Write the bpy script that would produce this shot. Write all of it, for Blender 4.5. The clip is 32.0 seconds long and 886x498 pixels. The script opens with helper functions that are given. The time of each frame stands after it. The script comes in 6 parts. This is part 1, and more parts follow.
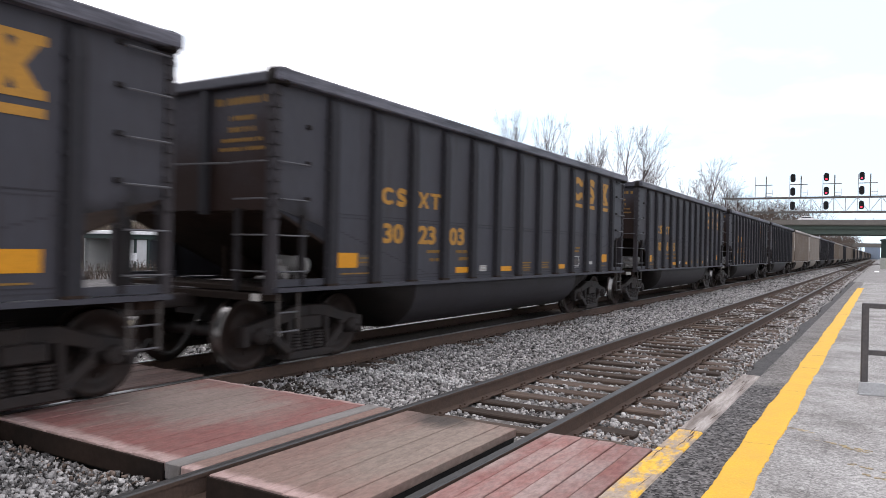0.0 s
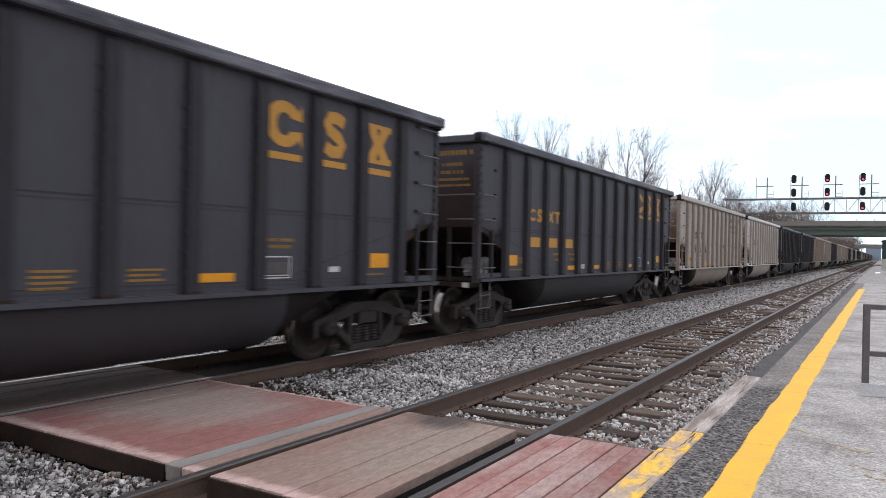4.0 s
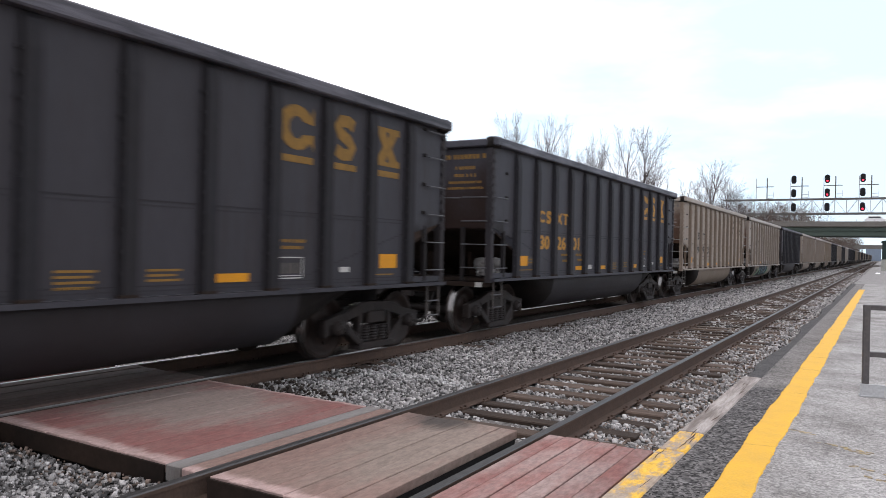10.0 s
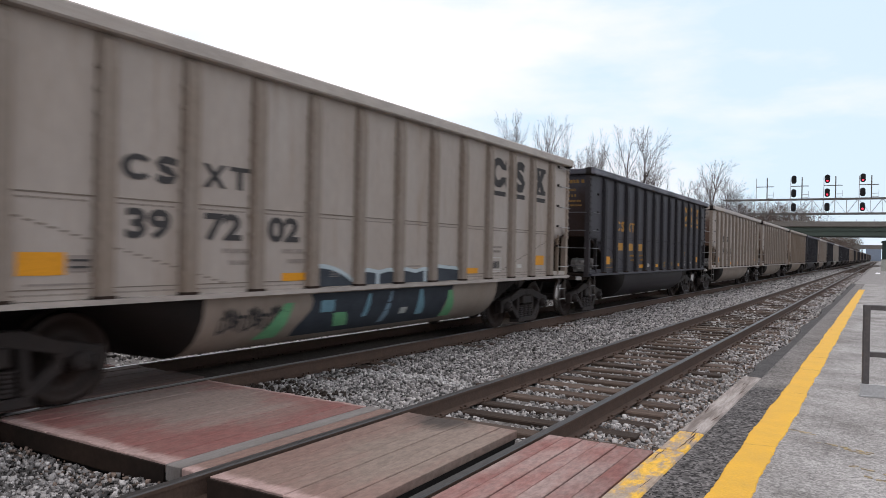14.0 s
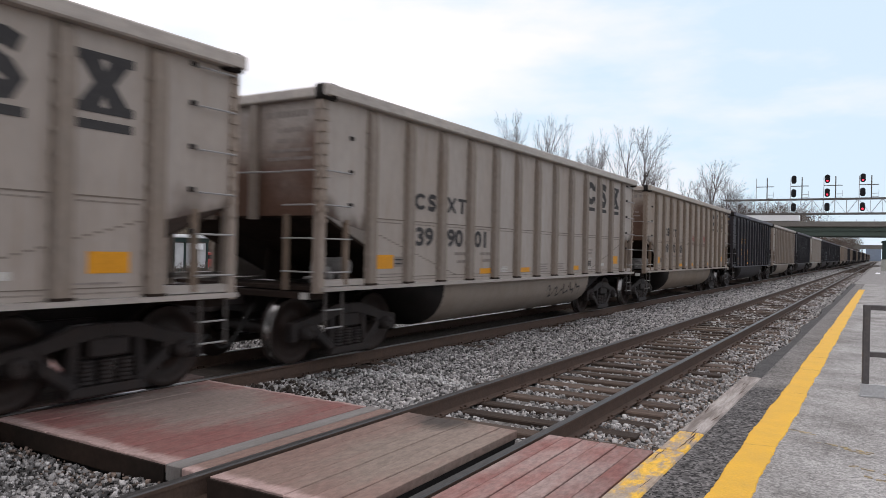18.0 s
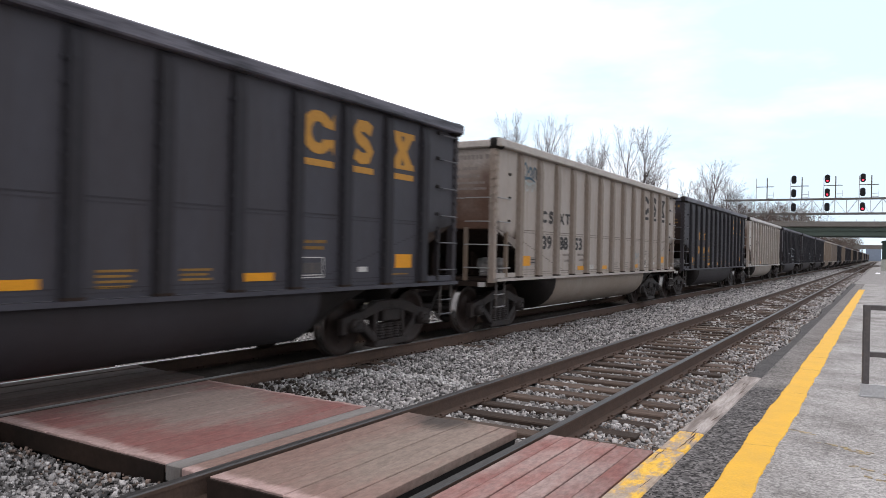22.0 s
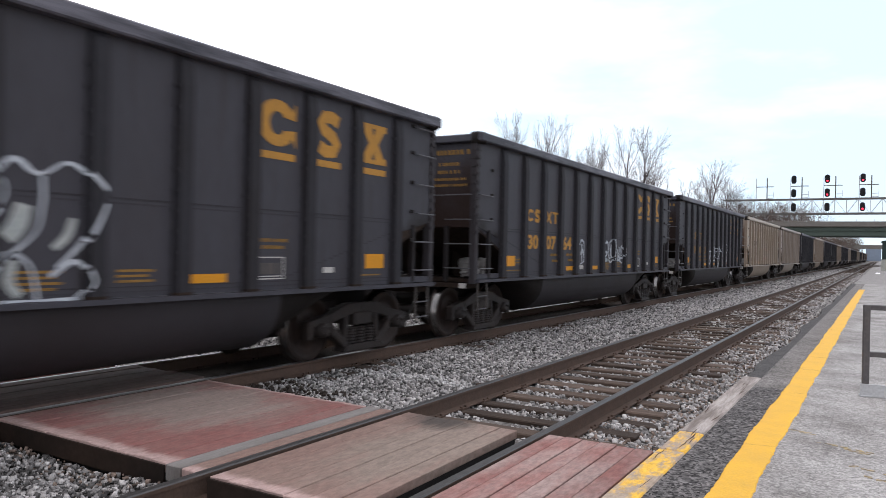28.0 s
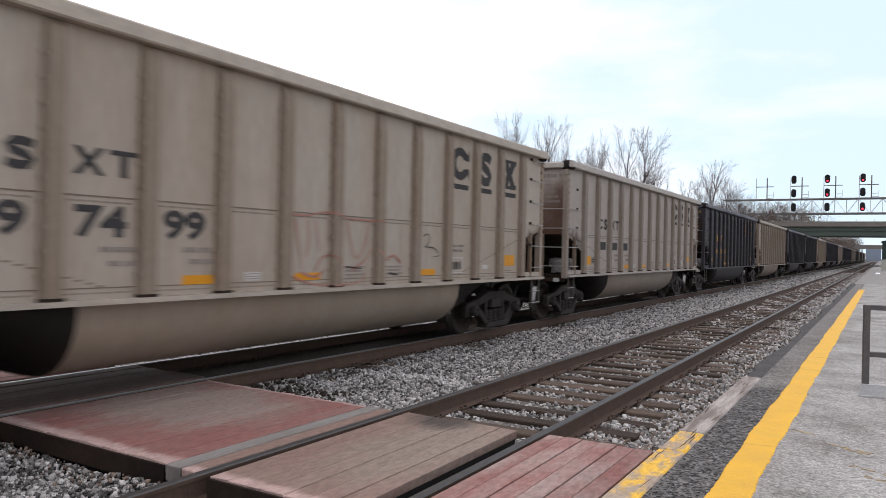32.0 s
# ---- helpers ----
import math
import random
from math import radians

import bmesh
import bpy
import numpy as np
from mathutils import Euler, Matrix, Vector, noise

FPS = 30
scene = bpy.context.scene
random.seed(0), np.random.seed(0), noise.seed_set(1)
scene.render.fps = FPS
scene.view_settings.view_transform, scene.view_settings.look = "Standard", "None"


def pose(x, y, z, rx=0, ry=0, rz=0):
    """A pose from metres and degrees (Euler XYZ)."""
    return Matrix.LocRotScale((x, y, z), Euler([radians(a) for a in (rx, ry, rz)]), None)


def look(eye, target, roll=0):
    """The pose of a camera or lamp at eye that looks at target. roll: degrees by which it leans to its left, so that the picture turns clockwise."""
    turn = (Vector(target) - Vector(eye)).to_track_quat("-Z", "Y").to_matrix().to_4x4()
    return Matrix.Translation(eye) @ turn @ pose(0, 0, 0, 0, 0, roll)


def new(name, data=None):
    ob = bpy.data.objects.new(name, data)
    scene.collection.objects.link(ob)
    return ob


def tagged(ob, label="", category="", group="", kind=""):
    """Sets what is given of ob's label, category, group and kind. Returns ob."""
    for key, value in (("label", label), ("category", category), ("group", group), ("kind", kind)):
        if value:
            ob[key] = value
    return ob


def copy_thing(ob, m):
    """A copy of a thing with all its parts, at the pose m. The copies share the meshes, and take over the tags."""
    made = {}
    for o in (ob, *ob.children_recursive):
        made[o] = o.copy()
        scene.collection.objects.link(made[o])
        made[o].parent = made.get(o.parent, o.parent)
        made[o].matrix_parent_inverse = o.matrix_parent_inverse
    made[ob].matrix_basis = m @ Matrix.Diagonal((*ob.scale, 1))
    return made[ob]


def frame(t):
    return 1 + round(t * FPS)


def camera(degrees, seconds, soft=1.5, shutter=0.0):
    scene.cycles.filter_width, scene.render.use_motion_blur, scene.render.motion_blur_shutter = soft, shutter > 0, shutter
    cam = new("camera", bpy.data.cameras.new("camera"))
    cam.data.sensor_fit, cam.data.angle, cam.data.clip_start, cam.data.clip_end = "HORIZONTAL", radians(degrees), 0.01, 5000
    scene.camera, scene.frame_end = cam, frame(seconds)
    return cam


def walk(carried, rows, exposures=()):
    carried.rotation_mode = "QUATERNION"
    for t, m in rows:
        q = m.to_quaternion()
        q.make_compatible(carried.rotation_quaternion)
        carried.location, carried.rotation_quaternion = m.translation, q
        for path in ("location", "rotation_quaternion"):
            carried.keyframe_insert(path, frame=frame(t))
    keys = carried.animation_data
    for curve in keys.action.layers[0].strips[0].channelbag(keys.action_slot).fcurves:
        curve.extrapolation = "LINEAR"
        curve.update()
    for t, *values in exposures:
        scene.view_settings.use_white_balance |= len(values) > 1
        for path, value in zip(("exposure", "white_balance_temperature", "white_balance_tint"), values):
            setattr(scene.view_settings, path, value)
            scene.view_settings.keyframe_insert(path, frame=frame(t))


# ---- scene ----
cam = camera(62.84, 32.0, soft=0.75, shutter=0.3)


def aim(yaw, pitch):
    a, b = radians(yaw), radians(pitch)
    eye = Vector((3.296, 0.0, 1.598))
    way = Vector((-math.sin(a) * math.cos(b), math.cos(a) * math.cos(b), math.sin(b)))
    return look(eye, eye + way * 10, 1.236)


walk(cam, [(0, aim(31.135, -0.115)), (1.0, aim(31.135, -0.115)), (1.6, aim(31.135, -0.055)), (2.6, aim(31.135, -0.055)),
           (3.4, aim(31.19, -0.05)), (5.5, aim(31.204, 0.018)), (32, aim(31.204, 0.018))],
     [(0, 0.15, 6330, 18), (3, 0.15, 6330, 18), (4.5, 0.13, 6330, 18), (6, 0.08, 6330, 18), (7, -0.16, 6430, 18), (8, -0.3, 6430, 18), (9, -0.28, 6430, 18), (10, 0.05, 6330, 18), (11, 0.12, 6330, 18), (12, 0.06, 6330, 18), (13, -0.22, 6430, 18), (14, -0.23, 6430, 18), (15.5, -0.12, 6430, 18), (17, -0.04, 6430, 18), (18, -0.28, 6430, 18), (19, -0.31, 6430, 18), (20, -0.28, 6430, 18), (21, -0.27, 6430, 18), (22, -0.03, 6430, 18), (23, -0.06, 6430, 18), (24, -0.2, 6430, 18), (25, -0.03, 6430, 18), (26.5, -0.08, 6430, 18), (27.5, -0.1, 6430, 18), (28, 0.02, 6330, 18), (29, 0.1, 6330, 18), (30, 0.12, 6330, 18), (31, 0.08, 6330, 18), (32, -0.12, 6430, 18)])

# ---- light ----
SKY = 1.2
world = bpy.data.worlds.new("sky")
scene.world = world
world.use_nodes = True
nt = world.node_tree
nt.nodes.clear()
out = nt.nodes.new("ShaderNodeOutputWorld")
bg = nt.nodes.new("ShaderNodeBackground")
tex = nt.nodes.new("ShaderNodeTexSky")
tex.sky_type = "NISHITA"
tex.sun_disc = False
tex.sun_elevation = radians(38)
tex.sun_rotation = radians(-70)
tex.altitude = 50
gain = nt.nodes.new("ShaderNodeVectorMath")
gain.operation = "SCALE"
gain.inputs[3].default_value = 0.10
coord = nt.nodes.new("ShaderNodeTexCoord")
stretch = nt.nodes.new("ShaderNodeMapping")
stretch.inputs["Scale"].default_value = (1.0, 1.0, 3.4)
cloud = nt.nodes.new("ShaderNodeTexNoise")
cloud.inputs["Scale"].default_value = 2.6
cloud.inputs["Detail"].default_value = 7
cloud.inputs["Roughness"].default_value = 0.55
ramp = nt.nodes.new("ShaderNodeValToRGB")
ramp.color_ramp.elements[0].position, ramp.color_ramp.elements[0].color = 0.32, (0.0, 0.0, 0.0, 1)
ramp.color_ramp.elements[1].position, ramp.color_ramp.elements[1].color = 0.62, (1, 1, 1, 1)
# the cloud thins out down the line
downline = nt.nodes.new("ShaderNodeVectorMath")
downline.operation = "DOT_PRODUCT"
downline.inputs[1].default_value = (0.08, 0.98, 0.17)
thick = nt.nodes.new("ShaderNodeMath")
thick.operation = "ADD"
offset = nt.nodes.new("ShaderNodeMath")
offset.operation = "MAXIMUM"
offset.inputs[1].default_value = 0.78
centred = nt.nodes.new("ShaderNodeMath")
centred.operation = "MULTIPLY_ADD"
centred.inputs[1].default_value, centred.inputs[2].default_value = -1.1, 0.901
overcast = nt.nodes.new("ShaderNodeMix")
overcast.data_type = "RGBA"
overcast.inputs["A"].default_value = (0.75, 0.95, 1.04, 1)
overcast.inputs["B"].default_value = (1.18, 1.15, 1.12, 1)
blend = nt.nodes.new("ShaderNodeMix")
blend.data_type = "RGBA"
blend.inputs["Factor"].default_value = 0.88
for a, b in ((coord.outputs["Generated"], stretch.inputs["Vector"]), (stretch.outputs["Vector"], cloud.inputs["Vector"]),
             (coord.outputs["Generated"], downline.inputs[0]), (downline.outputs["Value"], offset.inputs[0]), (offset.outputs[0], centred.inputs[0]),
             (cloud.outputs["Fac"], thick.inputs[0]), (centred.outputs[0], thick.inputs[1]), (thick.outputs[0], ramp.inputs["Fac"]), (ramp.outputs["Color"], overcast.inputs["Factor"]),
             (tex.outputs["Color"], gain.inputs[0]), (gain.outputs["Vector"], blend.inputs["A"]),
             (overcast.outputs["Result"], blend.inputs["B"]), (blend.outputs["Result"], bg.inputs["Color"]),
             (bg.outputs["Background"], out.inputs["Surface"])):
    nt.links.new(a, b)
bg.inputs["Strength"].default_value = SKY

sun = new("sun", bpy.data.lights.new("sun", "SUN"))
sun.data.energy = 1.05
sun.data.angle = radians(50)
sun.data.color = (1.0, 0.95, 0.89)
sun.matrix_world = look((-12, 14, 60), (0, 20, 0))


# ---- materials ----
def mat(name, color, rough=0.8, metal=0.0, second=None, amount=0.5, scale=4.0, fine=40.0, bump=0.0, spread=0.0,
        stretch=(1, 1, 1), tint=False, grit=0.25, spec=0.2, island=0.0, hard=0.22):
    """A surface: base colour broken up by stains (scale) and grain (fine); tint takes the object's own colour; spread varies by object."""
    m = bpy.data.materials.new(name)
    m.use_nodes = True
    t = m.node_tree
    n, link = t.nodes, t.links.new
    bsdf = n["Principled BSDF"]
    bsdf.inputs["Roughness"].default_value = rough
    bsdf.inputs["Metallic"].default_value = metal
    bsdf.inputs["Specular IOR Level"].default_value = spec
    c = n.new("ShaderNodeTexCoord")
    mp = n.new("ShaderNodeMapping")
    mp.inputs["Scale"].default_value = stretch
    link(c.outputs["Object"], mp.inputs["Vector"])
    info = n.new("ShaderNodeObjectInfo")
    shift = n.new("ShaderNodeVectorMath")
    shift.operation = "MULTIPLY_ADD"
    shift.inputs[1].default_value = (1, 1, 1)
    mul = n.new("ShaderNodeMath")
    mul.operation = "MULTIPLY"
    mul.inputs[1].default_value = 37.0
    link(info.outputs["Random"], mul.inputs[0])
    link(mp.outputs["Vector"], shift.inputs[0])
    link(mul.outputs[0], shift.inputs[2])
    big = n.new("ShaderNodeTexNoise")
    big.inputs["Scale"].default_value, big.inputs["Detail"].default_value = scale, 6
    big.inputs["Roughness"].default_value = 0.65
    small = n.new("ShaderNodeTexNoise")
    small.inputs["Scale"].default_value, small.inputs["Detail"].default_value = fine, 5
    small.inputs["Roughness"].default_value = 0.68
    for node in (big, small):
        link(shift.outputs["Vector"], node.inputs["Vector"])
    r = n.new("ShaderNodeValToRGB")
    r.color_ramp.elements[0].position, r.color_ramp.elements[1].position = 0.5 - hard, 0.5 + hard
    link(big.outputs["Fac"], r.inputs["Fac"])
    k = n.new("ShaderNodeMath")
    k.operation = "MULTIPLY"
    k.inputs[1].default_value = amount
    link(r.outputs["Color"], k.inputs[0])
    mix = n.new("ShaderNodeMix")
    mix.data_type = "RGBA"
    base = (*color, 1)
    mix.inputs["A"].default_value = base
    mix.inputs["B"].default_value = (*(second or tuple(v * 0.6 for v in color)), 1)
    if tint:
        link(info.outputs["Color"], mix.inputs["A"])
        worn = n.new("ShaderNodeMix")
        worn.data_type, worn.blend_type = "RGBA", "MULTIPLY"
        worn.inputs["Factor"].default_value = 1.0
        worn.inputs["B"].default_value = (*second, 1)
        link(info.outputs["Color"], worn.inputs["A"])
        link(worn.outputs["Result"], mix.inputs["B"])
    link(k.outputs[0], mix.inputs["Factor"])
    hsv = n.new("ShaderNodeHueSaturation")
    link(mix.outputs["Result"], hsv.inputs["Color"])
    val = n.new("ShaderNodeMath")
    val.operation = "MULTIPLY_ADD"
    val.inputs[1].default_value, val.inputs[2].default_value = grit, 1 - grit / 2
    sharp = n.new("ShaderNodeMapRange")
    sharp.inputs["From Min"].default_value, sharp.inputs["From Max"].default_value = 0.36, 0.64
    link(small.outputs["Fac"], sharp.inputs["Value"])
    link(sharp.outputs["Result"], val.inputs[0])
    last = val.outputs[0]
    for amount2, source in ((spread, info.outputs["Random"]), (island, n.new("ShaderNodeNewGeometry").outputs["Random Per Island"])):
        if amount2:
            v2 = n.new("ShaderNodeMath")
            v2.operation = "MULTIPLY_ADD"
            v2.inputs[1].default_value, v2.inputs[2].default_value = 2 * amount2, 1 - amount2
            link(source, v2.inputs[0])
            v3 = n.new("ShaderNodeMath")
            v3.operation = "MULTIPLY"
            link(last, v3.inputs[0])
            link(v2.outputs[0], v3.inputs[1])
            last = v3.outputs[0]
    link(last, hsv.inputs["Value"])
    link(hsv.outputs["Color"], bsdf.inputs["Base Color"])
    if bump:
        b = n.new("ShaderNodeBump")
        b.inputs["Strength"].default_value, b.inputs["Distance"].default_value = 0.6, bump
        add = n.new("ShaderNodeMath")
        add.operation = "ADD"
        link(big.outputs["Fac"], add.inputs[0])
        link(small.outputs["Fac"], add.inputs[1])
        link(add.outputs[0], b.inputs["Height"])
        link(b.outputs["Normal"], bsdf.inputs["Normal"])
    return m


def aggregate(name, color, worn, cells, speckle, scale):
    """Asphalt: small stones of differing grey bound in tar, with broad dirty patches and fine dark cracks."""
    m = bpy.data.materials.new(name)
    m.use_nodes = True
    n, link = m.node_tree.nodes, m.node_tree.links.new
    bsdf = n["Principled BSDF"]
    bsdf.inputs["Roughness"].default_value = 0.9
    bsdf.inputs["Specular IOR Level"].default_value = 0.2
    c = n.new("ShaderNodeTexCoord")

    def tex(kind, size, detail=4):
        q = n.new(kind)
        q.inputs["Scale"].default_value = size
        if kind == "ShaderNodeTexNoise":
            q.inputs["Detail"].default_value, q.inputs["Roughness"].default_value = detail, 0.65
        link(c.outputs["Object"], q.inputs["Vector"])
        return q

    def span(source, a, b, lo, hi):
        q = n.new("ShaderNodeMapRange")
        for key, v in zip(("From Min", "From Max", "To Min", "To Max"), (a, b, lo, hi)):
            q.inputs[key].default_value = v
        link(source, q.inputs["Value"])
        return q.outputs["Result"]

    def times(a, b):
        q = n.new("ShaderNodeMath")
        q.operation = "MULTIPLY"
        link(a, q.inputs[0])
        link(b, q.inputs[1])
        return q.outputs[0]
    grain = tex("ShaderNodeTexVoronoi", cells)
    tone = n.new("ShaderNodeSeparateColor")
    link(grain.outputs["Color"], tone.inputs[0])
    pebble = span(tone.outputs[0], 0.0, 1.0, 1 - speckle * 0.75, 1 + speckle * 0.75)
    coarse = span(tex("ShaderNodeTexNoise", cells * 0.28, 3).outputs["Fac"], 0.35, 0.65, 1 - speckle * 0.30, 1 + speckle * 0.30)
    patch = tex("ShaderNodeTexNoise", scale, 8)
    mix = n.new("ShaderNodeMix")
    mix.data_type = "RGBA"
    mix.inputs["A"].default_value, mix.inputs["B"].default_value = (*color, 1), (*worn, 1)
    link(span(patch.outputs["Fac"], 0.42, 0.66, 0.0, 1.0), mix.inputs["Factor"])
    hsv = n.new("ShaderNodeHueSaturation")
    link(mix.outputs["Result"], hsv.inputs["Color"])
    link(times(pebble, coarse), hsv.inputs["Value"])
    link(hsv.outputs["Color"], bsdf.inputs["Base Color"])
    b = n.new("ShaderNodeBump")
    b.inputs["Strength"].default_value, b.inputs["Distance"].default_value = 0.7, 0.006
    link(times(pebble, coarse), b.inputs["Height"])
    link(b.outputs["Normal"], bsdf.inputs["Normal"])
    return m


def glow(name, color, strength):
    m = bpy.data.materials.new(name)
    m.use_nodes = True
    b = m.node_tree.nodes["Principled BSDF"]
    b.inputs["Base Color"].default_value = (*color, 1)
    b.inputs["Emission Color"].default_value = (*color, 1)
    b.inputs["Emission Strength"].default_value = strength
    return m


M_PAINT = mat("car_paint", (0.3, 0.3, 0.3), 0.55, tint=True, second=(0.70, 0.62, 0.55), amount=0.75, scale=0.8, fine=14, grit=0.13, bump=0.005, stretch=(1, 1, 0.3))
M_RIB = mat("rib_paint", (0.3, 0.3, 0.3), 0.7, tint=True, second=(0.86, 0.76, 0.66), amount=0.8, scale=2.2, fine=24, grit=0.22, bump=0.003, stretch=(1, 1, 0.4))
M_CHORD = mat("chord_paint", (0.3, 0.3, 0.3), 0.5, tint=True, second=(1.5, 1.47, 1.42), amount=0.5, scale=2.2, fine=12, bump=0.006, stretch=(1, 0.35, 1), grit=0.2)
# grimy steel, pushed near black to paint in the shade under the cars
M_UNDER = mat("shaded_underframe_grime", (0.009, 0.008, 0.008), 0.7, second=(0.018, 0.013, 0.011), amount=0.7, scale=3, fine=30, bump=0.006)
M_TRUCK = mat("truck_cast_steel", (0.020, 0.018, 0.0185), 0.55, second=(0.042, 0.030, 0.025), amount=0.6, scale=4, fine=30, bump=0.006)
M_WHEEL = mat("wheel_rust", (0.018, 0.014, 0.013), 0.5, 0.1, second=(0.042, 0.025, 0.019), amount=0.6, scale=5, fine=30, bump=0.003)
M_TREAD = mat("polished_tread", (0.22, 0.215, 0.21), 0.27, 1.0, amount=0.3, scale=6)
# near-black brown: soot, plus the shade of hollows painted in
M_SLOPE = mat("sooty_shaded_brown", (0.018, 0.015, 0.0135), 0.9, spec=0.06, second=(0.058, 0.038, 0.029), amount=0.6, scale=1.2, fine=14)
M_YELLOW = mat("car_yellow_paint", (0.45, 0.225, 0.038), 0.6, second=(0.27, 0.15, 0.045), amount=0.5, scale=6, fine=40)
M_BRIGHT = mat("reflector_yellow", (0.62, 0.27, 0.012), 0.45, second=(0.42, 0.19, 0.02), amount=0.3, scale=5, fine=40)
M_BLACK = mat("car_black_paint", (0.04, 0.04, 0.043), 0.85, second=(0.085, 0.08, 0.075), amount=0.4, scale=6, fine=40)
M_WHITE = mat("stencil_white", (0.5, 0.49, 0.47), 0.6, amount=0.3, scale=8)
M_SPRAY = mat("spray_white", (0.50, 0.54, 0.59), 0.6, second=(0.24, 0.26, 0.29), amount=0.6, scale=5)
M_TEAL = mat("spray_teal", (0.10, 0.21, 0.25), 0.6, second=(0.22, 0.38, 0.50), amount=0.6, scale=3)
M_GREENS = mat("spray_green", (0.10, 0.30, 0.16), 0.6, second=(0.20, 0.42, 0.22), amount=0.5, scale=3)
M_RUSTMARK = mat("spray_dark_red", (0.13, 0.055, 0.05), 0.7, second=(0.22, 0.14, 0.12), amount=0.6, scale=5)
M_REDD = mat("spray_strong_red", (0.27, 0.07, 0.065), 0.6, second=(0.35, 0.19, 0.17), amount=0.5, scale=6)
M_REDS = mat("spray_red", (0.33, 0.13, 0.10), 0.6, second=(0.4, 0.27, 0.23), amount=0.6, scale=4)
M_RAILTOP = mat("rail_polish", (0.24, 0.235, 0.235), 0.36, 1.0, amount=0.25, scale=3, stretch=(1, 0.2, 1))
M_RAIL = mat("rail_rust", (0.075, 0.052, 0.042), 0.8, second=(0.11, 0.07, 0.05), amount=0.6, scale=5, fine=40, bump=0.003)
M_RAILDULL = mat("rail_dull", (0.10, 0.095, 0.093), 0.48, 0.7, amount=0.4, scale=3, stretch=(1, 0.2, 1))
M_TIE = mat("tie_wood", (0.052, 0.040, 0.034), 0.9, second=(0.125, 0.088, 0.066), amount=0.7, scale=5, fine=30, bump=0.01, spread=0.4, stretch=(0.35, 2.5, 2.5))
M_BALLAST = mat("ballast_bed", (0.20, 0.19, 0.18), 0.95, second=(0.10, 0.094, 0.088), amount=0.85, scale=14, fine=30, grit=0.9, bump=0.03)
M_GRAVEL = mat("pale_gravel", (0.30, 0.29, 0.28), 0.95, second=(0.17, 0.16, 0.15), amount=0.8, scale=2.5, fine=26, grit=0.9, bump=0.03)
M_STONE = mat("ballast_stone", (0.385, 0.375, 0.368), 0.9, second=(0.12, 0.11, 0.104), amount=0.75, scale=14, fine=80, grit=0.2, island=0.85)
M_PALESTONE = mat("pale_stone", (0.55, 0.54, 0.53), 0.9, amount=0.3, scale=9, fine=80, island=0.3)
M_STONEB = mat("brown_stone", (0.19, 0.145, 0.12), 0.9, second=(0.15, 0.12, 0.10), amount=0.7, scale=9, fine=80, grit=0.2, island=0.6)
M_REDWOOD = mat("red_plank", (0.31, 0.135, 0.115), 0.75, second=(0.32, 0.245, 0.22), amount=1.0, scale=1.3, fine=18, bump=0.005, spread=0.06, stretch=(1.6, 0.6, 1), grit=0.32, hard=0.13)
M_RUBBER = mat("black_rubber", (0.022, 0.021, 0.02), 0.7, amount=0.5, scale=5, bump=0.004)
M_BRAKE = mat("dusty_brake_gear", (0.24, 0.235, 0.23), 0.7, second=(0.10, 0.09, 0.085), amount=0.6, scale=6, fine=40, bump=0.004)
M_STRIP = mat("grey_flange_board", (0.25, 0.237, 0.228), 0.7, second=(0.13, 0.112, 0.10), amount=0.8, scale=2, fine=20, bump=0.004, stretch=(3, 0.4, 1), grit=0.25)
M_TIMBER = mat("weathered_timber", (0.40, 0.36, 0.335), 0.9, second=(0.13, 0.105, 0.09), amount=0.8, scale=2.5, fine=22, bump=0.012, stretch=(4, 0.35, 1), grit=0.4, hard=0.12)
M_YTIMBER = mat("yellow_worn_timber", (0.74, 0.44, 0.06), 0.75, second=(0.34, 0.28, 0.235), amount=0.95, scale=3.2, fine=20, bump=0.010, stretch=(1.6, 0.7, 1), grit=0.35, hard=0.05)
M_FADEMARK = mat("faded_mark_paint", (0.46, 0.36, 0.20), 0.8, second=(0.30, 0.27, 0.24), amount=0.9, scale=9, hard=0.1)
M_ROT = mat("rotten_wood", (0.10, 0.065, 0.045), 0.95, second=(0.04, 0.03, 0.025), amount=0.7, scale=9)
M_STRIPE = mat("yellow_line_paint", (0.78, 0.435, 0.03), 0.6, second=(0.55, 0.32, 0.06), amount=0.6, scale=2.5, fine=60, grit=0.2, bump=0.006)
M_ASPHALT = aggregate("dark_asphalt", (0.115, 0.108, 0.106), (0.075, 0.070, 0.068), 48, 1.25, 1.1)
M_PLATFORM = aggregate("grey_platform_asphalt", (0.355, 0.343, 0.33), (0.20, 0.188, 0.178), 70, 0.52, 0.9)
M_STRIPG = aggregate("brown_grey_asphalt", (0.20, 0.187, 0.177), (0.13, 0.12, 0.112), 60, 0.7, 1.3)
M_PIPE = mat("grey_pipe_paint", (0.085, 0.082, 0.085), 0.55, second=(0.14, 0.12, 0.11), amount=0.5, scale=5, fine=40)
M_PLATE = mat("galvanised_plate", (0.50, 0.51, 0.52), 0.45, 0.3, amount=0.4, scale=5)
M_GALVD = mat("dull_dark_steel", (0.15, 0.145, 0.14), 0.6, 0.1, second=(0.10, 0.09, 0.08), amount=0.5, scale=2)
M_GALV = mat("galvanised_truss", (0.50, 0.52, 0.54), 0.5, 0.1, amount=0.2, scale=3)
M_SIGNAL = mat("signal_black", (0.016, 0.016, 0.018), 0.6, amount=0.3, scale=3)
M_RED = glow("red_signal_light", (1.0, 0.03, 0.06), 3.0)
M_LENS = mat("dark_lens", (0.02, 0.02, 0.022), 0.15, amount=0.2)
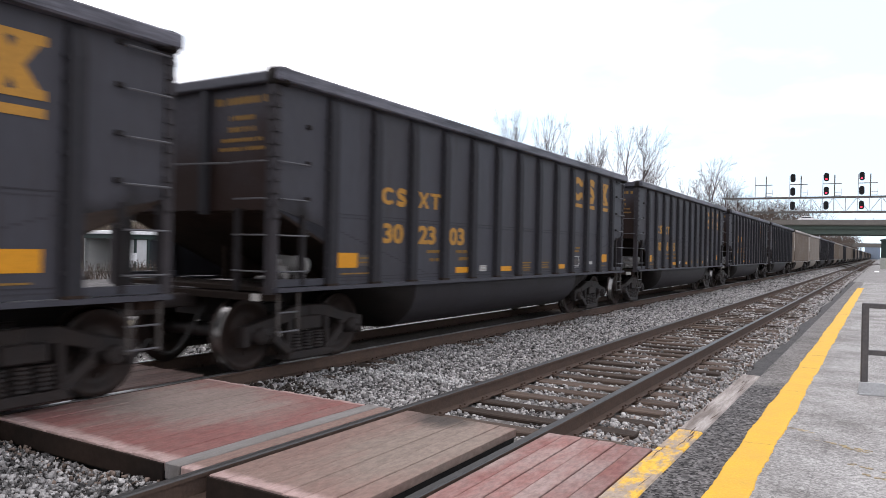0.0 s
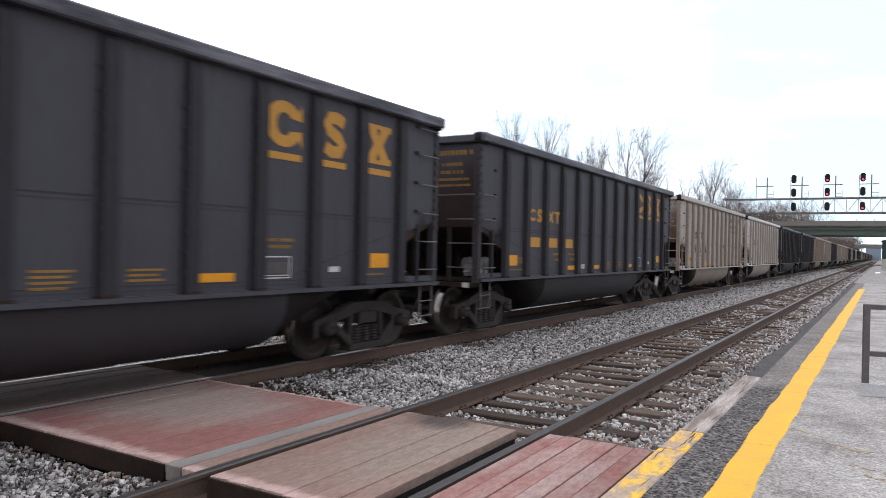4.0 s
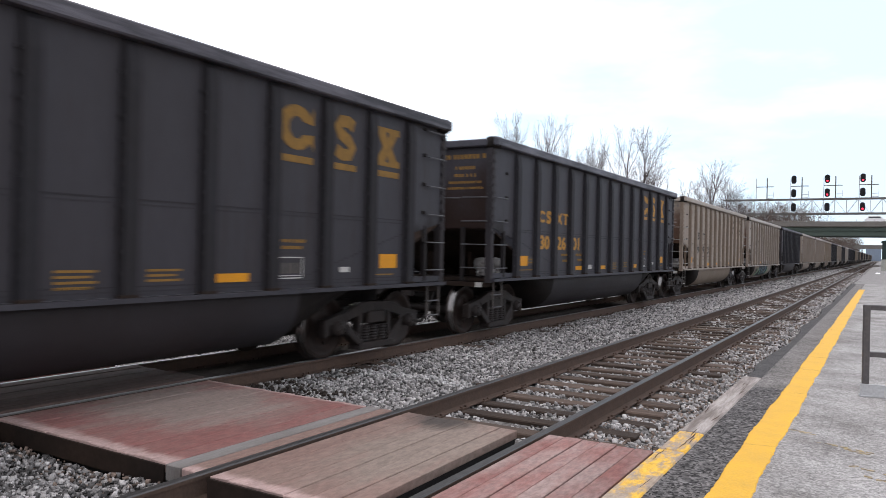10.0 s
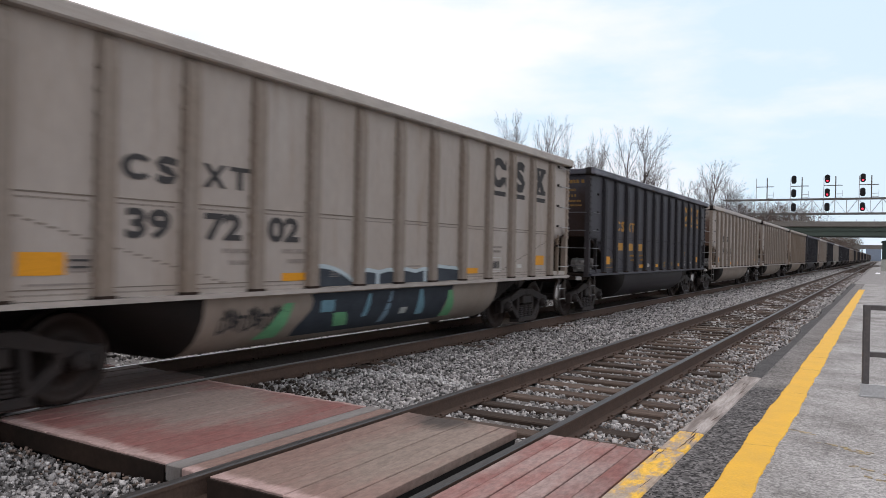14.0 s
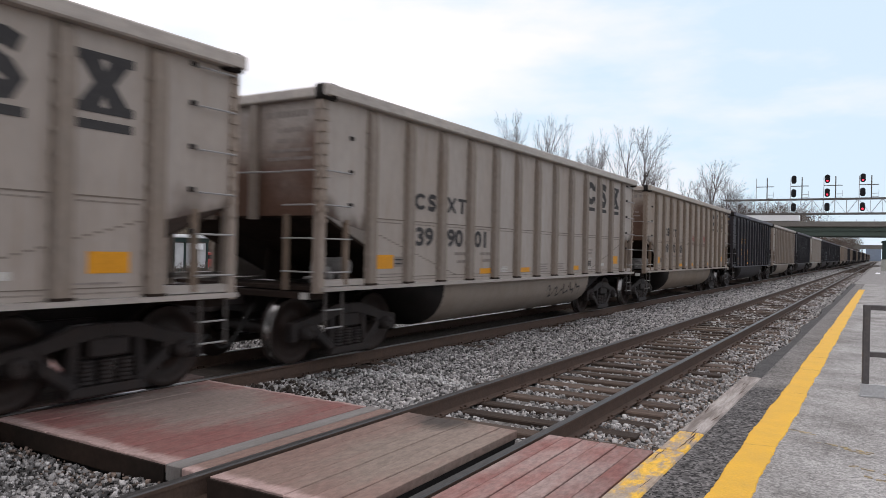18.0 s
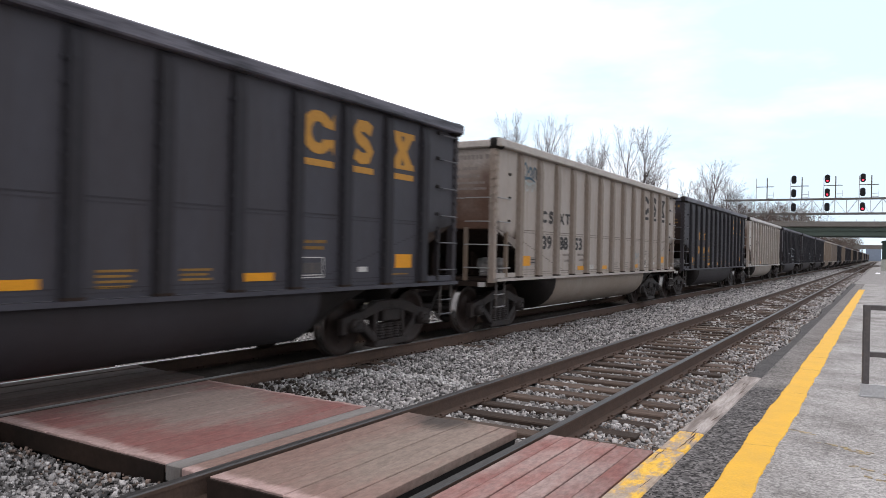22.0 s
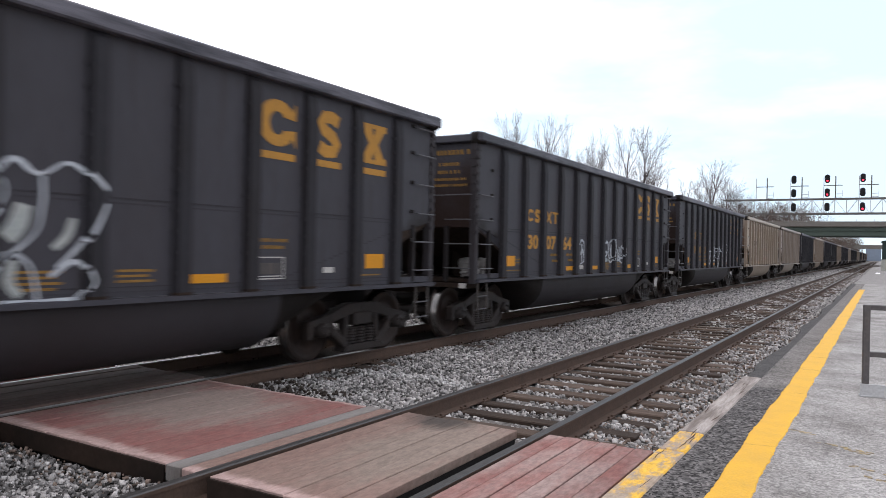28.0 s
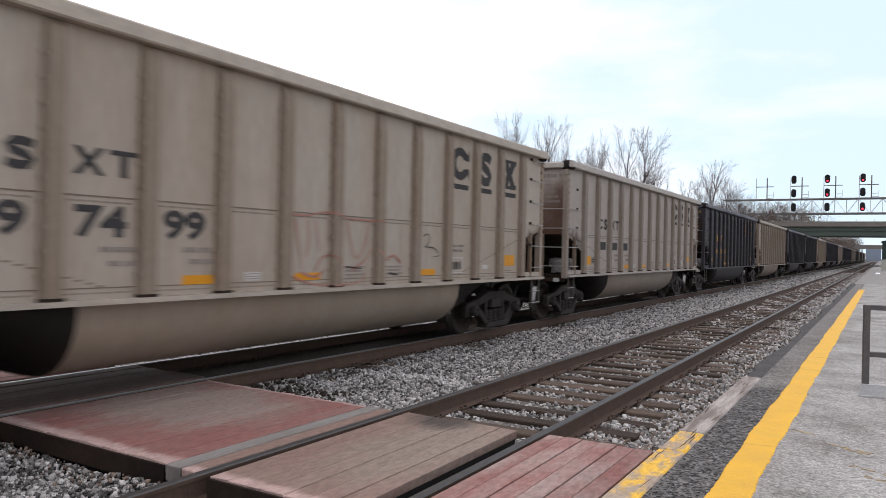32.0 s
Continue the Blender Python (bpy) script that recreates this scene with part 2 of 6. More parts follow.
M_CONCRETE = mat("bridge_concrete", (0.19, 0.18, 0.165), 0.9, second=(0.13, 0.12, 0.11), amount=0.7, scale=0.6, fine=6, bump=0.02)
M_CONCRETEP = mat("pale_concrete", (0.42, 0.43, 0.39), 0.9, amount=0.4, scale=1.0, fine=8)
M_GIRDER = mat("green_girder_paint", (0.075, 0.10, 0.085), 0.6, second=(0.06, 0.08, 0.07), amount=0.6, scale=0.8, fine=6)
M_DARKRED = mat("dark_red_plank", (0.235, 0.105, 0.092), 0.75, second=(0.30, 0.225, 0.205), amount=0.9, scale=1.5, fine=18, bump=0.006, spread=0.13, stretch=(1.6, 0.6, 1), grit=0.4, hard=0.12)
M_NAVY = mat("spray_dark_blue", (0.035, 0.075, 0.11), 0.6, second=(0.10, 0.17, 0.21), amount=0.5, scale=6)
M_HAZE = mat("spray_faded_grey", (0.30, 0.34, 0.34), 0.6, second=(0.42, 0.42, 0.40), amount=0.7, scale=5)
M_CHORDD = mat("scraped_dark_chord", (0.3, 0.3, 0.3), 0.5, tint=True, second=(3.4, 3.3, 3.2), amount=0.75, scale=2.0, fine=12, bump=0.006, stretch=(1, 0.3, 2.5), grit=0.25, hard=0.09)
# greasy planks, with the shade under the train painted into the colour
M_SHADEPLANK = mat("greasy_shaded_plank", (0.15, 0.098, 0.088), 0.8, second=(0.085, 0.066, 0.058), amount=0.8, scale=2.5, fine=18, bump=0.006, spread=0.13, stretch=(1.6, 0.6, 1), grit=0.4)
M_NAVYD = mat("spray_black_blue", (0.028, 0.034, 0.045), 0.7, second=(0.06, 0.075, 0.09), amount=0.5, scale=4)
M_SKYT = mat("spray_grey_blue", (0.17, 0.26, 0.33), 0.6, second=(0.10, 0.15, 0.19), amount=0.5, scale=4)
M_SKYB = mat("spray_light_blue", (0.42, 0.49, 0.53), 0.6, second=(0.22, 0.30, 0.34), amount=0.5, scale=4)
M_FADEDY = mat("faded_yellow_stencil", (0.27, 0.15, 0.035), 0.7, second=(0.12, 0.075, 0.03), amount=0.7, scale=9)
M_EDGE = mat("black_edge_asphalt", (0.055, 0.052, 0.052), 0.85, second=(0.11, 0.105, 0.10), amount=0.6, scale=3, fine=40, grit=0.9, bump=0.015)
M_SOOTBAR = mat("sooty_step_steel", (0.075, 0.07, 0.066), 0.6, second=(0.12, 0.10, 0.09), amount=0.5, scale=5)
M_FADED = mat("faded_black_stencil", (0.19, 0.165, 0.15), 0.7, second=(0.30, 0.27, 0.25), amount=0.7, scale=9)
# oil-stained stone, darkened further to paint in the shade under the train
M_OILSHADE = mat("oily_shaded_ballast", (0.036, 0.030, 0.026), 0.95, second=(0.07, 0.056, 0.046), amount=0.8, scale=9, fine=30, grit=0.7, bump=0.03)
M_GRASS = mat("winter_grass_ground", (0.15, 0.13, 0.085), 0.95, second=(0.10, 0.085, 0.06), amount=0.8, scale=0.35, fine=6, grit=0.7, bump=0.05)
M_BARK = mat("bare_bark", (0.075, 0.062, 0.06), 0.95, second=(0.15, 0.125, 0.118), amount=0.6, scale=3, fine=20, grit=0.2, island=0.2)
M_BRUSH = mat("bare_brush", (0.10, 0.08, 0.068), 0.95, second=(0.15, 0.12, 0.10), amount=0.7, scale=1, fine=5, island=0.35)
M_GREENP = mat("green_board", (0.01, 0.27, 0.15), 0.5, amount=0.2)
M_WALLW = mat("white_panel_wall", (0.47, 0.47, 0.46), 0.6, amount=0.25, scale=1)
M_ROOFW = mat("white_roof_fascia", (0.85, 0.86, 0.87), 0.5, amount=0.1)
M_DARKFRAME = mat("dark_green_frame", (0.03, 0.05, 0.045), 0.5)
M_PANE = mat("frosted_pane", (0.60, 0.61, 0.61), 0.25, second=(0.38, 0.39, 0.40), amount=0.6, scale=1.2)
M_GLASS = mat("dark_window_glass", (0.03, 0.035, 0.04), 0.08, spec=0.8)
M_CARW = mat("white_car_paint", (0.75, 0.76, 0.77), 0.3, amount=0.1)
M_CARD = mat("dark_car_paint", (0.05, 0.055, 0.06), 0.3, amount=0.1)
M_CARR = mat("red_car_paint", (0.35, 0.06, 0.05), 0.3, amount=0.1)
M_TYRE = mat("tyre_rubber", (0.02, 0.02, 0.02), 0.85)
M_BLUEFAR = mat("far_blue_grey", (0.22, 0.27, 0.34), 0.9, amount=0.3, scale=0.2)


# ---- mesh helpers ----
def box(bm, a, b, mi=0):
    x0, y0, z0 = a
    x1, y1, z1 = b
    v = [bm.verts.new((x, y, z)) for z in (z0, z1) for y in (y0, y1) for x in (x0, x1)]
    for f in ((0, 2, 3, 1), (4, 5, 7, 6), (0, 1, 5, 4), (2, 6, 7, 3), (0, 4, 6, 2), (1, 3, 7, 5)):
        bm.faces.new([v[i] for i in f]).material_index = mi
    return v


def prism(bm, pts, axis, a, b, mi=0):
    """A polygon drawn in the other two axes and pushed out from a to b along axis."""
    def at(p, c):
        return (c, *p) if axis == 0 else (p[0], c, p[1]) if axis == 1 else (*p, c)
    lo = [bm.verts.new(at(p, a)) for p in pts]
    hi = [bm.verts.new(at(p, b)) for p in pts]
    n = len(pts)
    faces = [bm.faces.new(lo), bm.faces.new(hi)]
    for i in range(n):
        faces.append(bm.faces.new((lo[i], lo[(i + 1) % n], hi[(i + 1) % n], hi[i])))
    for f in faces:
        f.material_index = mi
    return lo + hi


def rod(bm, p, q, r, n=6, mi=0, r2=None):
    p, q = Vector(p), Vector(q)
    d = (q - p).normalized()
    u = d.orthogonal().normalized()
    w = d.cross(u)
    rings = []
    for c, rr in ((p, r), (q, r if r2 is None else r2)):
        rings.append([bm.verts.new(c + (u * math.cos(2 * math.pi * i / n) + w * math.sin(2 * math.pi * i / n)) * rr) for i in range(n)])
    for i in range(n):
        f = bm.faces.new((rings[0][i], rings[0][(i + 1) % n], rings[1][(i + 1) % n], rings[1][i]))
        f.material_index, f.smooth = mi, n > 5
    for ring in rings:
        bm.faces.new(ring).material_index = mi


def lathe(bm, prof, axis=0, n=28, mats=None, close=True):
    """prof: (along, radius) pairs turned about the axis."""
    rings = []
    for a, r in prof:
        ring = []
        for i in range(n):
            c, s = math.cos(2 * math.pi * i / n) * r, math.sin(2 * math.pi * i / n) * r
            ring.append(bm.verts.new((a, c, s) if axis == 0 else (c, a, s) if axis == 1 else (c, s, a)))
        rings.append(ring)
    for k in range(len(rings) - 1):
        for i in range(n):
            f = bm.faces.new((rings[k][i], rings[k][(i + 1) % n], rings[k + 1][(i + 1) % n], rings[k + 1][i]))
            f.smooth = True
            if mats:
                f.material_index = mats[k]
    if close:
        bm.faces.new(rings[0])
        bm.faces.new(rings[-1])


def data(bm, name, *mats, bevel=0.0):
    if bevel:
        bmesh.ops.bevel(bm, geom=list(bm.edges), offset=bevel, segments=1, affect="EDGES", clamp_overlap=True)
    bmesh.ops.recalc_face_normals(bm, faces=bm.faces)
    me = bpy.data.meshes.new(name)
    bm.to_mesh(me)
    bm.free()
    for m in mats:
        me.materials.append(m)
    return me


def part(name, bm, material, parent, label="", bevel=0.0, at=None, color=None):
    me = bm if isinstance(bm, bpy.types.Mesh) else data(bm, name, *(material if isinstance(material, (list, tuple)) else (material,)), bevel=bevel)
    ob = new(name, me)
    ob.parent = parent
    if at is not None:
        ob.matrix_basis = at
    if color:
        ob.color = (*color, 1)
    if label:
        ob["label"] = label
    return ob


def thing(name, bm, material, label, category, group="", kind="", bevel=0.0, at=None):
    ob = new(name, None if bm is None else bm if isinstance(bm, bpy.types.Mesh) else data(bm, name, *(material if isinstance(material, (list, tuple)) else (material,)), bevel=bevel))
    if at is not None:
        ob.matrix_basis = at
    return tagged(ob, label, category, group, kind)


def soup(name, verts, faces, *mats):
    me = bpy.data.meshes.new(name)
    me.from_pydata(verts, [], faces)
    me.update()
    for m in mats:
        me.materials.append(m)
    return me


# ---- setting ----
RNG = np.random.default_rng(7)
TRACK2 = -4.31          # centre of the train's track; the near track's centre is x = 0, rail tops are z = 0

g = bmesh.new()
for x0, x1 in ((-3000, -9.0), (-9.0, 12.0), (12.0, 3000)):
    v = [g.verts.new(p) for p in ((x0, -3000, -0.55), (x1, -3000, -0.55), (x1, 3000, -0.55), (x0, 3000, -0.55))]
    g.faces.new(v)
bmesh.ops.remove_doubles(g, verts=g.verts, dist=0.001)
thing("ground", g, M_GRASS, "dull winter grass and bare earth ground", "ground", kind="structure")

g = bmesh.new()
prism(g, [(-9.6, -0.54), (-7.9, -0.24), (-6.2, -0.215), (-2.2, -0.235), (1.72, -0.225), (1.72, -0.54)], 1, -40, 900)
thing("ballast_bed", g, M_BALLAST, "bed of grey crushed stone ballast under the tracks", "ballast", kind="structure")


def stones(name, count, x0, x1, y0, y1, size, z, material, label, bias=1.0, keep=None):
    """Angular stones, thrown over a strip of the bed, denser towards y0."""
    cube = np.array([(x, y, q) for q in (-1, 1) for y in (-1, 1) for x in (-1, 1)], float)
    f = np.array([(0, 2, 3, 1), (4, 5, 7, 6), (0, 1, 5, 4), (2, 6, 7, 3), (0, 4, 6, 2), (1, 3, 7, 5)])
    px = RNG.uniform(x0, x1, count)
    py = y0 + (y1 - y0) * RNG.uniform(0, 1, count) ** bias
    if keep is not None:
        ok = keep(px, py)
        px, py = px[ok], py[ok]
    n = len(px)
    s = size * RNG.uniform(0.45, 1.25, n) * (1 + np.clip((py - 12) / 40, 0, 1.2))
    pts = cube[None] * RNG.uniform(0.5, 1.0, (n, 8, 3)) * s[:, None, None] * RNG.uniform(0.4, 1.15, (n, 1, 3))
    a, b = RNG.uniform(0, 6.28, n), RNG.uniform(-1.3, 1.3, n)
    ca, sa, cb, sb = (q[:, None] for q in (np.cos(a), np.sin(a), np.cos(b), np.sin(b)))
    x, y, q = pts[..., 0], pts[..., 1], pts[..., 2]
    y, q = y * cb - q * sb, y * sb + q * cb
    x, y = x * ca - y * sa, x * sa + y * ca
    pz = z + RNG.uniform(-0.012, 0.03, n) + 0.018 * np.sin(px * 3.1 + py * 1.7) + 0.012 * np.sin(py * 4.3 - px * 5)
    pts = np.stack([x + px[:, None], y + py[:, None], q + pz[:, None]], -1).reshape(-1, 3)
    faces = (f[None] + 8 * np.arange(n)[:, None, None]).reshape(-1, 4)
    me = bpy.data.meshes.new(name)
    me.vertices.add(len(pts))
    me.vertices.foreach_set("co", pts.ravel())
    me.loops.add(faces.size)
    me.loops.foreach_set("vertex_index", faces.ravel())
    me.polygons.add(len(faces))
    me.polygons.foreach_set("loop_start", np.arange(0, faces.size, 4))
    me.update(calc_edges=True)
    me.materials.append(material)
    return thing(name, me, None, label, "ballast", kind="stuff")


def clear_of_ties(px, py):
    u = np.abs((py - TIE0) / TIESTEP - np.round((py - TIE0) / TIESTEP)) * TIESTEP
    return (np.abs(px) > 1.30) | (u > 0.105) | (RNG.uniform(0, 1, len(px)) < 0.035)


TIE0, TIESTEP = 6.55, 0.535
stones("ballast_stones", 62000, -3.42, -0.90, 5.95, 42, 0.0255, -0.210, M_STONE, "grey crushed stone ballast lying between two tracks", 1.8)
stones("ballast_stones", 15000, -0.70, 0.70, 6.0, 36, 0.026, -0.240, M_STONE, "grey crushed stone between the wooden ties", 1.5, clear_of_ties)
stones("ballast_stones", 15000, 0.84, 1.72, 6.05, 36, 0.026, -0.228, M_STONE, "grey crushed stone at the platform edge", 1.6, clear_of_ties)
stones("ballast_stones", 14500, -4.2, 0.7, 1.0, 3.44, 0.0240, -0.20, M_STONE, "grey crushed stone beside the timber crossing", 1.0)
stones("ballast_stones", 170, -4.2, -0.9, 3.05, 3.44, 0.019, -0.18, M_STONEB, "brown leaves and stones against the crossing", 0.6)
stones("ballast_stones", 2200, 0.84, 1.72, 6.05, 26, 0.022, -0.215, M_STONEB, "brown stones by the rail", 1.6, clear_of_ties)
stones("ballast_stones", 9000, -3.42, -0.90, 42, 120, 0.030, -0.205, M_STONE, "grey crushed stone ballast further down the line", 1.5)
stones("ballast_stones", 6000, -0.70, 1.72, 36, 100, 0.026, -0.228, M_STONE, "grey crushed stone ballast further down the near track", 1.4, clear_of_ties)
stones("ballast_stones", 240, -3.36, -2.1, 6.0, 7.0, 0.030, -0.178, M_OILSHADE, "dark oily clods among the ballast", 1.4)
stones("ballast_stones", 330, -3.0, -1.2, 8.15, 8.45, 0.022, -0.182, M_PALESTONE, "pale limestone chips in a line across the ballast", 1.0)
# strip under the train; its shade is put into the dark colour
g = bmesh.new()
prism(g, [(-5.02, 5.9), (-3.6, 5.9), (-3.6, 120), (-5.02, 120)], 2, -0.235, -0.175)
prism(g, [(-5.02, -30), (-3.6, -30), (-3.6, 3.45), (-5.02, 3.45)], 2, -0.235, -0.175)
thing("oily_track_bed", g, M_OILSHADE, "oily ballast between the rails coloured dark for shade under the train", "ballast", kind="structure")
stones("ballast_stones", 9000, -8.4, -5.2, 3.0, 40, 0.033, -0.205, M_STONE, "grey ballast on the far side of the track", 1.5)


def rail_mesh(name, y0, y1, top):
    g = bmesh.new()
    prof = [(-0.075, -0.185), (0.075, -0.185), (0.075, -0.172), (0.012, -0.155), (0.010, -0.045), (0.034, -0.036), (0.036, -0.010),
            (0.028, 0.0), (-0.028, 0.0), (-0.036, -0.010), (-0.034, -0.036), (-0.010, -0.045), (-0.012, -0.155), (-0.075, -0.172)]
    prism(g, prof, 1, y0, y1)
    for f in g.faces:
        if f.calc_center_median().z > -0.022 and abs(f.calc_center_median().y - (y0 + y1) / 2) < 1:
            f.material_index = 1
    return data(g, name, M_RAIL, top)


def tie_mesh(seed, half):
    r = random.Random(seed)
    g = bmesh.new()
    vs = box(g, (-half, -0.115, -0.36), (half, 0.115, -0.184))
    for v in vs:
        v.co += Vector((r.uniform(-0.05, 0.05), r.uniform(-0.012, 0.012), r.uniform(-0.012, 0.004)))
    return data(g, "tie", M_TIE, bevel=0.012)


def track(cx, near, top, label):
    base = thing("railway_track", None, None, label, "railway track", kind="structure")
    me = rail_mesh("rail", -40, 900, top)
    for s in (-1, 1):
        part("rail", me, None, base, at=pose(cx + s * 0.755, 0, 0))
    ties = [tie_mesh(i, 1.30) for i in range(6)]
    g = bmesh.new()
    box(g, (-0.10, -0.09, -0.188), (0.10, 0.09, -0.17))
    for dx in (-0.075, 0.075):
        for dy in (-0.05, 0.05):
            box(g, (dx - 0.012, dy - 0.012, -0.175), (dx + 0.012, dy + 0.012, -0.15))
    plate = data(g, "tie_plate", M_RAIL)
    for i in range(near):
        y = TIE0 + i * TIESTEP
        part("tie", ties[i % 6], None, base, at=pose(cx + random.uniform(-0.05, 0.05), y + random.uniform(-0.03, 0.03), 0, 0, 0, random.uniform(-1.2, 1.2)))
        if i < 70:
            for s in (-1, 1):
                part("tie_plate", plate, None, base, at=pose(cx + s * 0.755, y, 0))
    g = bmesh.new()
    for i in list(range(-80, 0)) + list(range(near, 700)):
        y = TIE0 + i * TIESTEP
        if i < 0 and y > 3.2:
            continue
        box(g, (cx - 1.3, y - 0.11, -0.36), (cx + 1.3, y + 0.11, -0.192))
    tagged(part("far_ties", g, M_TIE, base), kind="stuff")
    return base


track(0.0, 150, M_RAILDULL, "near railway track with dull steel rails on weathered wooden ties")
track(TRACK2, 60, M_RAILTOP, "busy railway track with polished rails under the coal train")

# a turnout that leaves the near track far down the line
for off in (-0.755, 0.755):
    me = rail_mesh("turnout_rail", 0, 60, M_RAILDULL)
    thing("turnout_rail", me, None, "dull steel rail of a turnout leaving the near track", "rail", kind="structure", at=pose(off + 0.1, 150, 0.006, 0, 0, -3.2))
    thing("crossover_rail", me, None, "dull steel rail of a crossover between the tracks", "rail", kind="structure", at=pose(off + 0.2, 118, 0.006, 0, 0, 4.1))


# ---- timber crossing ----
def planks(x0, x1, y0, y1, count, material, label, name="crossing_panel", gap=0.004, edges=True):
    base = thing(name, None, None, label, "crossing", kind="structure")
    w = (x1 - x0) / count
    kinds = []
    for k in range(4):
        r = random.Random(k + int(100 * x0))
        g = bmesh.new()
        vs = box(g, (-w / 2 + gap / 2, -(y1 - y0) / 2, -0.07), (w / 2 - gap / 2, (y1 - y0) / 2, 0.0))
        for v in vs:
            v.co.y += r.uniform(-0.012, 0.012)
        kinds.append(data(g, "plank", material, bevel=0.004))
    for i in range(count):
        part("plank", kinds[i % 4], None, base, at=pose(x0 + w * (i + 0.5), (y0 + y1) / 2, random.uniform(-0.006, 0.003)))
    g = bmesh.new()
    box(g, (x0 + 0.01, y0 + 0.03, -0.24), (x1 - 0.01, y1 - 0.03, -0.075))
    part("support_timber", g, M_RUBBER, base, "dark timber sleepers under the planks")
    if edges:
        g = bmesh.new()
        box(g, (x0, y0 - 0.03, -0.17), (x1, y0 - 0.013, -0.012))
        part("edge_board", g, M_SLOPE, base, "blackened edge board")
    return base


CY0, CY1 = 3.49, 5.88
def dusty(name, color, dust, x0, x1, y0, y1, pale=(), grease=None):
    """Red paint worn to dusty wood where the traffic crosses a panel, to pale wood along the plank ends (pale: y, width), and a greasy patch."""
    m = mat(name, color, 0.75, second=tuple(0.5 * a + 0.5 * b for a, b in zip(color, dust)), amount=0.8, scale=1.6, fine=18, bump=0.005, spread=0.06, stretch=(1.6, 0.6, 1), grit=0.35, hard=0.13)
    n, link = m.node_tree.nodes, m.node_tree.links.new
    hsv = next(q for q in n if q.type == "HUE_SAT")
    last = hsv.inputs["Color"].links[0].from_socket
    where = n.new("ShaderNodeNewGeometry")
    along = n.new("ShaderNodeMapping")
    along.inputs["Scale"].default_value = (3.4, 0.9, 1)
    link(where.outputs["Position"], along.inputs["Vector"])
    noise = n.new("ShaderNodeTexNoise")
    noise.inputs["Scale"].default_value, noise.inputs["Detail"].default_value = 1.7, 8
    noise.inputs["Roughness"].default_value = 0.68
    link(along.outputs["Vector"], noise.inputs["Vector"])

    def cover(cx, cy, rx, ry, tone, inner, outer, rough):
        nonlocal last
        unit = n.new("ShaderNodeMapping")
        unit.inputs["Location"].default_value = (-cx / rx, -cy / ry, 0)
        unit.inputs["Scale"].default_value = (1 / rx, 1 / ry, 0)
        link(where.outputs["Position"], unit.inputs["Vector"])
        far = n.new("ShaderNodeVectorMath")
        far.operation = "LENGTH"
        link(unit.outputs["Vector"], far.inputs[0])
        add = n.new("ShaderNodeMath")
        add.operation = "MULTIPLY_ADD"
        add.inputs[1].default_value = rough
        link(noise.outputs["Fac"], add.inputs[0])
        link(far.outputs["Value"], add.inputs[2])
        ease = n.new("ShaderNodeMapRange")
        ease.interpolation_type = "SMOOTHSTEP"
        ease.inputs["From Min"].default_value, ease.inputs["From Max"].default_value = outer + rough / 2, inner + rough / 2
        link(add.outputs[0], ease.inputs["Value"])
        mix = n.new("ShaderNodeMix")
        mix.data_type = "RGBA"
        mix.inputs["B"].default_value = (*tone, 1)
        link(ease.outputs["Result"], mix.inputs["Factor"])
        link(last, mix.inputs["A"])
        last = mix.outputs["Result"]
    cover((x0 + x1) / 2, (y0 + y1) / 2, (x1 - x0) / 2, (y1 - y0) / 2, dust, 0.45, 1.1, 1.5)
    for y, w in pale:
        cover(0, y, 100, w, (0.42, 0.30, 0.275), 0.45, 1.25, 1.7)
    if grease:
        cover(*grease, (0.075, 0.062, 0.055), 0.3, 1.1, 1.2)
    link(last, hsv.inputs["Color"])
    return m


M_PANEL = dusty("red_worn_panel", (0.235, 0.10, 0.09), (0.25, 0.195, 0.172), -3.9, -1.3, CY0 + 0.35, CY1 + 0.15, ((CY0, 0.14), (CY1, 0.06)))
M_MIDPANEL = dusty("brown_worn_panel", (0.225, 0.145, 0.122), (0.235, 0.185, 0.155), -0.45, 0.75, CY0 + 0.15, CY1 + 0.5, ((CY0 - 0.02, 0.12),), (-0.2, CY1 - 0.05, 0.42, 0.42))
planks(-3.44, -1.13, CY0, CY1, 12, M_PANEL, "worn red painted timber crossing panel between the tracks")
planks(-0.64, 0.54, CY0 - 0.02, CY1 + 0.02, 7, M_MIDPANEL, "worn brown timber crossing panel between the rails of the near track")
planks(0.83, 1.74, 1.2, CY1 + 0.06, 6, M_DARKRED, "faded red timber crossing panel beside the platform", gap=0.008)
planks(-5.0, -3.68, CY0, CY1 + 0.15, 8, M_SHADEPLANK, "greasy timber crossing panel darkened for shade between rails under the train")
planks(-7.4, -5.2, CY0, CY1, 10, M_REDWOOD, "red timber crossing panel on the far side of the train")
g = bmesh.new()
box(g, (-1.118, CY0 - 0.02, -0.12), (-0.965, CY1 + 0.03, -0.002))
thing("flange_strip", g, M_STRIP, "smooth grey steel faced strip in the crossing beside the rail", "board", kind="structure", bevel=0.006)
g = bmesh.new()
box(g, (-0.958, CY0 - 0.01, -0.12), (-0.82, CY1 + 0.02, -0.006))
thing("flange_board", g, M_MIDPANEL, "brown worn board laid along the rail in the crossing", "board", kind="structure", bevel=0.008)
g = bmesh.new()
box(g, (0.545, CY0, -0.2), (0.70, CY1, -0.13))
thing("flangeway_filler", g, M_RUBBER, "black rubber filler in the flangeway beside the rail", "filler", kind="structure")

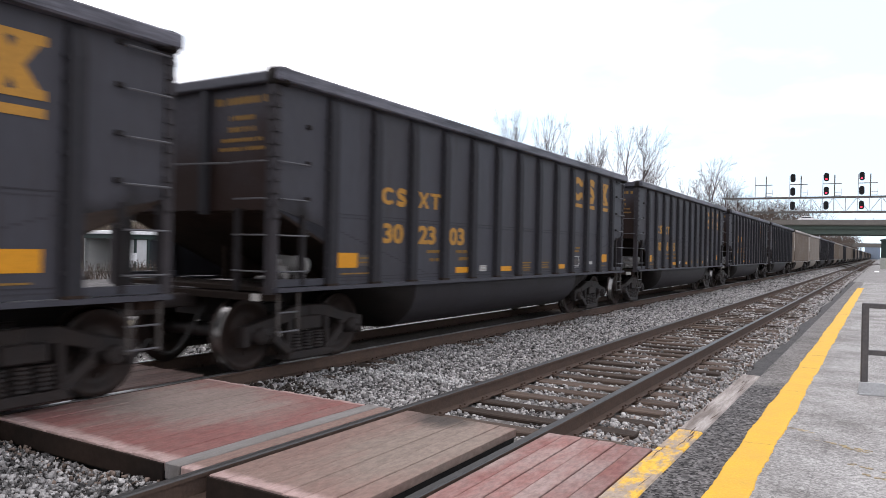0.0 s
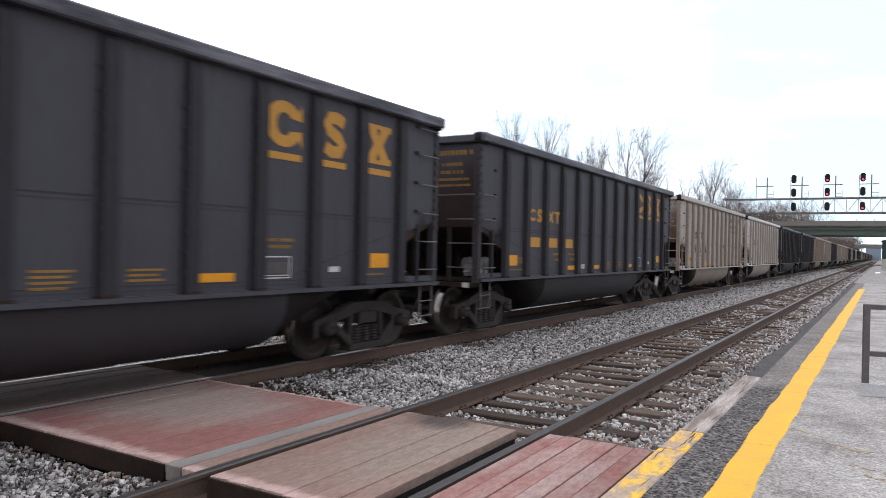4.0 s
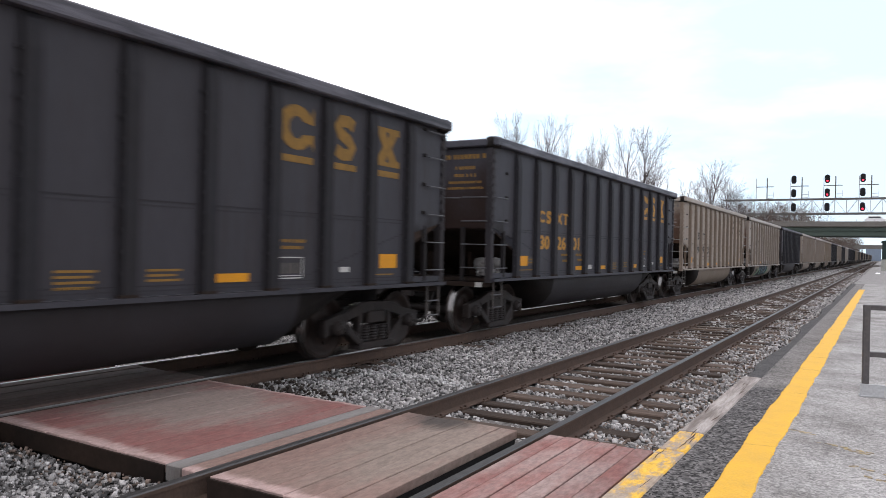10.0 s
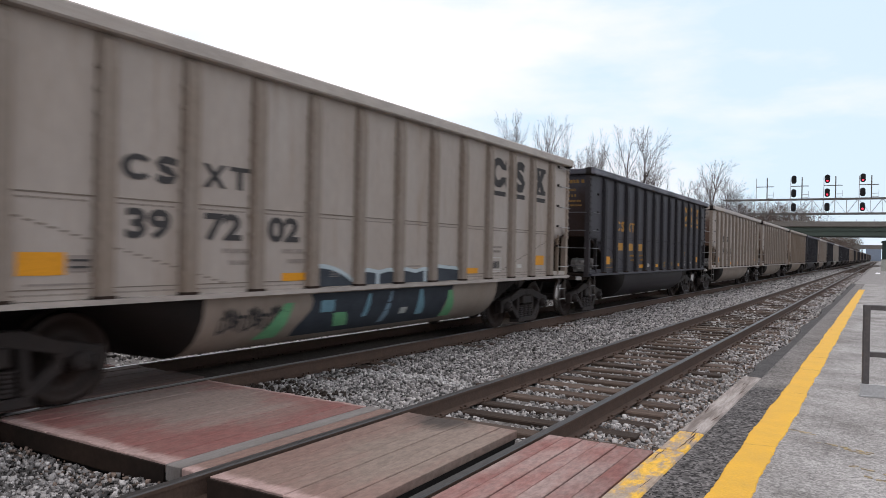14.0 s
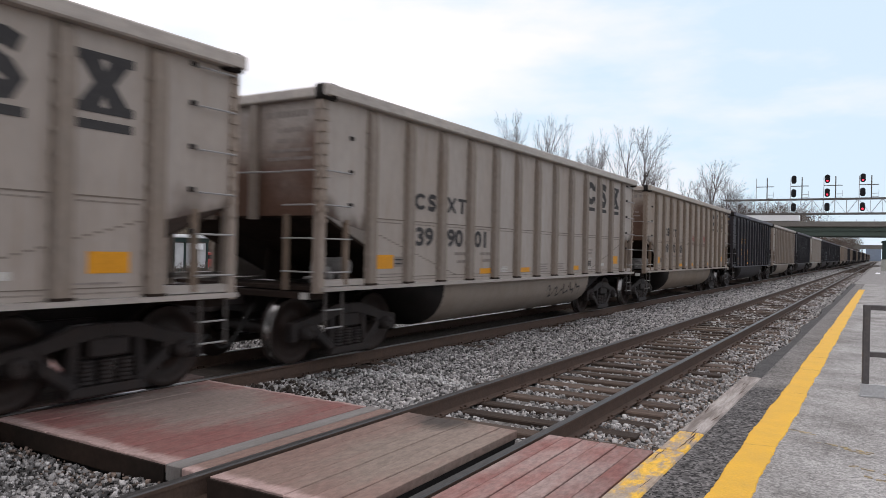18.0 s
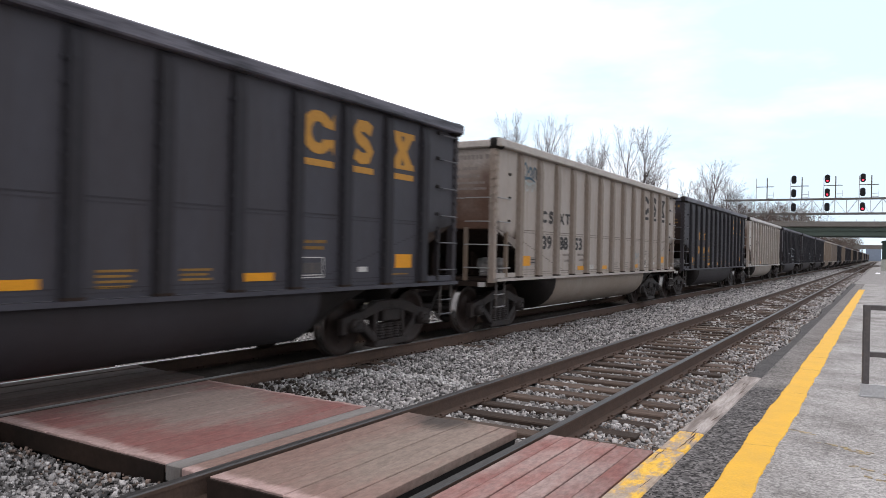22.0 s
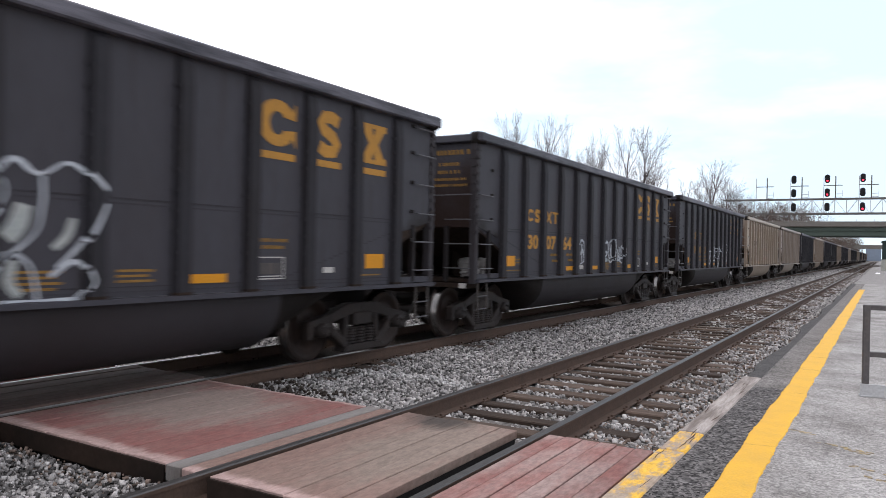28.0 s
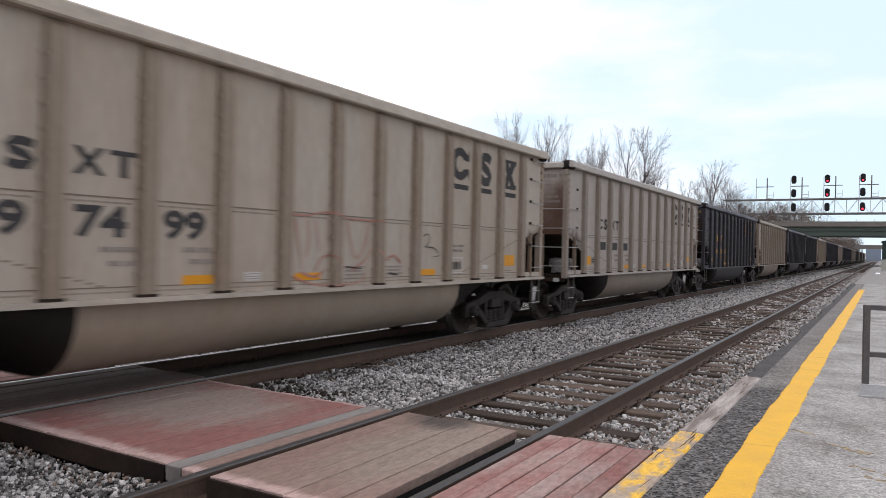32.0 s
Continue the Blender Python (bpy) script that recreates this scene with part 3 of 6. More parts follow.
# ---- platform ----
g = bmesh.new()
box(g, (1.975, -25, -0.54), (2.9, 9.6, 0.0))
thing("platform_edge_strip", g, M_ASPHALT, "dark coarse asphalt strip along the platform edge", "platform", kind="structure")
g = bmesh.new()
box(g, (1.975, 9.602, -0.54), (2.9, 52, 0.0))
thing("platform_far_strip", g, M_STRIPG, "brown grey asphalt strip along the platform edge", "platform", kind="structure")
g = bmesh.new()
box(g, (2.9, -25, -0.54), (14, 52, 0.0))
thing("platform", g, M_PLATFORM, "light grey worn asphalt platform surface", "platform", kind="structure")
g = bmesh.new()
box(g, (2.42, -25, 0.0), (2.9, 52, 0.004))
thing("platform_surface_border", g, M_PLATFORM, "light grey worn asphalt beside the yellow line", "platform", kind="structure")
g = bmesh.new()
ys = np.arange(-2, 42.5, 0.06)
ra = [random.uniform(-0.006, 0.006) + 0.006 * math.sin(y * 5.1) + 0.008 * math.sin(y * 1.3 + 1) for y in ys]
rb = [random.uniform(-0.006, 0.006) + 0.006 * math.sin(y * 6.3) + 0.008 * math.sin(y * 1.7) for y in ys]
rows_ = [[g.verts.new((x + d, y, z)) for x, d, z in ((2.314, r0, 0.001), (2.322, r0, 0.010), (2.575, r1, 0.010), (2.584, r1, 0.001))] for y, r0, r1 in zip(ys, ra, rb)]
for p, q in zip(rows_, rows_[1:]):
    for i in range(3):
        g.faces.new((p[i], p[i + 1], q[i + 1], q[i]))
thing("yellow_safety_line", g, M_STRIPE, "thick yellow painted safety line along the platform", "line marking", kind="structure")
for y0, y1, m, label in ((1.0, 6.02, M_YTIMBER, "timber platform edge with worn yellow paint"), (6.04, 6.74, M_YTIMBER, "short timber edge block with worn yellow paint"),
                         (6.76, 10.3, M_TIMBER, "weathered grey timber platform edge"), (-12, 0.97, M_TIMBER, "weathered grey timber platform edge")):
    g = bmesh.new()
    vs = box(g, (1.752, y0, -0.30), (1.972, y1, 0.006))
    thing("platform_edge_timber", g, m, label, "edge timber", group="platform edge timbers", bevel=0.012)
g = bmesh.new()
for k in range(20):
    x, y = random.uniform(1.79, 1.94), random.uniform(1.4, 10.0)
    n2, w = random.randint(4, 11), random.uniform(0.002, 0.007)
    old = None
    for i in range(n2):
        ww = w * math.sin(math.pi * (i + 0.3) / n2)
        x = min(max(x + random.uniform(-0.008, 0.008), 1.775), 1.955)
        pair = (g.verts.new((x - ww, y, 0.0085)), g.verts.new((x + ww, y, 0.0085)))
        if old:
            g.faces.new((old[0], old[1], pair[1], pair[0]))
        old = pair
        y += 0.055
thing("timber_cracks", g, M_ROT, "dark cracks and rotten knots in the edge timbers", "crack", kind="stuff")
# ragged asphalt edge past the timbers
g = bmesh.new()
ys = np.arange(10.32, 52, 0.35)
edge = [(1.80 + 0.05 * math.sin(y * 0.9) + random.uniform(-0.03, 0.03) - max(0, y - 20) * 0.0025, y) for y in ys]
top = [(g.verts.new((x, y, -0.008 + random.uniform(-0.008, 0))), g.verts.new((x - 0.08, y, -0.26)), g.verts.new((1.976, y, 0.001))) for x, y in edge]
for p, q in zip(top, top[1:]):
    g.faces.new((p[0], q[0], q[1], p[1]))
    g.faces.new((p[0], p[2], q[2], q[0]))
thing("platform_broken_edge", g, M_EDGE, "broken dark asphalt edge of the platform", "platform edge", kind="structure")
# cracks across the platform and the painted line
g = bmesh.new()
for y, x1, w in ((6.6, 2.62, 0.010), (9.4, 2.75, 0.010), (11.4, 3.1, 0.014), (12.9, 3.7, 0.020), (15.1, 3.6, 0.022), (18.1, 3.8, 0.026), (22.5, 3.9, 0.03)):
    x, old, b = 2.26, None, y
    while x < x1:
        b += random.uniform(-0.03, 0.03)
        ww = w * random.uniform(0.4, 1.0) * (0.4 + 0.6 * (x1 - x) / (x1 - 2.26))
        z = 0.0125 if 2.30 < x < 2.60 else 0.0055
        pair = (g.verts.new((x, b - ww / 2, z)), g.verts.new((x, b + ww / 2, z)))
        if old:
            g.faces.new((old[0], pair[0], pair[1], old[1]))
        old = pair
        x += 0.06
thing("platform_cracks", g, M_EDGE, "dark cracks across the platform asphalt", "crack", kind="stuff")
# faded yellow marks on the platform
for k, (x, y, w, d) in enumerate(((3.05, 6.95, 0.42, 0.05), (3.3, 6.35, 0.5, 0.035), (3.35, 6.1, 0.3, 0.03), (2.72, 7.35, 0.25, 0.04))):
    g = bmesh.new()
    for i in range(14):
        a = x - w / 2 + random.uniform(0, w)
        b = y + random.uniform(-d, d) - (a - x) * 0.35
        box(g, (a - 0.02, b - 0.007, 0.0), (a + random.uniform(0.01, 0.05), b + 0.007, 0.0065))
    thing("faded_mark", g, M_FADEMARK, "faded scraps of yellow paint on the platform", "paint mark", kind="stuff")


# railing on the platform
def railing():
    base = thing("pipe_railing", None, None, "dark grey square pipe railing bolted to the platform", "railing", at=pose(3.155, 9.74, 0, 0, 0, 9))
    g = bmesh.new()
    box(g, (-0.035, -0.035, 0.02), (0.035, 0.035, 1.06))
    post = data(g, "post", M_PIPE, bevel=0.006)
    g = bmesh.new()
    box(g, (-0.06, -0.06, 0.0), (0.06, 0.06, 0.02))
    plate = data(g, "base_plate", M_PLATE, bevel=0.004)
    g = bmesh.new()
    box(g, (-0.06, -0.052, 0.004), (2.95, -0.036, 0.15))
    part("toe_board", g, M_PLATE, base, "pale galvanised toe board", bevel=0.003)
    for i in range(3):
        part("post", post, None, base, at=pose(i * 1.45, 0, 0))
        part("base_plate", plate, None, base, "pale galvanised base plate", at=pose(i * 1.45, 0, 0))
    for z in (0.49, 1.03):
        g = bmesh.new()
        box(g, (0.035 if z < 1 else -0.035, -0.028, z - 0.028), (2.935, 0.028, z + 0.03))
        part("rail_bar", g, M_PIPE, base, bevel=0.006)


railing()


# ---- signal gantry ----
def gantry():
    y0, y1, zb, zt = 114.4, 115.6, 7.72, 9.80
    base = thing("signal_gantry", None, None, "pale galvanised truss signal bridge spanning the tracks", "signal gantry")
    for y in (y0, y1):
        for z, r in ((zb, 0.10), (zt, 0.10)):
            g = bmesh.new()
            box(g, (-17.2, y - r, z - r), (9.5, y + r, z + r))
            part("chord", g, M_GALVD, base)
    for i in range(19):
        x = -16.8 + i * 1.43
        for y in (y0, y1):
            g = bmesh.new()
            rod(g, (x, y, zb), (x, y, zt), 0.03, 5)
            part("upright", g, M_GALV, base)
            if i < 18:
                g = bmesh.new()
                rod(g, (x, y, zb if i % 2 else zt), (x + 1.43, y, zt if i % 2 else zb), 0.028, 5)
                part("brace", g, M_GALV, base)
        for z in (zt, zb):
            g = bmesh.new()
            rod(g, (x, y0, z), (x, y1, z), 0.04, 5)
            part("cross_bar", g, M_GALV, base)
    g = bmesh.new()
    box(g, (-17.0, y0 + 0.1, zb + 0.11), (9.3, y1 - 0.1, zb + 0.15))
    part("walkway", g, M_GALVD, base)
    for x in (-16.9, 9.2):
        for y in (y0, y1):
            g = bmesh.new()
            box(g, (x - 0.14, y - 0.14, -0.54), (x + 0.14, y + 0.14, zb - 0.1))
            part("tower_leg", g, M_GALV, base)

    def cage(x, ztop):
        for dx in (0.0, 1.45):
            g = bmesh.new()
            rod(g, (x + dx, y0 - 0.15, zt), (x + dx, y0 - 0.15, ztop), 0.05 + 0.03 * (dx > 0), 5)
            part("cage_post", g, M_GALVD if dx else M_GALV, base)
        for z, a, b in ((ztop - 1.25, 0, 2.3), (ztop - 2.45, 1.45, 2.3), (ztop - 2.9, 1.45, 2.3)):
            g = bmesh.new()
            rod(g, (x + a, y0 - 0.15, z), (x + b, y0 - 0.15, z), 0.06 if a == 0 else 0.045, 5)
            part("cage_bar", g, M_GALVD if a == 0 else M_GALV, base)
        g = bmesh.new()
        rod(g, (x + 2.3, y0 - 0.15, zt + 0.3), (x + 2.3, y0 - 0.15, zt + 1.15), 0.03, 4)
        part("cage_bar", g, M_GALV, base)
    cage(-12.6, 12.9)
    for x in (-8.05, -3.85, 0.45):
        cage(x, 12.9)

    def head(x, z, lit):
        g = bmesh.new()
        ring = [(0.33 * math.cos(a), 0.33 * math.sin(a) + (0.27 if math.sin(a) > 0 else -0.27)) for a in np.linspace(0, 2 * math.pi, 22, endpoint=False)]
        prism(g, ring, 1, -0.06, 0.02)
        sig = part("signal_head", g, M_SIGNAL, base, "black oval signal head" + (" with a red light" if lit else ", unlit"), at=pose(x, 113.9, z))
        for i, dz in enumerate((0.28, 0.0, -0.28)):
            on = lit == i + 1
            g = bmesh.new()
            lathe(g, [(-0.08, 0.10 if not on else 0.125), (-0.062, 0.10 if not on else 0.125)], 1, 14)
            for v in g.verts:
                v.co.z += dz
            part("lens", g, M_RED if on else M_LENS, sig, "glowing red lens" if on else "")
            g = bmesh.new()
            prism(g, [(0.13 * math.cos(a), 0.13 * math.sin(a) + dz) for a in np.linspace(0.3, math.pi - 0.3, 8)] +
                  [(0.12 * math.cos(a), 0.12 * math.sin(a) + dz) for a in np.linspace(math.pi - 0.3, 0.3, 8)], 1, -0.30, -0.06)
            part("hood", g, M_SIGNAL, sig)
        g = bmesh.new()
        box(g, (-0.05, 0.02, -0.05), (0.05, 0.62, 0.05))
        part("bracket", g, M_GALV, sig)
    for x, lits in ((-7.62, (0, 0, 0)), (-3.40, (3, 3, 0)), (0.88, (3, 0, 3))):
        for z, lit in zip((12.55, 10.62, 8.62), lits):
            head(x, z, lit)


gantry()


# ---- road bridge ----
def bridge():
    base = thing("road_bridge", None, None, "concrete road bridge on green steel girders over the tracks", "bridge")
    g = bmesh.new()
    box(g, (-30, 200, 9.0), (30, 214, 10.0))
    part("deck", g, M_CONCRETE, base)
    for y, n in ((199.7, "parapet"), (214.0, "parapet")):
        g = bmesh.new()
        box(g, (-30, y, 9.15), (30, y + 0.3, 10.4))
        part(n, g, M_CONCRETE, base, bevel=0.05)
    for i in range(5):
        y = 200.3 + i * 3.2
        g = bmesh.new()
        box(g, (-30, y, 6.9), (30, y + 0.06, 9.0))
        for z in (6.86, 8.1, 8.96):
            box(g, (-30, y - 0.25, z), (30, y + 0.30, z + 0.07))
        part("girder", g, M_GIRDER, base)
    for i in range(16):
        g = bmesh.new()
        rod(g, (-28 + i * 3.7, 199.85, 10.4), (-28 + i * 3.7, 199.85, 10.85), 0.06, 5)
        part("parapet_post", g, M_GALV, base)
    for x0, x1 in ((-31.5, -29), (29, 31.5)):
        g = bmesh.new()
        box(g, (x0, 199.9, -0.5), (x1, 214.1, 9.0))
        part("abutment", g, M_CONCRETE, base)


bridge()
for s in (-1, 1):
    g = bmesh.new()
    prism(g, [(180, -0.53), (199.5, 9.98), (214.5, 9.98), (236, -0.53)], 0, s * 31.4, s * 1000)
    thing("road_embankment", g, M_GRASS, "grassy embankment carrying the road", "embankment", kind="structure")
g = bmesh.new()
for k in range(2):
    box(g, (-45, 420 + k * 10, 6.4), (45, 421 + k * 10, 8.3))
box(g, (-45, 421, 7.6), (45, 430, 8.0))
for x in (-20, 22):
    box(g, (x - 1, 420, -0.54), (x + 1, 431, 6.4))
thing("far_bridge", g, M_CONCRETE, "distant grey girder bridge over the tracks", "bridge")


# ---- road vehicles on the bridge ----
def road_car(name, length, height, paint, label, category):
    base = thing(name, None, None, label, category)
    h = height
    g = bmesh.new()
    prism(g, [(-length / 2, 0.28), (length / 2, 0.28), (length / 2, h * 0.52), (length * 0.42, h * 0.6), (-length * 0.44, h * 0.62), (-length / 2, h * 0.5)], 1, -0.85, 0.85)
    part("body", g, paint, base, bevel=0.05)
    g = bmesh.new()
    prism(g, [(-length * 0.42, h * 0.6), (length * 0.28, h * 0.6), (length * 0.12, h), (-length * 0.32, h)], 1, -0.74, 0.74)
    part("cabin", g, paint, base, bevel=0.05)
    for s in (-1, 1):
        g = bmesh.new()
        prism(g, [(-length * 0.36, h * 0.66), (length * 0.2, h * 0.66), (length * 0.12, h * 0.86), (-length * 0.31, h * 0.86)], 1, s * 0.745, s * 0.75)
        part("side_window", g, M_GLASS, base)
        for x in (-length * 0.3, length * 0.31):
            g = bmesh.new()
            lathe(g, [(-0.09, 0.2), (-0.09, 0.31), (0.09, 0.31), (0.09, 0.2)], 1, 14)
            part("wheel", g, M_TYRE, base, at=pose(x, s * 0.8, 0.31))
    return base


def truck_rig():
    base = thing("box_truck", None, None, "long white box truck with a white cab", "truck")
    g = bmesh.new()
    box(g, (-6.2, -1.25, 0.95), (6.2, 1.25, 2.75))
    part("cargo_box", g, M_CARW, base, bevel=0.04)
    g = bmesh.new()
    prism(g, [(-8.2, 0.5), (-6.35, 0.5), (-6.35, 2.6), (-7.7, 2.5), (-8.2, 1.5)], 1, -1.2, 1.2)
    part("cab", g, M_CARW, base, bevel=0.05)
    g = bmesh.new()
    box(g, (-7.9, -1.21, 1.55), (-7.2, 1.21, 2.2))
    part("cab_window", g, M_GLASS, base)
    g = bmesh.new()
    box(g, (-6.3, -0.5, 0.6), (6.2, 0.5, 0.93))
    part("chassis", g, M_UNDER, base)
    for x in (-7.4, -5.2, 3.8, 5.0):
        for s in (-1, 1):
            g = bmesh.new()
            lathe(g, [(-0.15, 0.3), (-0.15, 0.5), (0.15, 0.5), (0.15, 0.3)], 1, 14)
            part("wheel", g, M_TYRE, base, at=pose(x, s * 1.05, 0.5))
    return base


# ---- bare trees ----
def tree(name, stems, seed, wide, fork=0.3, crown=0.5, upward=0.012):
    """A leafless tree. stems: lean in degrees, its bearing, length and thickness of each main stem; they fork into limbs, boughs and twigs; crown: its share of the height; wide: half its breadth."""
    r = random.Random(seed)
    soups = {"trunk": ([], []), "crown": ([], [])}

    def tube(p, q, a, b, key, n):
        vs, fs = soups[key]
        d = (q - p).normalized()
        u = d.orthogonal().normalized()
        w = d.cross(u)
        k = len(vs)
        for c, rr in ((p, a), (q, b)):
            for i in range(n):
                vs.append(tuple(c + (u * math.cos(2 * math.pi * i / n) + w * math.sin(2 * math.pi * i / n)) * rr))
        fs += [(k + i, k + (i + 1) % n, k + n + (i + 1) % n, k + n + i) for i in range(n)]

    def grow(p, d, length, rad, level):
        n = max(3, int(length / (0.55, 0.42, 0.36, 0.3)[level]))
        turn = r.uniform(0, 6.28)
        for i in range(n):
            f, g2 = i / n, (i + 1) / n
            bend = 0.04 if level == 0 else 0.09
            d = (d + Vector((r.gauss(0, bend), r.gauss(0, bend), r.gauss(0, bend * 0.5) + upward * (level > 0)))).normalized()
            q = p + d * (length / n)
            a, b = (max(rad * (1 - (0.55 if level == 0 else 0.8) * q2), 0.0115) for q2 in (f, g2))
            tube(p, q, a, b, "trunk" if level == 0 and f < 0.5 else "crown", 7 if a > 0.09 else 4 if a > 0.03 else 3)
            p = q
            if level == 3 or f < (fork, 0.22, 0.1)[level]:
                continue
            for _ in range(2 if r.random() < (0.35, 0.45, 0.55)[level] else 1):
                turn += 2.4 + r.uniform(-0.5, 0.5)
                side = d.orthogonal().normalized()
                side.rotate(Matrix.Rotation(turn, 3, d))
                tilt = r.uniform(0.4, 0.8)
                way = (d * math.cos(tilt) + side * math.sin(tilt)).normalized()
                reach = (length * crown * 0.9 * (1.1 - 0.3 * g2), length * 0.46 * (1.1 - 0.6 * g2), r.uniform(0.35, 0.8))[level]
                grow(p, way, reach * r.uniform(0.7, 1.15), b * (0.62, 0.6, 0.5)[level], level + 1)
        for k in range((4, 2, 0, 0)[level]):
            side = d.orthogonal().normalized()
            side.rotate(Matrix.Rotation(turn + k * 6.28 / (4, 2)[level], 3, d))
            tilt = r.uniform(0.2, 0.62)
            grow(p, (d * math.cos(tilt) + side * math.sin(tilt)).normalized(), length * (crown * 1.25, 0.4)[level] * r.uniform(0.8, 1.1), b * 0.75, level + 1)
    for lean, bearing, length, thick in stems:
        a, b = math.radians(lean), math.radians(bearing)
        grow(Vector((0.1 * math.cos(b), 0.1 * math.sin(b), -0.3)), Vector((math.sin(a) * math.cos(b), math.sin(a) * math.sin(b), math.cos(a))), length * (1 - crown * 0.75), thick, 0)
    top = sorted(v[2] for v in soups["crown"][0])
    tall = 15.0 / top[int(len(top) * 0.985)]
    reach = sorted(max(abs(v[0]), abs(v[1])) for v in soups["crown"][0])
    slim = wide / reach[int(len(reach) * 0.94)]
    for vs, fs in soups.values():
        vs[:] = [(x * slim, y * slim, min(z * tall, 15.0 + 0.35 * (z * tall - 15.0))) for x, y, z in vs]
    base = thing(name, None, None, "bare leafless winter tree with fine grey twigs", "tree", group="bare trees")
    for part_name, (vs, fs) in soups.items():
        part(part_name, soup(part_name, vs, fs, M_BARK), None, base)
    return base


# all trees are about 15 m high here
KINDS = [tree("bare_tree", [(1, 0, 15.0, 0.22), (4, 100, 14.0, 0.13)], 11, 1.75, 0.74, 0.30),
         tree("bare_tree", [(2, 20, 15.0, 0.19), (5, 200, 14.2, 0.15)], 23, 1.5, 0.76, 0.27),
         tree("bare_tree", [(2, 180, 15.0, 0.22), (7, 20, 14.8, 0.19), (13, 0, 14.6, 0.18), (8, 270, 14.0, 0.15), (19, 350, 13.0, 0.13)], 37, 3.0, 0.66, 0.36),
         tree("bare_tree", [(1, 0, 15.0, 0.14)], 51, 0.9, 0.74, 0.22)]
# distance down the line, height, breadth and shape of each tree
SPOTS = [(90.5, 20.9, 1.0, 0), (99.8, 22.2, 0.9, 0), (108.2, 22.6, 1.0, 3), (121.8, 23.8, 1.0, 1), (144.0, 27.2, 1.0, 2), (174.1, 20.7, 1.0, 3), (221.3, 29.8, 1.3, 0), (231, 25.5, 1.2, 2),
         (261.3, 27.6, 1.6, 3), (247, 23, 1.3, 2), (292.2, 25.1, 1.4, 0), (104, 18.0, 1.0, 2), (114, 18.8, 1.2, 1), (131, 21.0, 1.0, 3), (155, 21.5, 1.1, 0), (205, 22.5, 1.1, 2), (320, 24, 1.2, 2),
         (113, 19.5, 1.2, 0), (127, 21.5, 1.0, 1)]
for i, (y, h, w, k) in enumerate(SPOTS):
    m = pose(-40 + ((i * 7) % 5 - 2) * (i > 8), y, -0.54, 0, 0, 31 if k == 2 else (i * 137) % 360) @ Matrix.Diagonal((w * h / 15, w * h / 15, h / 15, 1))
    o = KINDS[k] if KINDS[k].matrix_basis == Matrix() else copy_thing(KINDS[k], Matrix())
    o.matrix_basis = m


def brush(name, count, x0, x1, y0, y1, h0, h1, label, floor=-0.5, rad=0.05):
    """A thicket of bare stems with side twigs."""
    r = random.Random(count)
    vs, fs = [], []
    for _ in range(count):
        x, y = r.uniform(x0, x1), r.uniform(y0, y1)
        z, h = floor, r.uniform(h0, h1)
        p = Vector((x, y, z))
        for s in range(4):
            q = p + Vector((r.gauss(0, 0.09), r.gauss(0, 0.09), 0.25)) * h
            k = len(vs)
            a, b = rad * (1 - s * 0.22), rad * (1 - (s + 1) * 0.22)
            for c, rr in ((p, a), (q, b)):
                vs += [(c.x + rr, c.y, c.z), (c.x - rr * 0.5, c.y + rr * 0.87, c.z), (c.x - rr * 0.5, c.y - rr * 0.87, c.z)]
            fs += [(k + i, k + (i + 1) % 3, k + 3 + (i + 1) % 3, k + 3 + i) for i in range(3)]
            for _t in range(3):
                e = q + Vector((r.gauss(0, 0.14), r.gauss(0, 0.14), r.uniform(0.02, 0.2))) * h
                k = len(vs)
                w = rad * 0.35
                vs += [tuple(q + Vector((w, 0, 0))), tuple(q + Vector((-w, w, 0))), tuple(q + Vector((-w, -w, 0))), tuple(e)]
                fs += [(k, k + 1, k + 3), (k + 1, k + 2, k + 3), (k + 2, k, k + 3)]
            p = q
    thing(name, soup(name, vs, fs, M_BRUSH), None, label, "woods", kind="stuff")


g = bmesh.new()
bmesh.ops.create_grid(g, x_segments=60, y_segments=12, size=1)
for v in g.verts:
    x, y = v.co.x * 60 - 55, v.co.y * 25 + 270
    h = 14.5 * max(0, 1 - v.co.y ** 2) * min(1, max(0, (-13 - x) / 14)) * min(1, max(0, (x + 116) / 18))
    v.co = (x, y, -0.6 + h * (0.85 + 0.3 * noise.noise((x * 0.11, y * 0.1, 0))))
for f in g.faces:
    f.smooth = True
thing("wooded_hill", g, M_BRUSH, "brown wooded hillside behind the bridge", "hill", kind="structure")
brush("far_woods", 4200, -95, -17, 235, 300, 11, 17.5, "distant brown leafless woods behind the bridge", rad=0.13)
brush("thicket", 900, -60, -30, 70, 195, 2, 5, "leafless brown undergrowth beside the line")
brush("thicket", 2200, -75, -55, -12, 60, 2, 4.5, "dark leafless hedge behind the parking lot", rad=0.09)
brush("far_woods", 1500, -60, -11, 305, 620, 8, 13, "distant leafless woods beside the line", rad=0.12)
brush("far_woods", 900, 13, 60, 260, 700, 7, 12, "distant leafless woods beside the line", rad=0.12)


# added hedge, there to keep the bright lot dark behind the train
brush("low_hedge", 1500, -33.2, -32.2, 8, 62, 0.55, 0.95, "low dark hedge added to hide the bright parking lot", rad=0.035)
brush("far_woods", 520, -24, -9, 400, 520, 10, 15, "distant leafless woods seen under the bridge", rad=0.13)


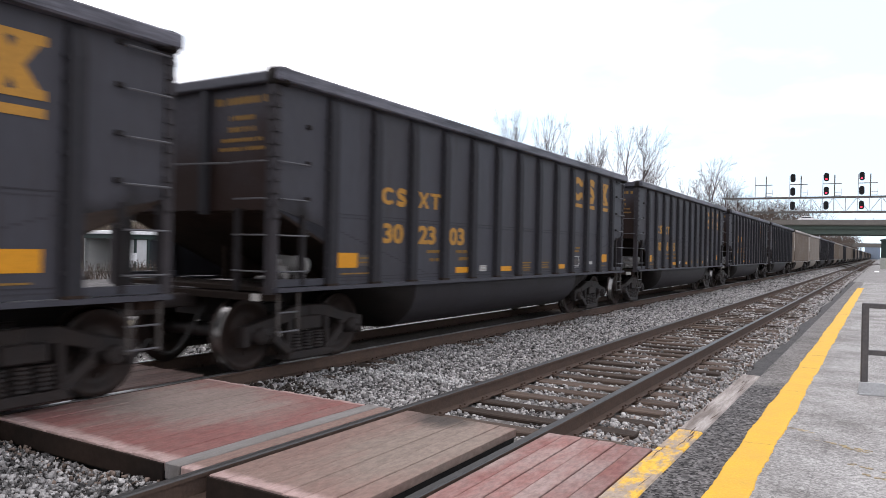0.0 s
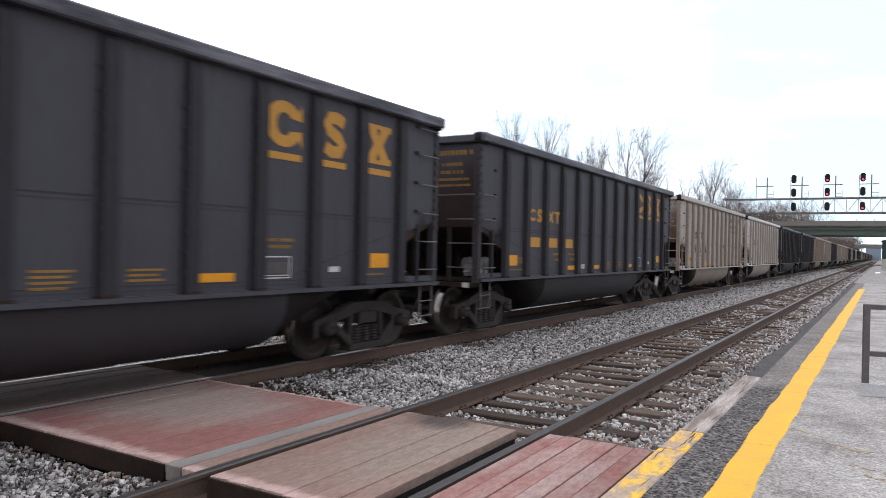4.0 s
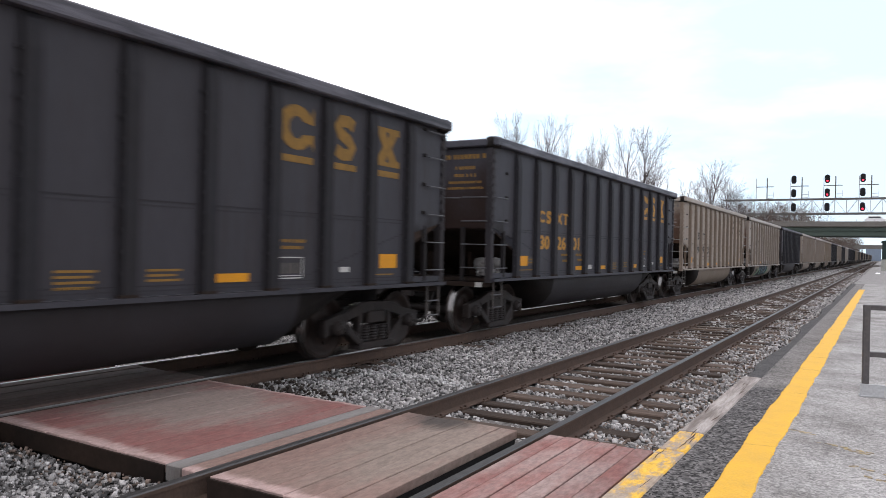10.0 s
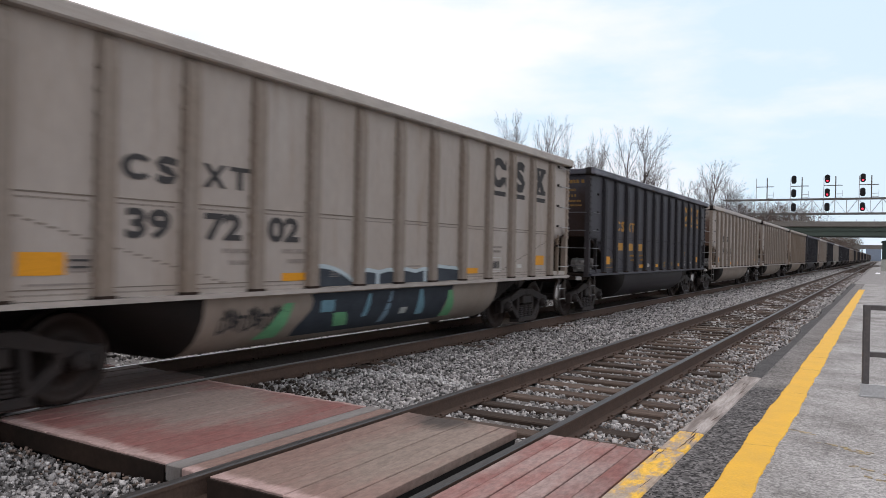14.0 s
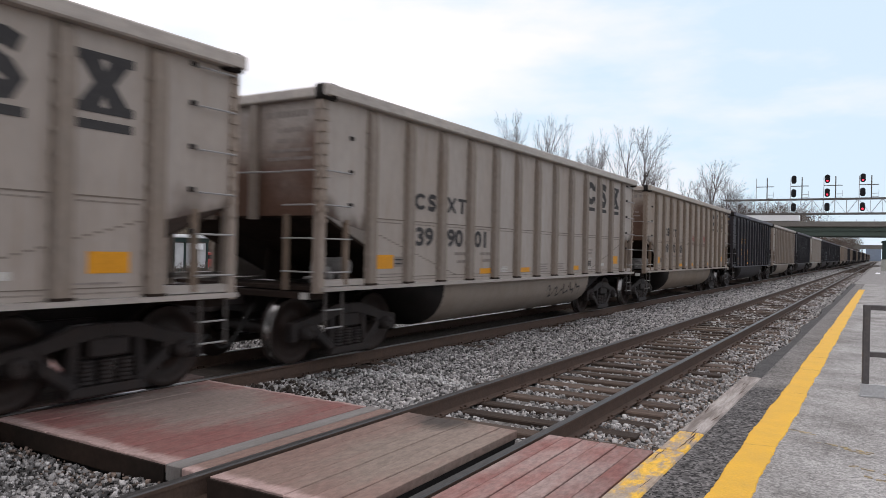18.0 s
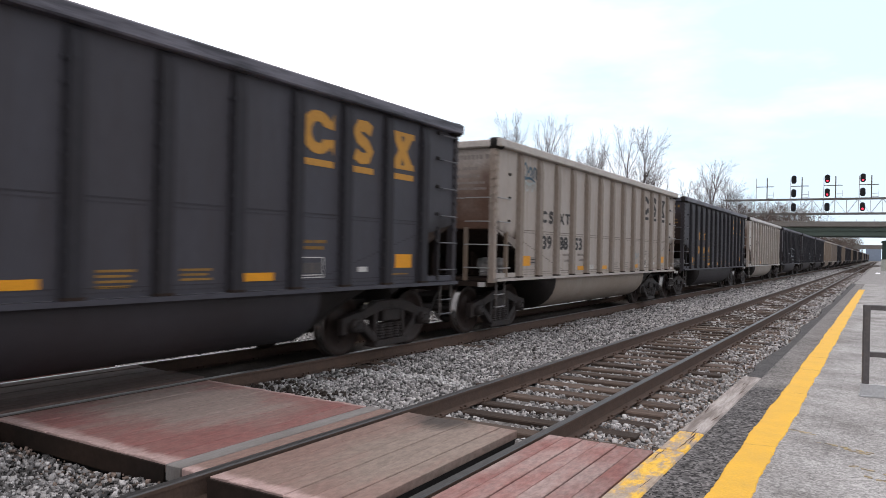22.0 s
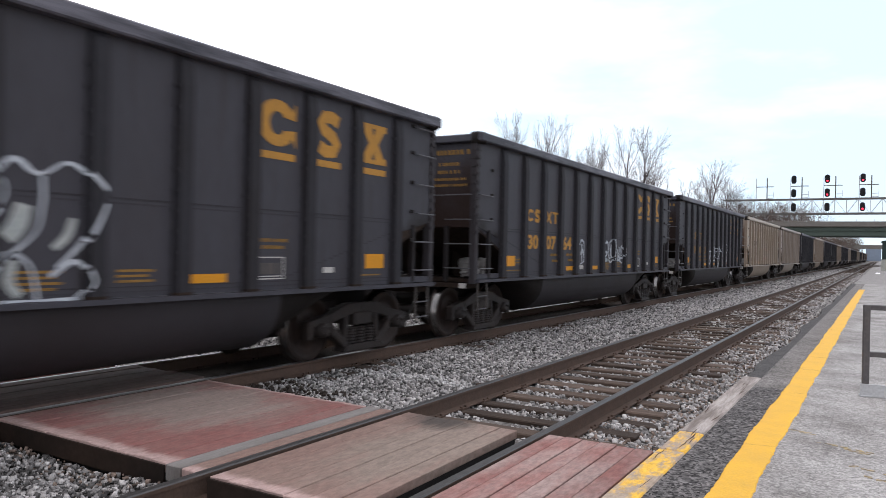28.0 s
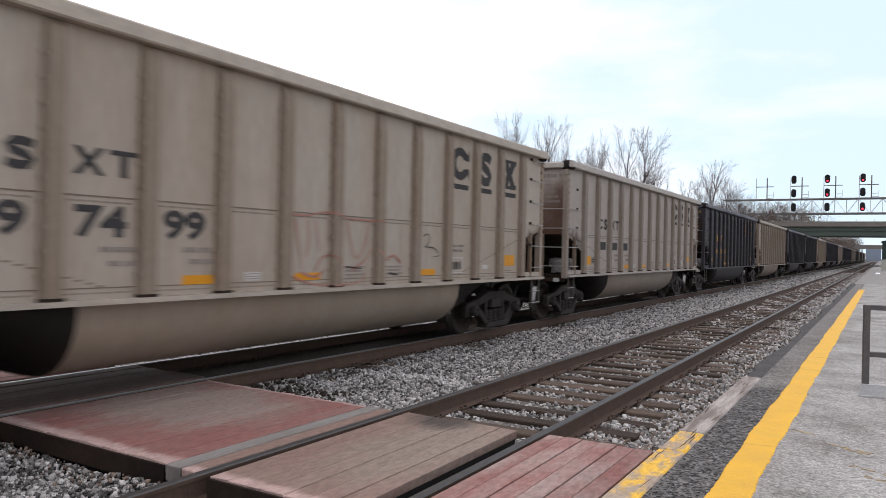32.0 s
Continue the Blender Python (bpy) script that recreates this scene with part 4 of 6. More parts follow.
# ---- beyond the train ----
def shelter():
    base = thing("waiting_shelter", None, None, "small pale glazed shelter with dark frame and bright white roof edge", "shelter", at=pose(-40, 32.3, -0.54))
    g = bmesh.new()
    box(g, (-2.2, -3.6, 2.55), (2.2, 3.6, 2.78))
    part("roof", g, M_ROOFW, base, "bright white roof", bevel=0.03)
    g = bmesh.new()
    box(g, (-2.0, -3.45, 2.25), (2.05, 3.45, 2.54))
    part("fascia", g, M_DARKFRAME, base)
    for i in range(8):
        y = -3.35 + i * 0.957
        g = bmesh.new()
        box(g, (1.86, y - 0.07, 0.0), (2.0, y + 0.07, 2.24))
        part("frame_post", g, M_DARKFRAME, base)
        if i < 7:
            g = bmesh.new()
            box(g, (1.90, y + 0.10, 0.45), (1.94, y + 0.86, 2.2))
            part("wall_panel", g, M_GLASS if i in (2, 3) else M_PANE, base)
            g = bmesh.new()
            box(g, (1.89, y + 0.09, 0.05), (1.95, y + 0.87, 0.40))
            part("kick_panel", g, M_DARKFRAME, base)
    g = bmesh.new()
    box(g, (2.01, 2.2, 1.75), (2.04, 2.95, 2.15))
    part("notice_board", g, M_ROOFW, base, "small white notice board")
    g = bmesh.new()
    box(g, (2.01, -2.95, 0.75), (2.04, -2.35, 1.35))
    part("notice_board", g, M_ROOFW, base, "small white notice board")
    g = bmesh.new()
    box(g, (-2.0, -3.4, 0.0), (-1.9, 3.4, 2.24))
    part("back_wall", g, M_WALLW, base)


shelter()
g = bmesh.new()
prism(g, [(-14, -60), (-48, -60), (-48, 60), (-14, 60)], 2, -0.545, -0.50)
thing("parking_lot", g, M_ASPHALT, "dark asphalt parking lot beyond the far track", "parking lot", kind="structure")
green = thing("green_bin", None, None, "bright green steel refuse bin with a flat lid", "bin", at=pose(-38, 23.7, -0.5))
g = bmesh.new()
prism(g, [(-0.82, 0.12), (0.82, 0.12), (0.90, 1.24), (-0.90, 1.24)], 0, -0.55, 0.55)
part("body", g, M_GREENP, green, bevel=0.02)
g = bmesh.new()
box(g, (-0.6, -0.95, 1.25), (0.6, 0.95, 1.34))
part("lid", g, M_GREENP, green, bevel=0.02)
for y in (-0.7, 0.7):
    for x in (-0.4, 0.4):
        g = bmesh.new()
        lathe(g, [(-0.03, 0.02), (-0.03, 0.06), (0.03, 0.06), (0.03, 0.02)], 1, 10)
        part("caster", g, M_TYRE, green, at=pose(x, y, 0.06))
for i, (y, p) in enumerate(((19.0, M_CARW), (15.0, M_CARD), (44, M_CARW), (39.5, M_CARR), (9.5, M_CARW))):
    c = road_car("parked_car", 4.5, 1.45, p, "parked %s car beyond the tracks" % ("white", "dark", "white", "red", "white")[i], "car")
    c.matrix_basis = pose(-42.5, y, -0.5, 0, 0, 90)

# low things far down on the platform side
for x, y, w, d, h, m, label in ((7.0, 74, 2.6, 0.9, 0.35, M_ROOFW, "low white concrete block beside the platform"),
                                (2.9, 98, 0.5, 6.0, 0.12, M_ROOFW, "pale concrete strip beside the track"), (-2.0, 600, 9.5, 6, 8.6, M_BLUEFAR, "far blue grey building past the bridge")):
    g = bmesh.new()
    box(g, (x - w / 2, y - d / 2, -0.54), (x + w / 2, y + d / 2, h - 0.2))
    thing("cabin" if h > 1 else "concrete_block", g, m, label, "building" if h > 1 else "block", bevel=0.05)
hut = thing("relay_hut", None, None, "dark green relay hut on a pale concrete base", "hut", at=pose(4.7, 122, -0.12))
g = bmesh.new()
box(g, (-1.5, -1.5, 0.0), (1.5, 1.5, 1.6))
part("base", g, M_CONCRETEP, hut, "pale concrete base", bevel=0.03)
g = bmesh.new()
box(g, (-1.42, -1.42, 1.6), (1.42, 1.42, 4.0))
part("wall", g, M_DARKFRAME, hut)
g = bmesh.new()
prism(g, [(-1.6, 4.0), (1.6, 4.0), (1.5, 4.2), (0, 4.55), (-1.5, 4.2)], 1, -1.6, 1.6)
part("roof", g, M_DARKFRAME, hut)
g = bmesh.new()
box(g, (-0.5, -1.45, 1.62), (0.4, -1.425, 3.6))
part("door", g, M_GIRDER, hut)
g = bmesh.new()
prism(g, [(1.74, 52.02), (40, 52.02), (40, 900), (1.74, 900)], 2, -0.54, -0.12)
thing("gravel_yard", g, M_GRAVEL, "pale grey gravel beyond the end of the platform", "gravel", kind="structure")


# ---- the coal train ----
HALF = 6.73                      # half the body's length
RIBS = [-5.66 + i * 0.9433 for i in range(13)]
DARK, BLACK, GREY, TAN, PALE, SAND = (0.050, 0.0505, 0.062), (0.043, 0.0425, 0.051), (0.355, 0.327, 0.303), (0.32, 0.282, 0.246), (0.47, 0.46, 0.45), (0.385, 0.343, 0.297)


def side_material():
    """Weathered paint with thin run-off streaks, and soot that licks up round the cut-outs at both ends of the side."""
    m = mat("side_paint", (0.3, 0.3, 0.3), 0.55, tint=True, second=(0.78, 0.70, 0.63), amount=0.7, scale=0.8, fine=14, grit=0.13, bump=0.005, stretch=(1, 1, 0.3))
    n, link = m.node_tree.nodes, m.node_tree.links.new
    c = n.new("ShaderNodeTexCoord")
    xyz = n.new("ShaderNodeSeparateXYZ")
    link(c.outputs["Object"], xyz.inputs[0])

    def op(kind, a, b=None, c2=None):
        q = n.new("ShaderNodeMath")
        q.operation = kind
        for k, v in enumerate((a, b, c2)):
            if v is None:
                continue
            if isinstance(v, (int, float)):
                q.inputs[k].default_value = v
            else:
                link(v, q.inputs[k])
        return q.outputs[0]

    def ease(v, a, b):
        q = n.new("ShaderNodeMapRange")
        q.interpolation_type = "SMOOTHSTEP"
        q.inputs["From Min"].default_value, q.inputs["From Max"].default_value = a, b
        link(v, q.inputs["Value"])
        return q.outputs["Result"]

    def cloud(size, stretch, detail=5):
        mp, q = n.new("ShaderNodeMapping"), n.new("ShaderNodeTexNoise")
        mp.inputs["Scale"].default_value = stretch
        q.inputs["Scale"].default_value, q.inputs["Detail"].default_value = size, detail
        info = next(k for k in n if k.type == "OBJECT_INFO")
        add = n.new("ShaderNodeVectorMath")
        add.operation = "ADD"
        link(c.outputs["Object"], mp.inputs["Vector"])
        link(mp.outputs["Vector"], add.inputs[0])
        link(op("MULTIPLY", info.outputs["Random"], 53.0), add.inputs[1])
        link(add.outputs["Vector"], q.inputs["Vector"])
        return q.outputs["Fac"]
    away = op("ABSOLUTE", xyz.outputs["Y"])
    over = op("SUBTRACT", op("SUBTRACT", xyz.outputs["Z"], 1.80), op("MULTIPLY", op("SUBTRACT", away, 5.66), 0.2245))
    rough = op("MULTIPLY_ADD", cloud(3.0, (1, 1, 0.6)), 0.75, over)
    soot = op("MULTIPLY", ease(rough, 0.62, 0.26), ease(away, 5.45, 5.75))
    streak = op("MULTIPLY", ease(cloud(9.0, (1, 1, 0.07)), 0.56, 0.74), 0.5)
    last = next(q for q in n if q.type == "HUE_SAT").outputs["Color"]
    for mask, tone in ((streak, (0.72, 0.60, 0.50)), (soot, (0.17, 0.12, 0.10))):
        mix = n.new("ShaderNodeMix")
        mix.data_type, mix.blend_type = "RGBA", "MULTIPLY"
        mix.inputs["B"].default_value = (*tone, 1)
        link(mask, mix.inputs["Factor"])
        link(last, mix.inputs["A"])
        last = mix.outputs["Result"]
    link(last, n["Principled BSDF"].inputs["Base Color"])
    return m


M_SIDE = side_material()


def side_sheet(s):
    g = bmesh.new()
    prism(g, [(-6.64, 2.02), (-5.66, 1.80), (-5.66, 1.08), (5.66, 1.08), (5.66, 1.80), (6.64, 2.02), (6.64, 3.51), (-6.64, 3.51)], 0, s * 1.485, s * 1.50)
    return data(g, "side_sheet", M_SIDE)


def rib_mesh(s):
    g = bmesh.new()
    rows = []
    for z, d, w in ((1.085, 0.085, 0.10), (3.20, 0.085, 0.10), (3.44, 0.06, 0.095), (3.50, 0.012, 0.09)):
        rows.append([g.verts.new((s * x, y, z)) for x, y in ((1.499, -w), (1.50 + d, -w * 0.78), (1.50 + d, w * 0.78), (1.499, w))])
    for a, b in zip(rows, rows[1:]):
        for i in range(4):
            g.faces.new((a[i], a[(i + 1) % 4], b[(i + 1) % 4], b[i]))
    g.faces.new(rows[0])
    g.faces.new(rows[-1])
    for i in range(10):
        z = 1.3 + i * 0.21
        box(g, (s * 1.50, -0.112, z - 0.02), (s * 1.55, -0.085, z + 0.02))
    # dark box at the foot stands in for the drain hole's shadow
    box(g, (s * 1.499, -0.103, 1.077), (s * 1.588, 0.103, 1.105), 1)
    return data(g, "rib", M_RIB, M_SLOPE)


def chord_mesh(s):
    g = bmesh.new()
    box(g, (s * 1.46, -HALF, 3.505), (s * 1.625, HALF, 3.66))
    return data(g, "top_chord", M_CHORD, bevel=0.018)


def end_chord_mesh(s):
    g = bmesh.new()
    box(g, (-1.455, s * (HALF - 0.13), 3.505), (1.455, s * HALF, 3.64))
    return data(g, "end_chord", M_CHORD, bevel=0.018)


def cap_mesh():
    g = bmesh.new()
    lathe(g, [(3.475, 0.13), (3.49, 0.15), (3.64, 0.15), (3.668, 0.135), (3.68, 0.09)], 2, 16)
    return data(g, "corner_cap", M_UNDER)


def end_sheet(s):
    g = bmesh.new()
    box(g, (-1.48, s * 6.60, 2.0), (1.48, s * 6.625, 3.505))
    return data(g, "end_sheet", M_END)


def post_mesh(sx, sy):
    g = bmesh.new()
    box(g, (sx * 1.40, sy * 6.60, 1.0), (sx * 1.515, sy * 6.715, 3.50))
    for i in range(11):
        z = 1.9 + i * 0.145
        box(g, (sx * 1.515, sy * 6.60, z), (sx * 1.535, sy * 6.70, z + 0.05))
        box(g, (sx * 1.42, sy * 6.715, z), (sx * 1.50, sy * 6.735, z + 0.05))
    return data(g, "corner_post", M_RIB)


def bar(p, q, r=0.011):
    g = bmesh.new()
    rod(g, p, q, r, 5)
    d = Vector(q) - Vector(p)
    side = Vector((-0.05, 0, 0)) if abs(d.y) > abs(d.x) else Vector((0, 0.05 if p[1] < 0 else -0.05, 0))
    for c in (Vector(p), Vector(q)):
        rod(g, c, c + side, r, 5)
    return data(g, "grab_iron", M_GRAB)


M_GRAB = mat("grab_iron_steel", (0.3, 0.3, 0.3), 0.5, tint=True, second=(1.2, 1.15, 1.1), amount=0.4, scale=4)


def end_material():
    """Paint with a broad brown soot stain that rises from the foot of the end sheet."""
    m = mat("end_sheet_paint", (0.3, 0.3, 0.3), 0.7, tint=True, second=(0.7, 0.55, 0.45), amount=0.5, scale=0.8, fine=18, bump=0.004)
    t = m.node_tree
    n, link = t.nodes, t.links.new
    hsv = next(q for q in n if q.type == "HUE_SAT")
    c = n.new("ShaderNodeTexCoord")
    xyz = n.new("ShaderNodeSeparateXYZ")
    link(c.outputs["Object"], xyz.inputs[0])
    noisy = n.new("ShaderNodeTexNoise")
    noisy.inputs["Scale"].default_value, noisy.inputs["Detail"].default_value = 1.1, 4
    link(c.outputs["Object"], noisy.inputs["Vector"])
    a = n.new("ShaderNodeMath")
    a.operation = "MULTIPLY_ADD"
    a.inputs[1].default_value = 2.0
    link(noisy.outputs["Fac"], a.inputs[0])
    link(xyz.outputs["Z"], a.inputs[2])
    r = n.new("ShaderNodeMapRange")
    r.interpolation_type = "SMOOTHSTEP"
    r.inputs["From Min"].default_value, r.inputs["From Max"].default_value = 4.55, 3.30
    link(a.outputs[0], r.inputs["Value"])
    k = n.new("ShaderNodeMath")
    k.operation = "MULTIPLY"
    k.inputs[1].default_value = 0.96
    link(r.outputs["Result"], k.inputs[0])
    mix = n.new("ShaderNodeMix")
    mix.data_type = "RGBA"
    soot = n.new("ShaderNodeMix")
    soot.data_type, soot.blend_type = "RGBA", "MULTIPLY"
    soot.inputs["Factor"].default_value = 1.0
    soot.inputs["B"].default_value = (0.26, 0.15, 0.105, 1)
    link(hsv.outputs["Color"], soot.inputs["A"])
    rust = n.new("ShaderNodeMix")
    rust.data_type, rust.blend_type = "RGBA", "ADD"
    rust.inputs["Factor"].default_value = 1.0
    rust.inputs["B"].default_value = (0.012, 0.006, 0.004, 1)
    link(soot.outputs["Result"], rust.inputs["A"])
    link(rust.outputs["Result"], mix.inputs["B"])
    link(k.outputs[0], mix.inputs["Factor"])
    link(hsv.outputs["Color"], mix.inputs["A"])
    link(mix.outputs["Result"], n["Principled BSDF"].inputs["Base Color"])
    return m


M_END = end_material()


def tub_mesh():
    g = bmesh.new()
    prof = [(1.405, 1.05), (1.405, 0.94), (1.385, 0.80), (1.33, 0.66), (1.235, 0.53), (1.10, 0.42), (0.93, 0.34), (0.72, 0.30), (0.45, 0.29)]
    prof = prof + [(-x, z) for x, z in reversed(prof)]
    rings = []
    for y, k in ((-4.7, 1), (-3.95, 2), (-3.45, 0), (3.45, 0), (3.95, 2), (4.7, 1)):
        ring = []
        for x, z in prof:
            if k == 1:
                x, z = x * 0.96, 1.05 - (1.05 - z) * 0.05
            elif k == 2:
                z = 1.05 - (1.05 - z) * 0.62
            ring.append(g.verts.new((x, y, z)))
        rings.append(ring)
    for j, (a, b) in enumerate(zip(rings, rings[1:])):
        for i in range(len(prof) - 1):
            f = g.faces.new((a[i], a[i + 1], b[i + 1], b[i]))
            f.smooth = True
            # tub ends take the near-black colour in place of their shade
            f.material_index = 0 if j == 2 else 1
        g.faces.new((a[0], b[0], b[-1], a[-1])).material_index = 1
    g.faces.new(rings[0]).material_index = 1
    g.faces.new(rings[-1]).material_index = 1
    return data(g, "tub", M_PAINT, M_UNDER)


def sill_mesh(s):
    g = bmesh.new()
    box(g, (s * 1.42, -6.68, 1.025), (s * 1.59, 6.68, 1.075))
    box(g, (s * 1.40, -6.68, 1.085), (s * 1.505, -5.66, 1.17))
    box(g, (s * 1.40, 5.66, 1.085), (s * 1.505, 6.68, 1.17))
    return data(g, "side_sill", M_CHORD)


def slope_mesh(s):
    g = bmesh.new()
    # the dimness of the open end bay is put into this colour
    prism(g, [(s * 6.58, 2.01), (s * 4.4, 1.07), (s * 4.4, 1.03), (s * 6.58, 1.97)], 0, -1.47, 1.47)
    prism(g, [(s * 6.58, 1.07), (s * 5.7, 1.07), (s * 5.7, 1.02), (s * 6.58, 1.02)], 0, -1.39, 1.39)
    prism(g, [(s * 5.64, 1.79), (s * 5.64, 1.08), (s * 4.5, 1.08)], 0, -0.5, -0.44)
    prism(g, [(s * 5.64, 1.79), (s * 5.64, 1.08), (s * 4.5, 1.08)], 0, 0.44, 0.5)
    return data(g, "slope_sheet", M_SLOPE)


def frame_mesh():
    """The cast side frame of a truck, from bars."""
    g = bmesh.new()
    a, b = 0.93, 1.06
    for s in (-1, 1):
        prism(g, [(s * 1.16, 0.33), (s * 1.16, 0.58), (s * 0.74, 0.66), (s * 0.64, 0.58), (s * 0.64, 0.36), (s * 0.70, 0.33), (s * 0.72, 0.52), (s * 1.06, 0.52), (s * 1.06, 0.33)], 0, a, b)
        prism(g, [(s * 0.66, 0.50), (s * 0.70, 0.38), (s * 0.36, 0.12), (s * 0.30, 0.22)], 0, a - 0.01, b + 0.02)
        prism(g, [(s * 0.34, 0.17), (s * 0.42, 0.17), (s * 0.40, 0.66), (s * 0.30, 0.66)], 0, a, b)
        prism(g, [(s * 0.76, 0.65), (s * 0.34, 0.79), (0, 0.80), (0, 0.66), (s * 0.32, 0.64), (s * 0.68, 0.53)], 0, a, b + 0.01)
    prism(g, [(-0.44, 0.10), (0.44, 0.10), (0.40, 0.20), (-0.40, 0.20)], 0, a - 0.05, b + 0.05)
    return data(g, "side_frame", M_TRUCK, bevel=0.012)


def spring_mesh():
    g = bmesh.new()
    for cy in (0.0,):
        prof = []
        for i in range(6):
            z = 0.205 + i * 0.042
            prof += [(z, 0.075), (z + 0.008, 0.092), (z + 0.022, 0.092), (z + 0.030, 0.075)]
        k = len(g.verts)
        lathe(g, prof, 2, 12)
        g.verts.ensure_lookup_table()
        for v in g.verts[k:]:
            v.co.y += cy
            v.co.x += 1.0
    return data(g, "spring", M_TRUCK)


def bolster_mesh():
    g = bmesh.new()
    box(g, (-1.10, -0.22, 0.47), (1.10, 0.22, 0.66))
    box(g, (-0.35, -0.30, 0.6), (0.35, 0.30, 0.78))
    return data(g, "bolster", M_TRUCK, bevel=0.02)


def wheel_mesh():
    g = bmesh.new()
    prof = [(-0.078, 0.355), (-0.078, 0.470), (-0.066, 0.486), (-0.045, 0.486), (-0.032, 0.462), (0.062, 0.452), (0.068, 0.445), (0.066, 0.365),
            (0.012, 0.340), (0.030, 0.18), (0.095, 0.145), (0.10, 0.10), (-0.08, 0.10), (-0.08, 0.15), (-0.03, 0.19), (-0.045, 0.335)]
    prof.append(prof[0])
    mats = [0, 0, 0, 0, 1, 1, 0, 0, 0, 0, 0, 0, 0, 0, 0, 0]
    lathe(g, prof, 0, 30, mats, close=False)
    # four cast marks that show the turning
    for i in range(4):
        a = i * math.pi / 2
        c, s = math.cos(a), math.sin(a)
        rod(g, (0.025, c * 0.24, s * 0.24), (0.036, c * 0.24, s * 0.24), 0.03, 6)
    bmesh.ops.remove_doubles(g, verts=g.verts, dist=0.0001)
    return data(g, "wheel", M_WHEEL, M_TREAD)


def axle_mesh():
    g = bmesh.new()
    lathe(g, [(-1.13, 0.05), (-1.13, 0.10), (-0.95, 0.115), (-0.93, 0.085), (-0.6, 0.085), (0.6, 0.085), (0.93, 0.085), (0.95, 0.115), (1.13, 0.10), (1.13, 0.05)], 0, 16)
    for s in (-1, 1):
        for i in range(3):
            a = i * 2.094
            rod(g, (s * 1.12, math.cos(a) * 0.06, math.sin(a) * 0.06), (s * 1.15, math.cos(a) * 0.06, math.sin(a) * 0.06), 0.02, 6)
    return data(g, "axle", M_TRUCK)


def coupler_mesh(s):
    g = bmesh.new()
    box(g, (-0.10, s * 6.3, 0.78), (0.10, s * 7.15, 0.95))
    prism(g, [(-0.16, s * 7.10), (0.14, s * 7.10), (0.20, s * 7.30), (0.10, s * 7.42), (0.02, s * 7.36), (-0.04, s * 7.22), (-0.16, s * 7.34)], 2, 0.72, 1.0)
    return data(g, "coupler", M_TRUCK, bevel=0.015)


def hose_mesh(s):
    g = bmesh.new()
    pts = [Vector((0.28, s * (6.6 + 0.8 * u), 0.80 - 0.55 * math.sin(u * math.pi * 0.75) ** 1.3)) for u in np.linspace(0, 1, 9)]
    old = None
    for i, p in enumerate(pts):
        d = (pts[min(i + 1, 8)] - pts[max(i - 1, 0)]).normalized()
        w = d.cross(Vector((1, 0, 0)))
        ring = [g.verts.new(p + (Vector((1, 0, 0)) * math.cos(a) + w * math.sin(a)) * 0.024) for a in np.arange(6) * math.pi / 3]
        for k in range(6 if old else 0):
            g.faces.new((old[k], old[(k + 1) % 6], ring[(k + 1) % 6], ring[k]))
        old = ring
    return data(g, "air_hose", M_RUBBER)


def reservoir_mesh():
    g = bmesh.new()
    lathe(g, [(-0.30, 0.05), (-0.27, 0.11), (-0.2, 0.125), (0.2, 0.125), (0.27, 0.11), (0.30, 0.05)], 0, 14)
    for x in (-0.15, 0.15):
        lathe(g, [(x - 0.015, 0.125), (x - 0.012, 0.135), (x + 0.012, 0.135), (x + 0.015, 0.125)], 0, 14)
    box(g, (-0.22, -0.08, -0.24), (-0.17, 0.08, -0.05))
    box(g, (0.17, -0.08, -0.24), (0.22, 0.08, -0.05))
    return data(g, "air_reservoir", M_BRAKE)


def valve_mesh():
    g = bmesh.new()
    box(g, (-0.10, -0.09, -0.12), (0.10, 0.09, 0.09))
    rod(g, (0, 0, 0.08), (0, 0, 0.17), 0.07, 10)
    rod(g, (0.09, 0, -0.02), (0.19, 0, -0.02), 0.055, 10)
    rod(g, (0, -0.08, -0.05), (0, -0.30, -0.05), 0.02, 6)
    rod(g, (0, 0.08, 0.0), (0, 0.30, 0.03), 0.02, 6)
    return data(g, "brake_valve", M_BRAKE)


SHARED = {"ribs": {s: rib_mesh(s) for s in (-1, 1)}, "sheet": {s: side_sheet(s) for s in (-1, 1)}, "chord": {s: chord_mesh(s) for s in (-1, 1)},
          "echord": {s: end_chord_mesh(s) for s in (-1, 1)}, "esheet": {s: end_sheet(s) for s in (-1, 1)}, "sill": {s: sill_mesh(s) for s in (-1, 1)},
          "slope": {s: slope_mesh(s) for s in (-1, 1)}, "tub": tub_mesh(), "cap": cap_mesh(), "frame": frame_mesh(), "spring": spring_mesh(),
          "bolster": bolster_mesh(), "wheel": wheel_mesh(), "axle": axle_mesh(), "coupler": {s: coupler_mesh(s) for s in (-1, 1)},
          "hose": {s: hose_mesh(s) for s in (-1, 1)}, "reservoir": reservoir_mesh(), "valve": valve_mesh(), "post": {(a, b): post_mesh(a, b) for a in (-1, 1) for b in (-1, 1)}}


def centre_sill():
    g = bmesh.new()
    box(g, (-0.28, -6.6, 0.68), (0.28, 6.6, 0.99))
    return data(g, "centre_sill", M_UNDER)


